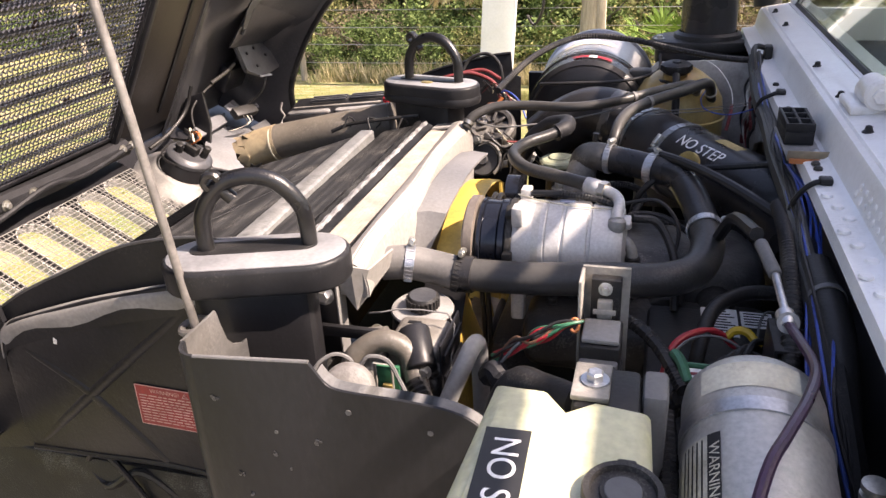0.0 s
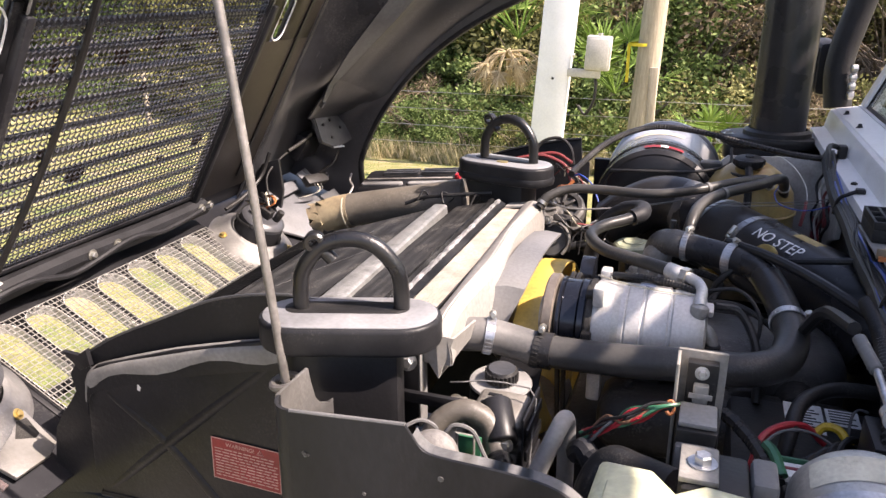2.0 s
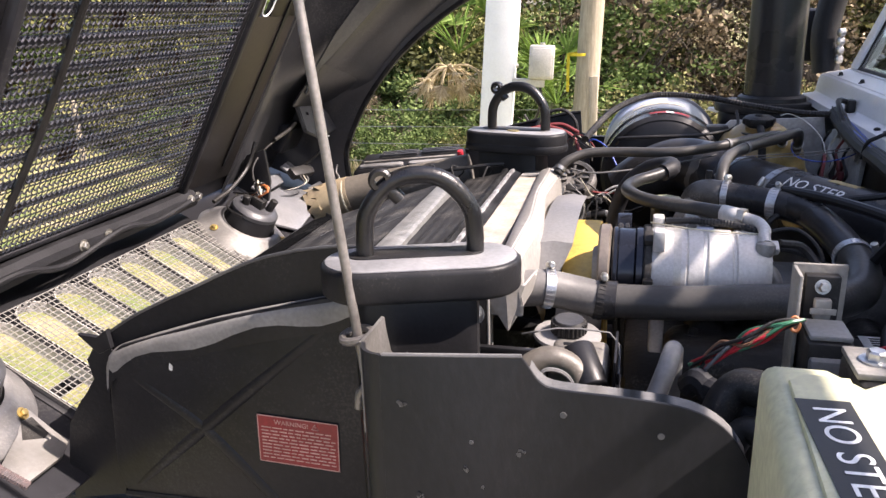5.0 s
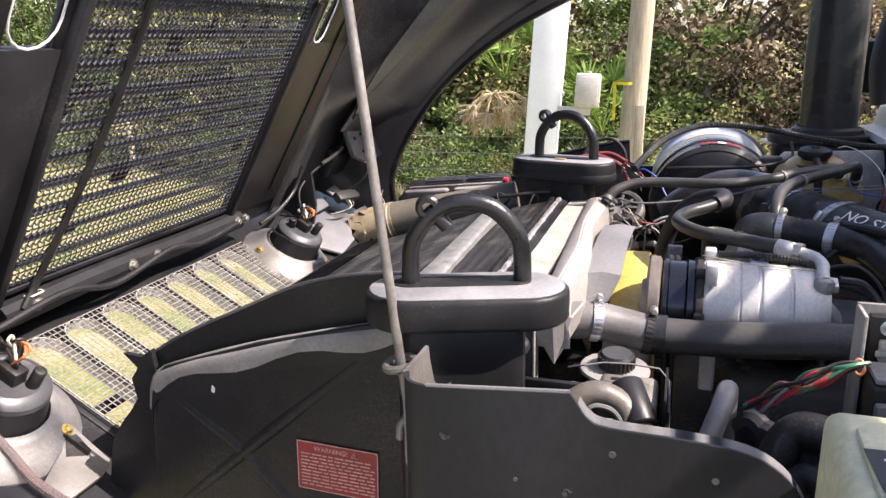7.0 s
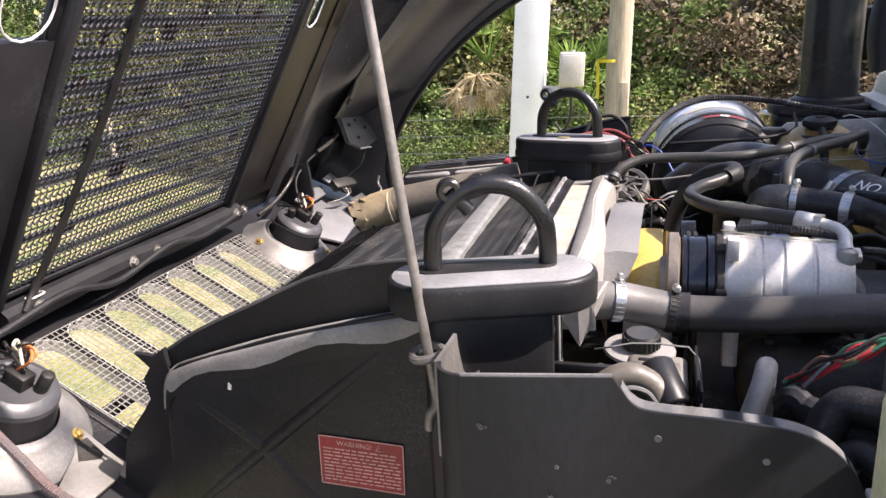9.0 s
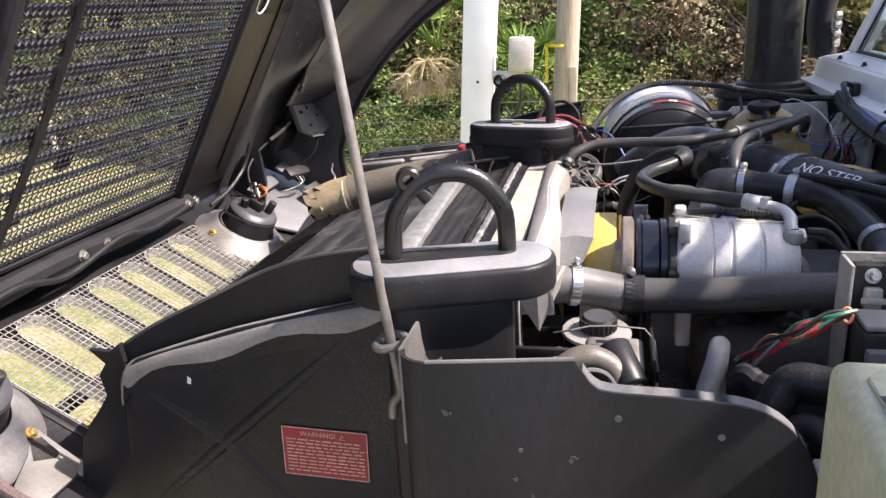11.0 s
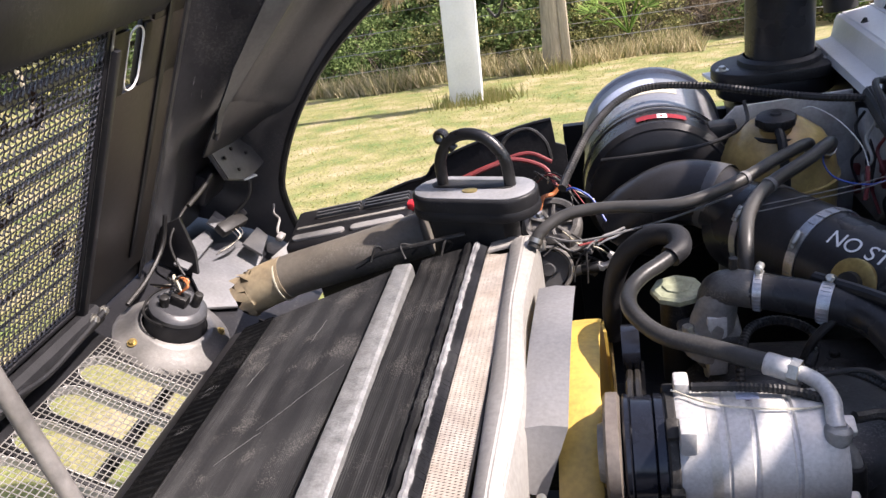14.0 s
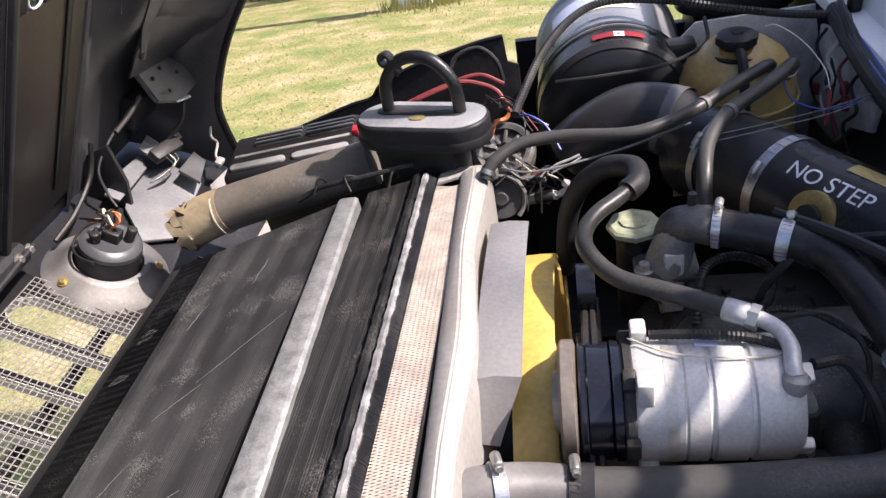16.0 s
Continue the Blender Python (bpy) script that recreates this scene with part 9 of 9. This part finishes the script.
build_plug(pose(0.190, 0.46, 1.022, 0, -24, 10), "dusty grey wire plug among the hoses")
build_plug(pose(0.222, 0.45, 1.030, 0, -10, 70), "dusty grey wire plug among the hoses")
build_plug(pose(0.214, 0.45, 0.990, 10, 50, 20), "dusty grey wire plug among the hoses")
cable("wire", "bright twin steel line behind the heater hose", [(0.232, 0.427, 1.052), (0.248, 0.427, 1.061), (0.265, 0.428, 1.066), (0.282, 0.430, 1.072)], 0.0022, "alu")
cable("wire", "bright twin steel line behind the heater hose", [(0.236, 0.424, 1.046), (0.252, 0.424, 1.055), (0.268, 0.425, 1.060), (0.284, 0.428, 1.068)], 0.0020, "alu")
crnd = random.Random(31)
for k in range(7):
    j = [crnd.uniform(-0.02, 0.02) for _ in range(9)]
    cable("wire", "thin loose wire below the heater hose", [(0.145 + 0.012 * k, 0.42 + j[0], 1.06 + j[1]), (0.175 + 0.01 * k, 0.44 + j[2], 1.04 + j[3]), (0.20 + 0.012 * k, 0.45 + j[4], 1.02 + j[5]), (0.225 + 0.014 * k, 0.46 + j[6], 1.00 + j[7])], 0.0014 + 0.0003 * (k % 3), ("rubber", "rubber_grey", "rubber", "label_cream", "rubber", "wire_dull_red", "rubber_grey")[k])


cable("throttle_cable", "black cable curving over the intake duct", [(0.475, 0.085, 1.02), (0.490, 0.075, 1.08), (0.53, 0.080, 1.118), (0.575, 0.075, 1.128), (0.62, 0.060, 1.138), (0.665, 0.04, 1.15), (0.705, 0.015, 1.165)], 0.0055, "rubber")
cable("bracket_arm", "black steel bracket arm across the intake duct", [(0.50, 0.125, 1.135), (0.56, 0.055, 1.140), (0.62, -0.03, 1.138), (0.68, -0.11, 1.125)], 0.008, "black_metal", "bracket", seg=10)
cable("wrapped_conduit", "black corrugated conduit looping behind the compressor", [(0.405, 0.060, 1.03), (0.411, 0.083, 1.065), (0.428, 0.115, 1.075), (0.464, 0.127, 1.075), (0.495, 0.106, 1.07), (0.490, 0.075, 1.06), (0.476, 0.055, 1.04)], 0.0065, "rubber", ribs=0.004)
cable("wrapped_conduit", "thin dusty conduit over the inlet manifold", [(0.455, 0.02, 1.035), (0.480, 0.045, 1.055), (0.525, 0.030, 1.062), (0.565, -0.01, 1.055), (0.60, -0.03, 1.03)], 0.005, "hose_dusty", ribs=0.003)
cable("vacuum_line", "thin black line behind the compressor", [(0.47, -0.02, 1.10), (0.52, -0.03, 1.11), (0.55, -0.06, 1.08), (0.54, -0.10, 1.03)], 0.003, "rubber")
cable("coolant_line", "thin black line below the fitting", [(0.485, -0.10, 1.11), (0.52, -0.09, 1.10), (0.545, -0.12, 1.06), (0.55, -0.16, 1.0)], 0.006, "rubber")


def build_harness():
    t = thing("wiring_harness", "taped black wiring harness with blue wires along the cowl", "wiring harness")
    base = [(0.70, 0.62, 1.19), (0.695, 0.50, 1.175), (0.690, 0.36, 1.165), (0.690, 0.20, 1.160), (0.686, 0.05, 1.155), (0.688, -0.10, 1.150), (0.684, -0.24, 1.140), (0.688, -0.38, 1.120), (0.690, -0.50, 1.08), (0.700, -0.60, 1.0), (0.705, -0.64, 0.9)]
    part("loom", add_tube(BM(), base, 0.016, 10), "rubber", t)
    part("corrugated_branch", add_tube(BM(), [(0.672, -0.10, 1.14), (0.668, -0.22, 1.145), (0.662, -0.34, 1.12), (0.655, -0.42, 1.07)], 0.011, 10, ribs=0.006), "rubber", t)
    rnd = random.Random(9)
    for k in range(7):
        off = [(rnd.uniform(-0.012, 0.006), rnd.uniform(-0.012, 0.012), rnd.uniform(0.010, 0.018)) for _ in base]
        pts = [tuple(Vector(p) + Vector(o)) for p, o in zip(base, off)]
        part("wire", add_tube(BM(), pts, 0.0018, 6), ("wire_blue", "rubber", "rubber", "rubber", "wire_blue", "rubber_grey", "rubber")[k], t)
    part("tie_lead", add_tube(BM(), [(0.690, 0.50, 1.18), (0.686, 0.54, 1.212), (0.694, 0.585, 1.222), (0.716, 0.60, 1.216)], 0.0055, 8), "rubber", t)
    part("plug", add_box(BM(), 0.712, 0.728, 0.586, 0.614, 1.1945, 1.222, 0.003), "rubber", t)
    for y, z in ((0.295, 1.165), (-0.155, 1.155)):
        part("tie_lead", add_tube(BM(), [(0.676, y + 0.004, z - 0.012), (0.680, y, z + 0.016), (0.694, y - 0.003, 1.192), (0.710, y - 0.004, 1.200)], 0.0036, 7), "rubber", t)
        part("clip", add_box(BM(), 0.704, 0.719, y - 0.010, y + 0.006, 1.1945, 1.203, 0.002), "rubber", t)
    for k in range(6):
        j = [rnd.uniform(-0.004, 0.004) for _ in range(8)]
        part("wire", add_tube(BM(), [(0.690 + j[0], -0.02, 1.172), (0.694 + j[1] + 0.003 * k, -0.14, 1.166 + j[2]), (0.688 + j[3] + 0.003 * k, -0.24, 1.150 + j[4]), (0.676 + j[5] + 0.003 * k, -0.33, 1.132 + j[6]), (0.668 + 0.003 * k, -0.42, 1.10 + j[7]), (0.672, -0.48, 1.03)], 0.0015, 6), "wire_blue" if k != 4 else "rubber_grey", t)
    return t


build_harness()


def build_module():
    t = thing("relay_box", "open black relay box on a rust-stained tin tray", "relay", at=pose(0.700, 0.036, 1.197, 0, 0, 0))
    part("case", add_box(BM(), -0.019, 0.019, -0.045, 0.045, 0.0, 0.018, 0.001), "mirror_black", t)
    for a in ((-0.019, 0.019, -0.045, -0.041), (-0.019, 0.019, 0.041, 0.045), (-0.019, -0.015, -0.041, 0.041), (0.015, 0.019, -0.041, 0.041), (-0.015, 0.015, -0.016, -0.012), (-0.015, 0.015, 0.013, 0.017), (-0.002, 0.002, -0.041, 0.041)):
        part("wall", add_box(BM(), a[0], a[1], a[2], a[3], 0.018, 0.030, 0.0006), "mirror_black", t)
    tray = part("tray", add_box(BM(), -0.021, 0.036, -0.096, 0.05, -0.004, -0.001, 0.001), "sill_lit_worn", t, "dusty tin tray")
    part("tray_lip", add_box(BM(), 0.033, 0.036, -0.096, 0.05, -0.001, 0.010, 0.001), "white_paint", tray)
    part("tray_lip", add_box(BM(), -0.021, 0.036, -0.099, -0.096, -0.006, 0.008, 0.001), "sleeve_tan", tray, "rusty front lip")
    part("orange_edge", add_box(BM(), -0.018, 0.030, -0.104, -0.0995, -0.008, -0.002), "wire_orange", tray)
    part("washer", add_lathe(BM(), (0.018, -0.074, -0.001), (0, 0, 1), [(0, 0.008), (0.002, 0.007), (0.004, 0.003)], 14), "steel", t)
    return t


build_module()


def build_loom_near():
    """Split loom with red, green and brown wires that feeds the connector post."""
    t = thing("wire_loom", "split black loom with red, green and brown wires", "wiring harness")
    part("taped_sleeve", add_tube(BM(), [(0.37, -0.52, 0.98), (0.375, -0.50, 1.05), (0.392, -0.49, 1.085), (0.42, -0.505, 1.092), (0.455, -0.53, 1.10)], 0.017, 12), "rubber", t)
    part("taped_sleeve", add_tube(BM(), [(0.36, -0.53, 0.92), (0.378, -0.53, 1.02), (0.40, -0.52, 1.06), (0.43, -0.55, 1.05)], 0.013, 12), "rubber", t)
    rnd = random.Random(6)
    for k, mname in enumerate(("wire_red", "rubber", "wire_green", "wire_green", "wire_red", "rust", "rubber", "rubber_grey", "wire_red", "wire_green")):
        j = [rnd.uniform(-0.010, 0.010) for _ in range(8)]
        part("wire", add_tube(BM(), [(0.357 + j[0] * 0.5, -0.44 + j[1], 1.072 + j[1]), (0.378 + j[6], -0.446 + j[2], 1.098 + j[3]), (0.405 + j[7], -0.45 + j[4], 1.118 + j[5]), (0.430 + j[1] * 0.5, -0.452 + j[0] * 0.5, 1.134 + j[2] * 0.5), (0.452, -0.447, 1.140)], 0.0019, 6), mname, t)
    for k in range(5):
        part("tape_lump", add_tube(BM(), [(0.352 + 0.014 * k, -0.45 - 0.012 * k, 1.062 + 0.008 * (k % 2)), (0.362 + 0.014 * k, -0.458 - 0.012 * k, 1.074 - 0.004 * k), (0.376 + 0.014 * k, -0.47 - 0.012 * k, 1.06)], 0.012 - 0.001 * (k % 3), 10), "mirror_black", t, "lump of black tape" if k == 0 else "")
    part("orange_tie", add_tube(BM(), [(0.443 + 0.004 * math.cos(k), -0.45 + 0.003 * math.sin(k), 1.136 + 0.006 * math.sin(k)) for k in range(8)], 0.0018, 6), "wire_orange", t)
    for k in range(3):
        part("bare_terminal", add_tube(BM(), [(0.425 + 0.008 * k, -0.52, 1.09), (0.435 + 0.006 * k, -0.535, 1.06), (0.425 + 0.01 * k, -0.55, 1.03)], 0.003, 6), "steel", t)
    return t


build_loom_near()
cable("wrapped_conduit", "black corrugated conduit behind the connector post", [(0.478, -0.36, 1.09), (0.490, -0.315, 1.068), (0.507, -0.322, 1.064), (0.528, -0.352, 1.060), (0.540, -0.380, 1.058), (0.556, -0.418, 1.05)], 0.0085, "rubber", ribs=0.005)
cable("wire", "green taped lead beside the corrugated conduit", [(0.545, -0.372, 1.066), (0.552, -0.388, 1.066), (0.560, -0.412, 1.056)], 0.0062, "wire_green")
cable("wrapped_conduit", "black corrugated conduit beside the reservoir", [(0.535, -0.53, 1.10), (0.540, -0.60, 1.08), (0.540, -0.68, 1.08), (0.535, -0.78, 1.06)], 0.009, "rubber", ribs=0.005)
cable("vacuum_line", "purple-black tube arching over the silver canister", [(0.642, -0.43, 1.150), (0.648, -0.48, 1.157), (0.647, -0.542, 1.171), (0.632, -0.599, 1.181), (0.611, -0.651, 1.185), (0.594, -0.690, 1.18), (0.575, -0.76, 1.15), (0.56, -0.84, 1.10)], 0.0046, "wire_purple", seg=10)


def build_gas_strut():
    t = thing("tie_rod", "thin bright tie rod with a ball end and spring clip", "rod")
    part("sleeve", add_cyl(BM(), (0.625, -0.315, 1.180), (0.636, -0.365, 1.168), 0.007, seg=12, bevel=0.001), "rubber_grey", t)
    part("rod", add_cyl(BM(), (0.636, -0.365, 1.168), (0.642, -0.425, 1.152), 0.0042, seg=12), "steel", t)
    part("ball_end", add_lathe(BM(), (0.640, -0.415, 1.154), (0.1, -1, -0.2), [(0, 0.004), (0.004, 0.009), (0.016, 0.009), (0.022, 0.006)], 16), "steel", t)
    part("washer_plate", add_lathe(BM(), (0.642, -0.434, 1.152), (0.05, -1, 0.45), [(0, 0.005), (0, 0.0105), (0.0015, 0.0105), (0.0018, 0.005)], 24), "alu_dirty", t, "flat steel washer plate")
    part("pivot_arm", add_tube(BM(), [(0.622, -0.30, 1.184), (0.608, -0.20, 1.16), (0.60, -0.12, 1.10)], 0.008, 8), "black_metal", t)
    return t


build_gas_strut()
hose("ribbed grey-black hose at the firewall", [(0.690, -0.28, 1.14), (0.695, -0.40, 1.12), (0.69, -0.50, 1.06), (0.68, -0.55, 1.0)], 0.018, "rubber", ((0.2, "rubber_grey"), (0.7, "rubber_grey")))
cable("cable", "red-brown braided cord hanging past the near headlamp", [(-0.64, -0.46, 1.09), (-0.603, -0.482, 1.068), (-0.546, -0.521, 1.035), (-0.496, -0.544, 1.006), (-0.439, -0.558, 0.973), (-0.397, -0.568, 0.949), (-0.36, -0.56, 0.92)], 0.0062, "cord", ribs=0.0028)
cable("wire", "loose wires along the top of the cooler", [(-0.16, 0.335, 1.085), (-0.12, 0.345, 1.10), (-0.06, 0.345, 1.11), (0.0, 0.35, 1.118), (0.03, 0.355, 1.12)], 0.0042, "rubber")
for x, s in ((-0.13, 1), (-0.07, -1), (-0.01, 1)):
    cable("wire", "twist of thin wire on the cooler pipe", [(x, 0.33, 1.095), (x + 0.008 * s, 0.345, 1.115), (x + 0.016, 0.352, 1.105), (x + 0.004, 0.358, 1.09)], 0.002, "rubber")
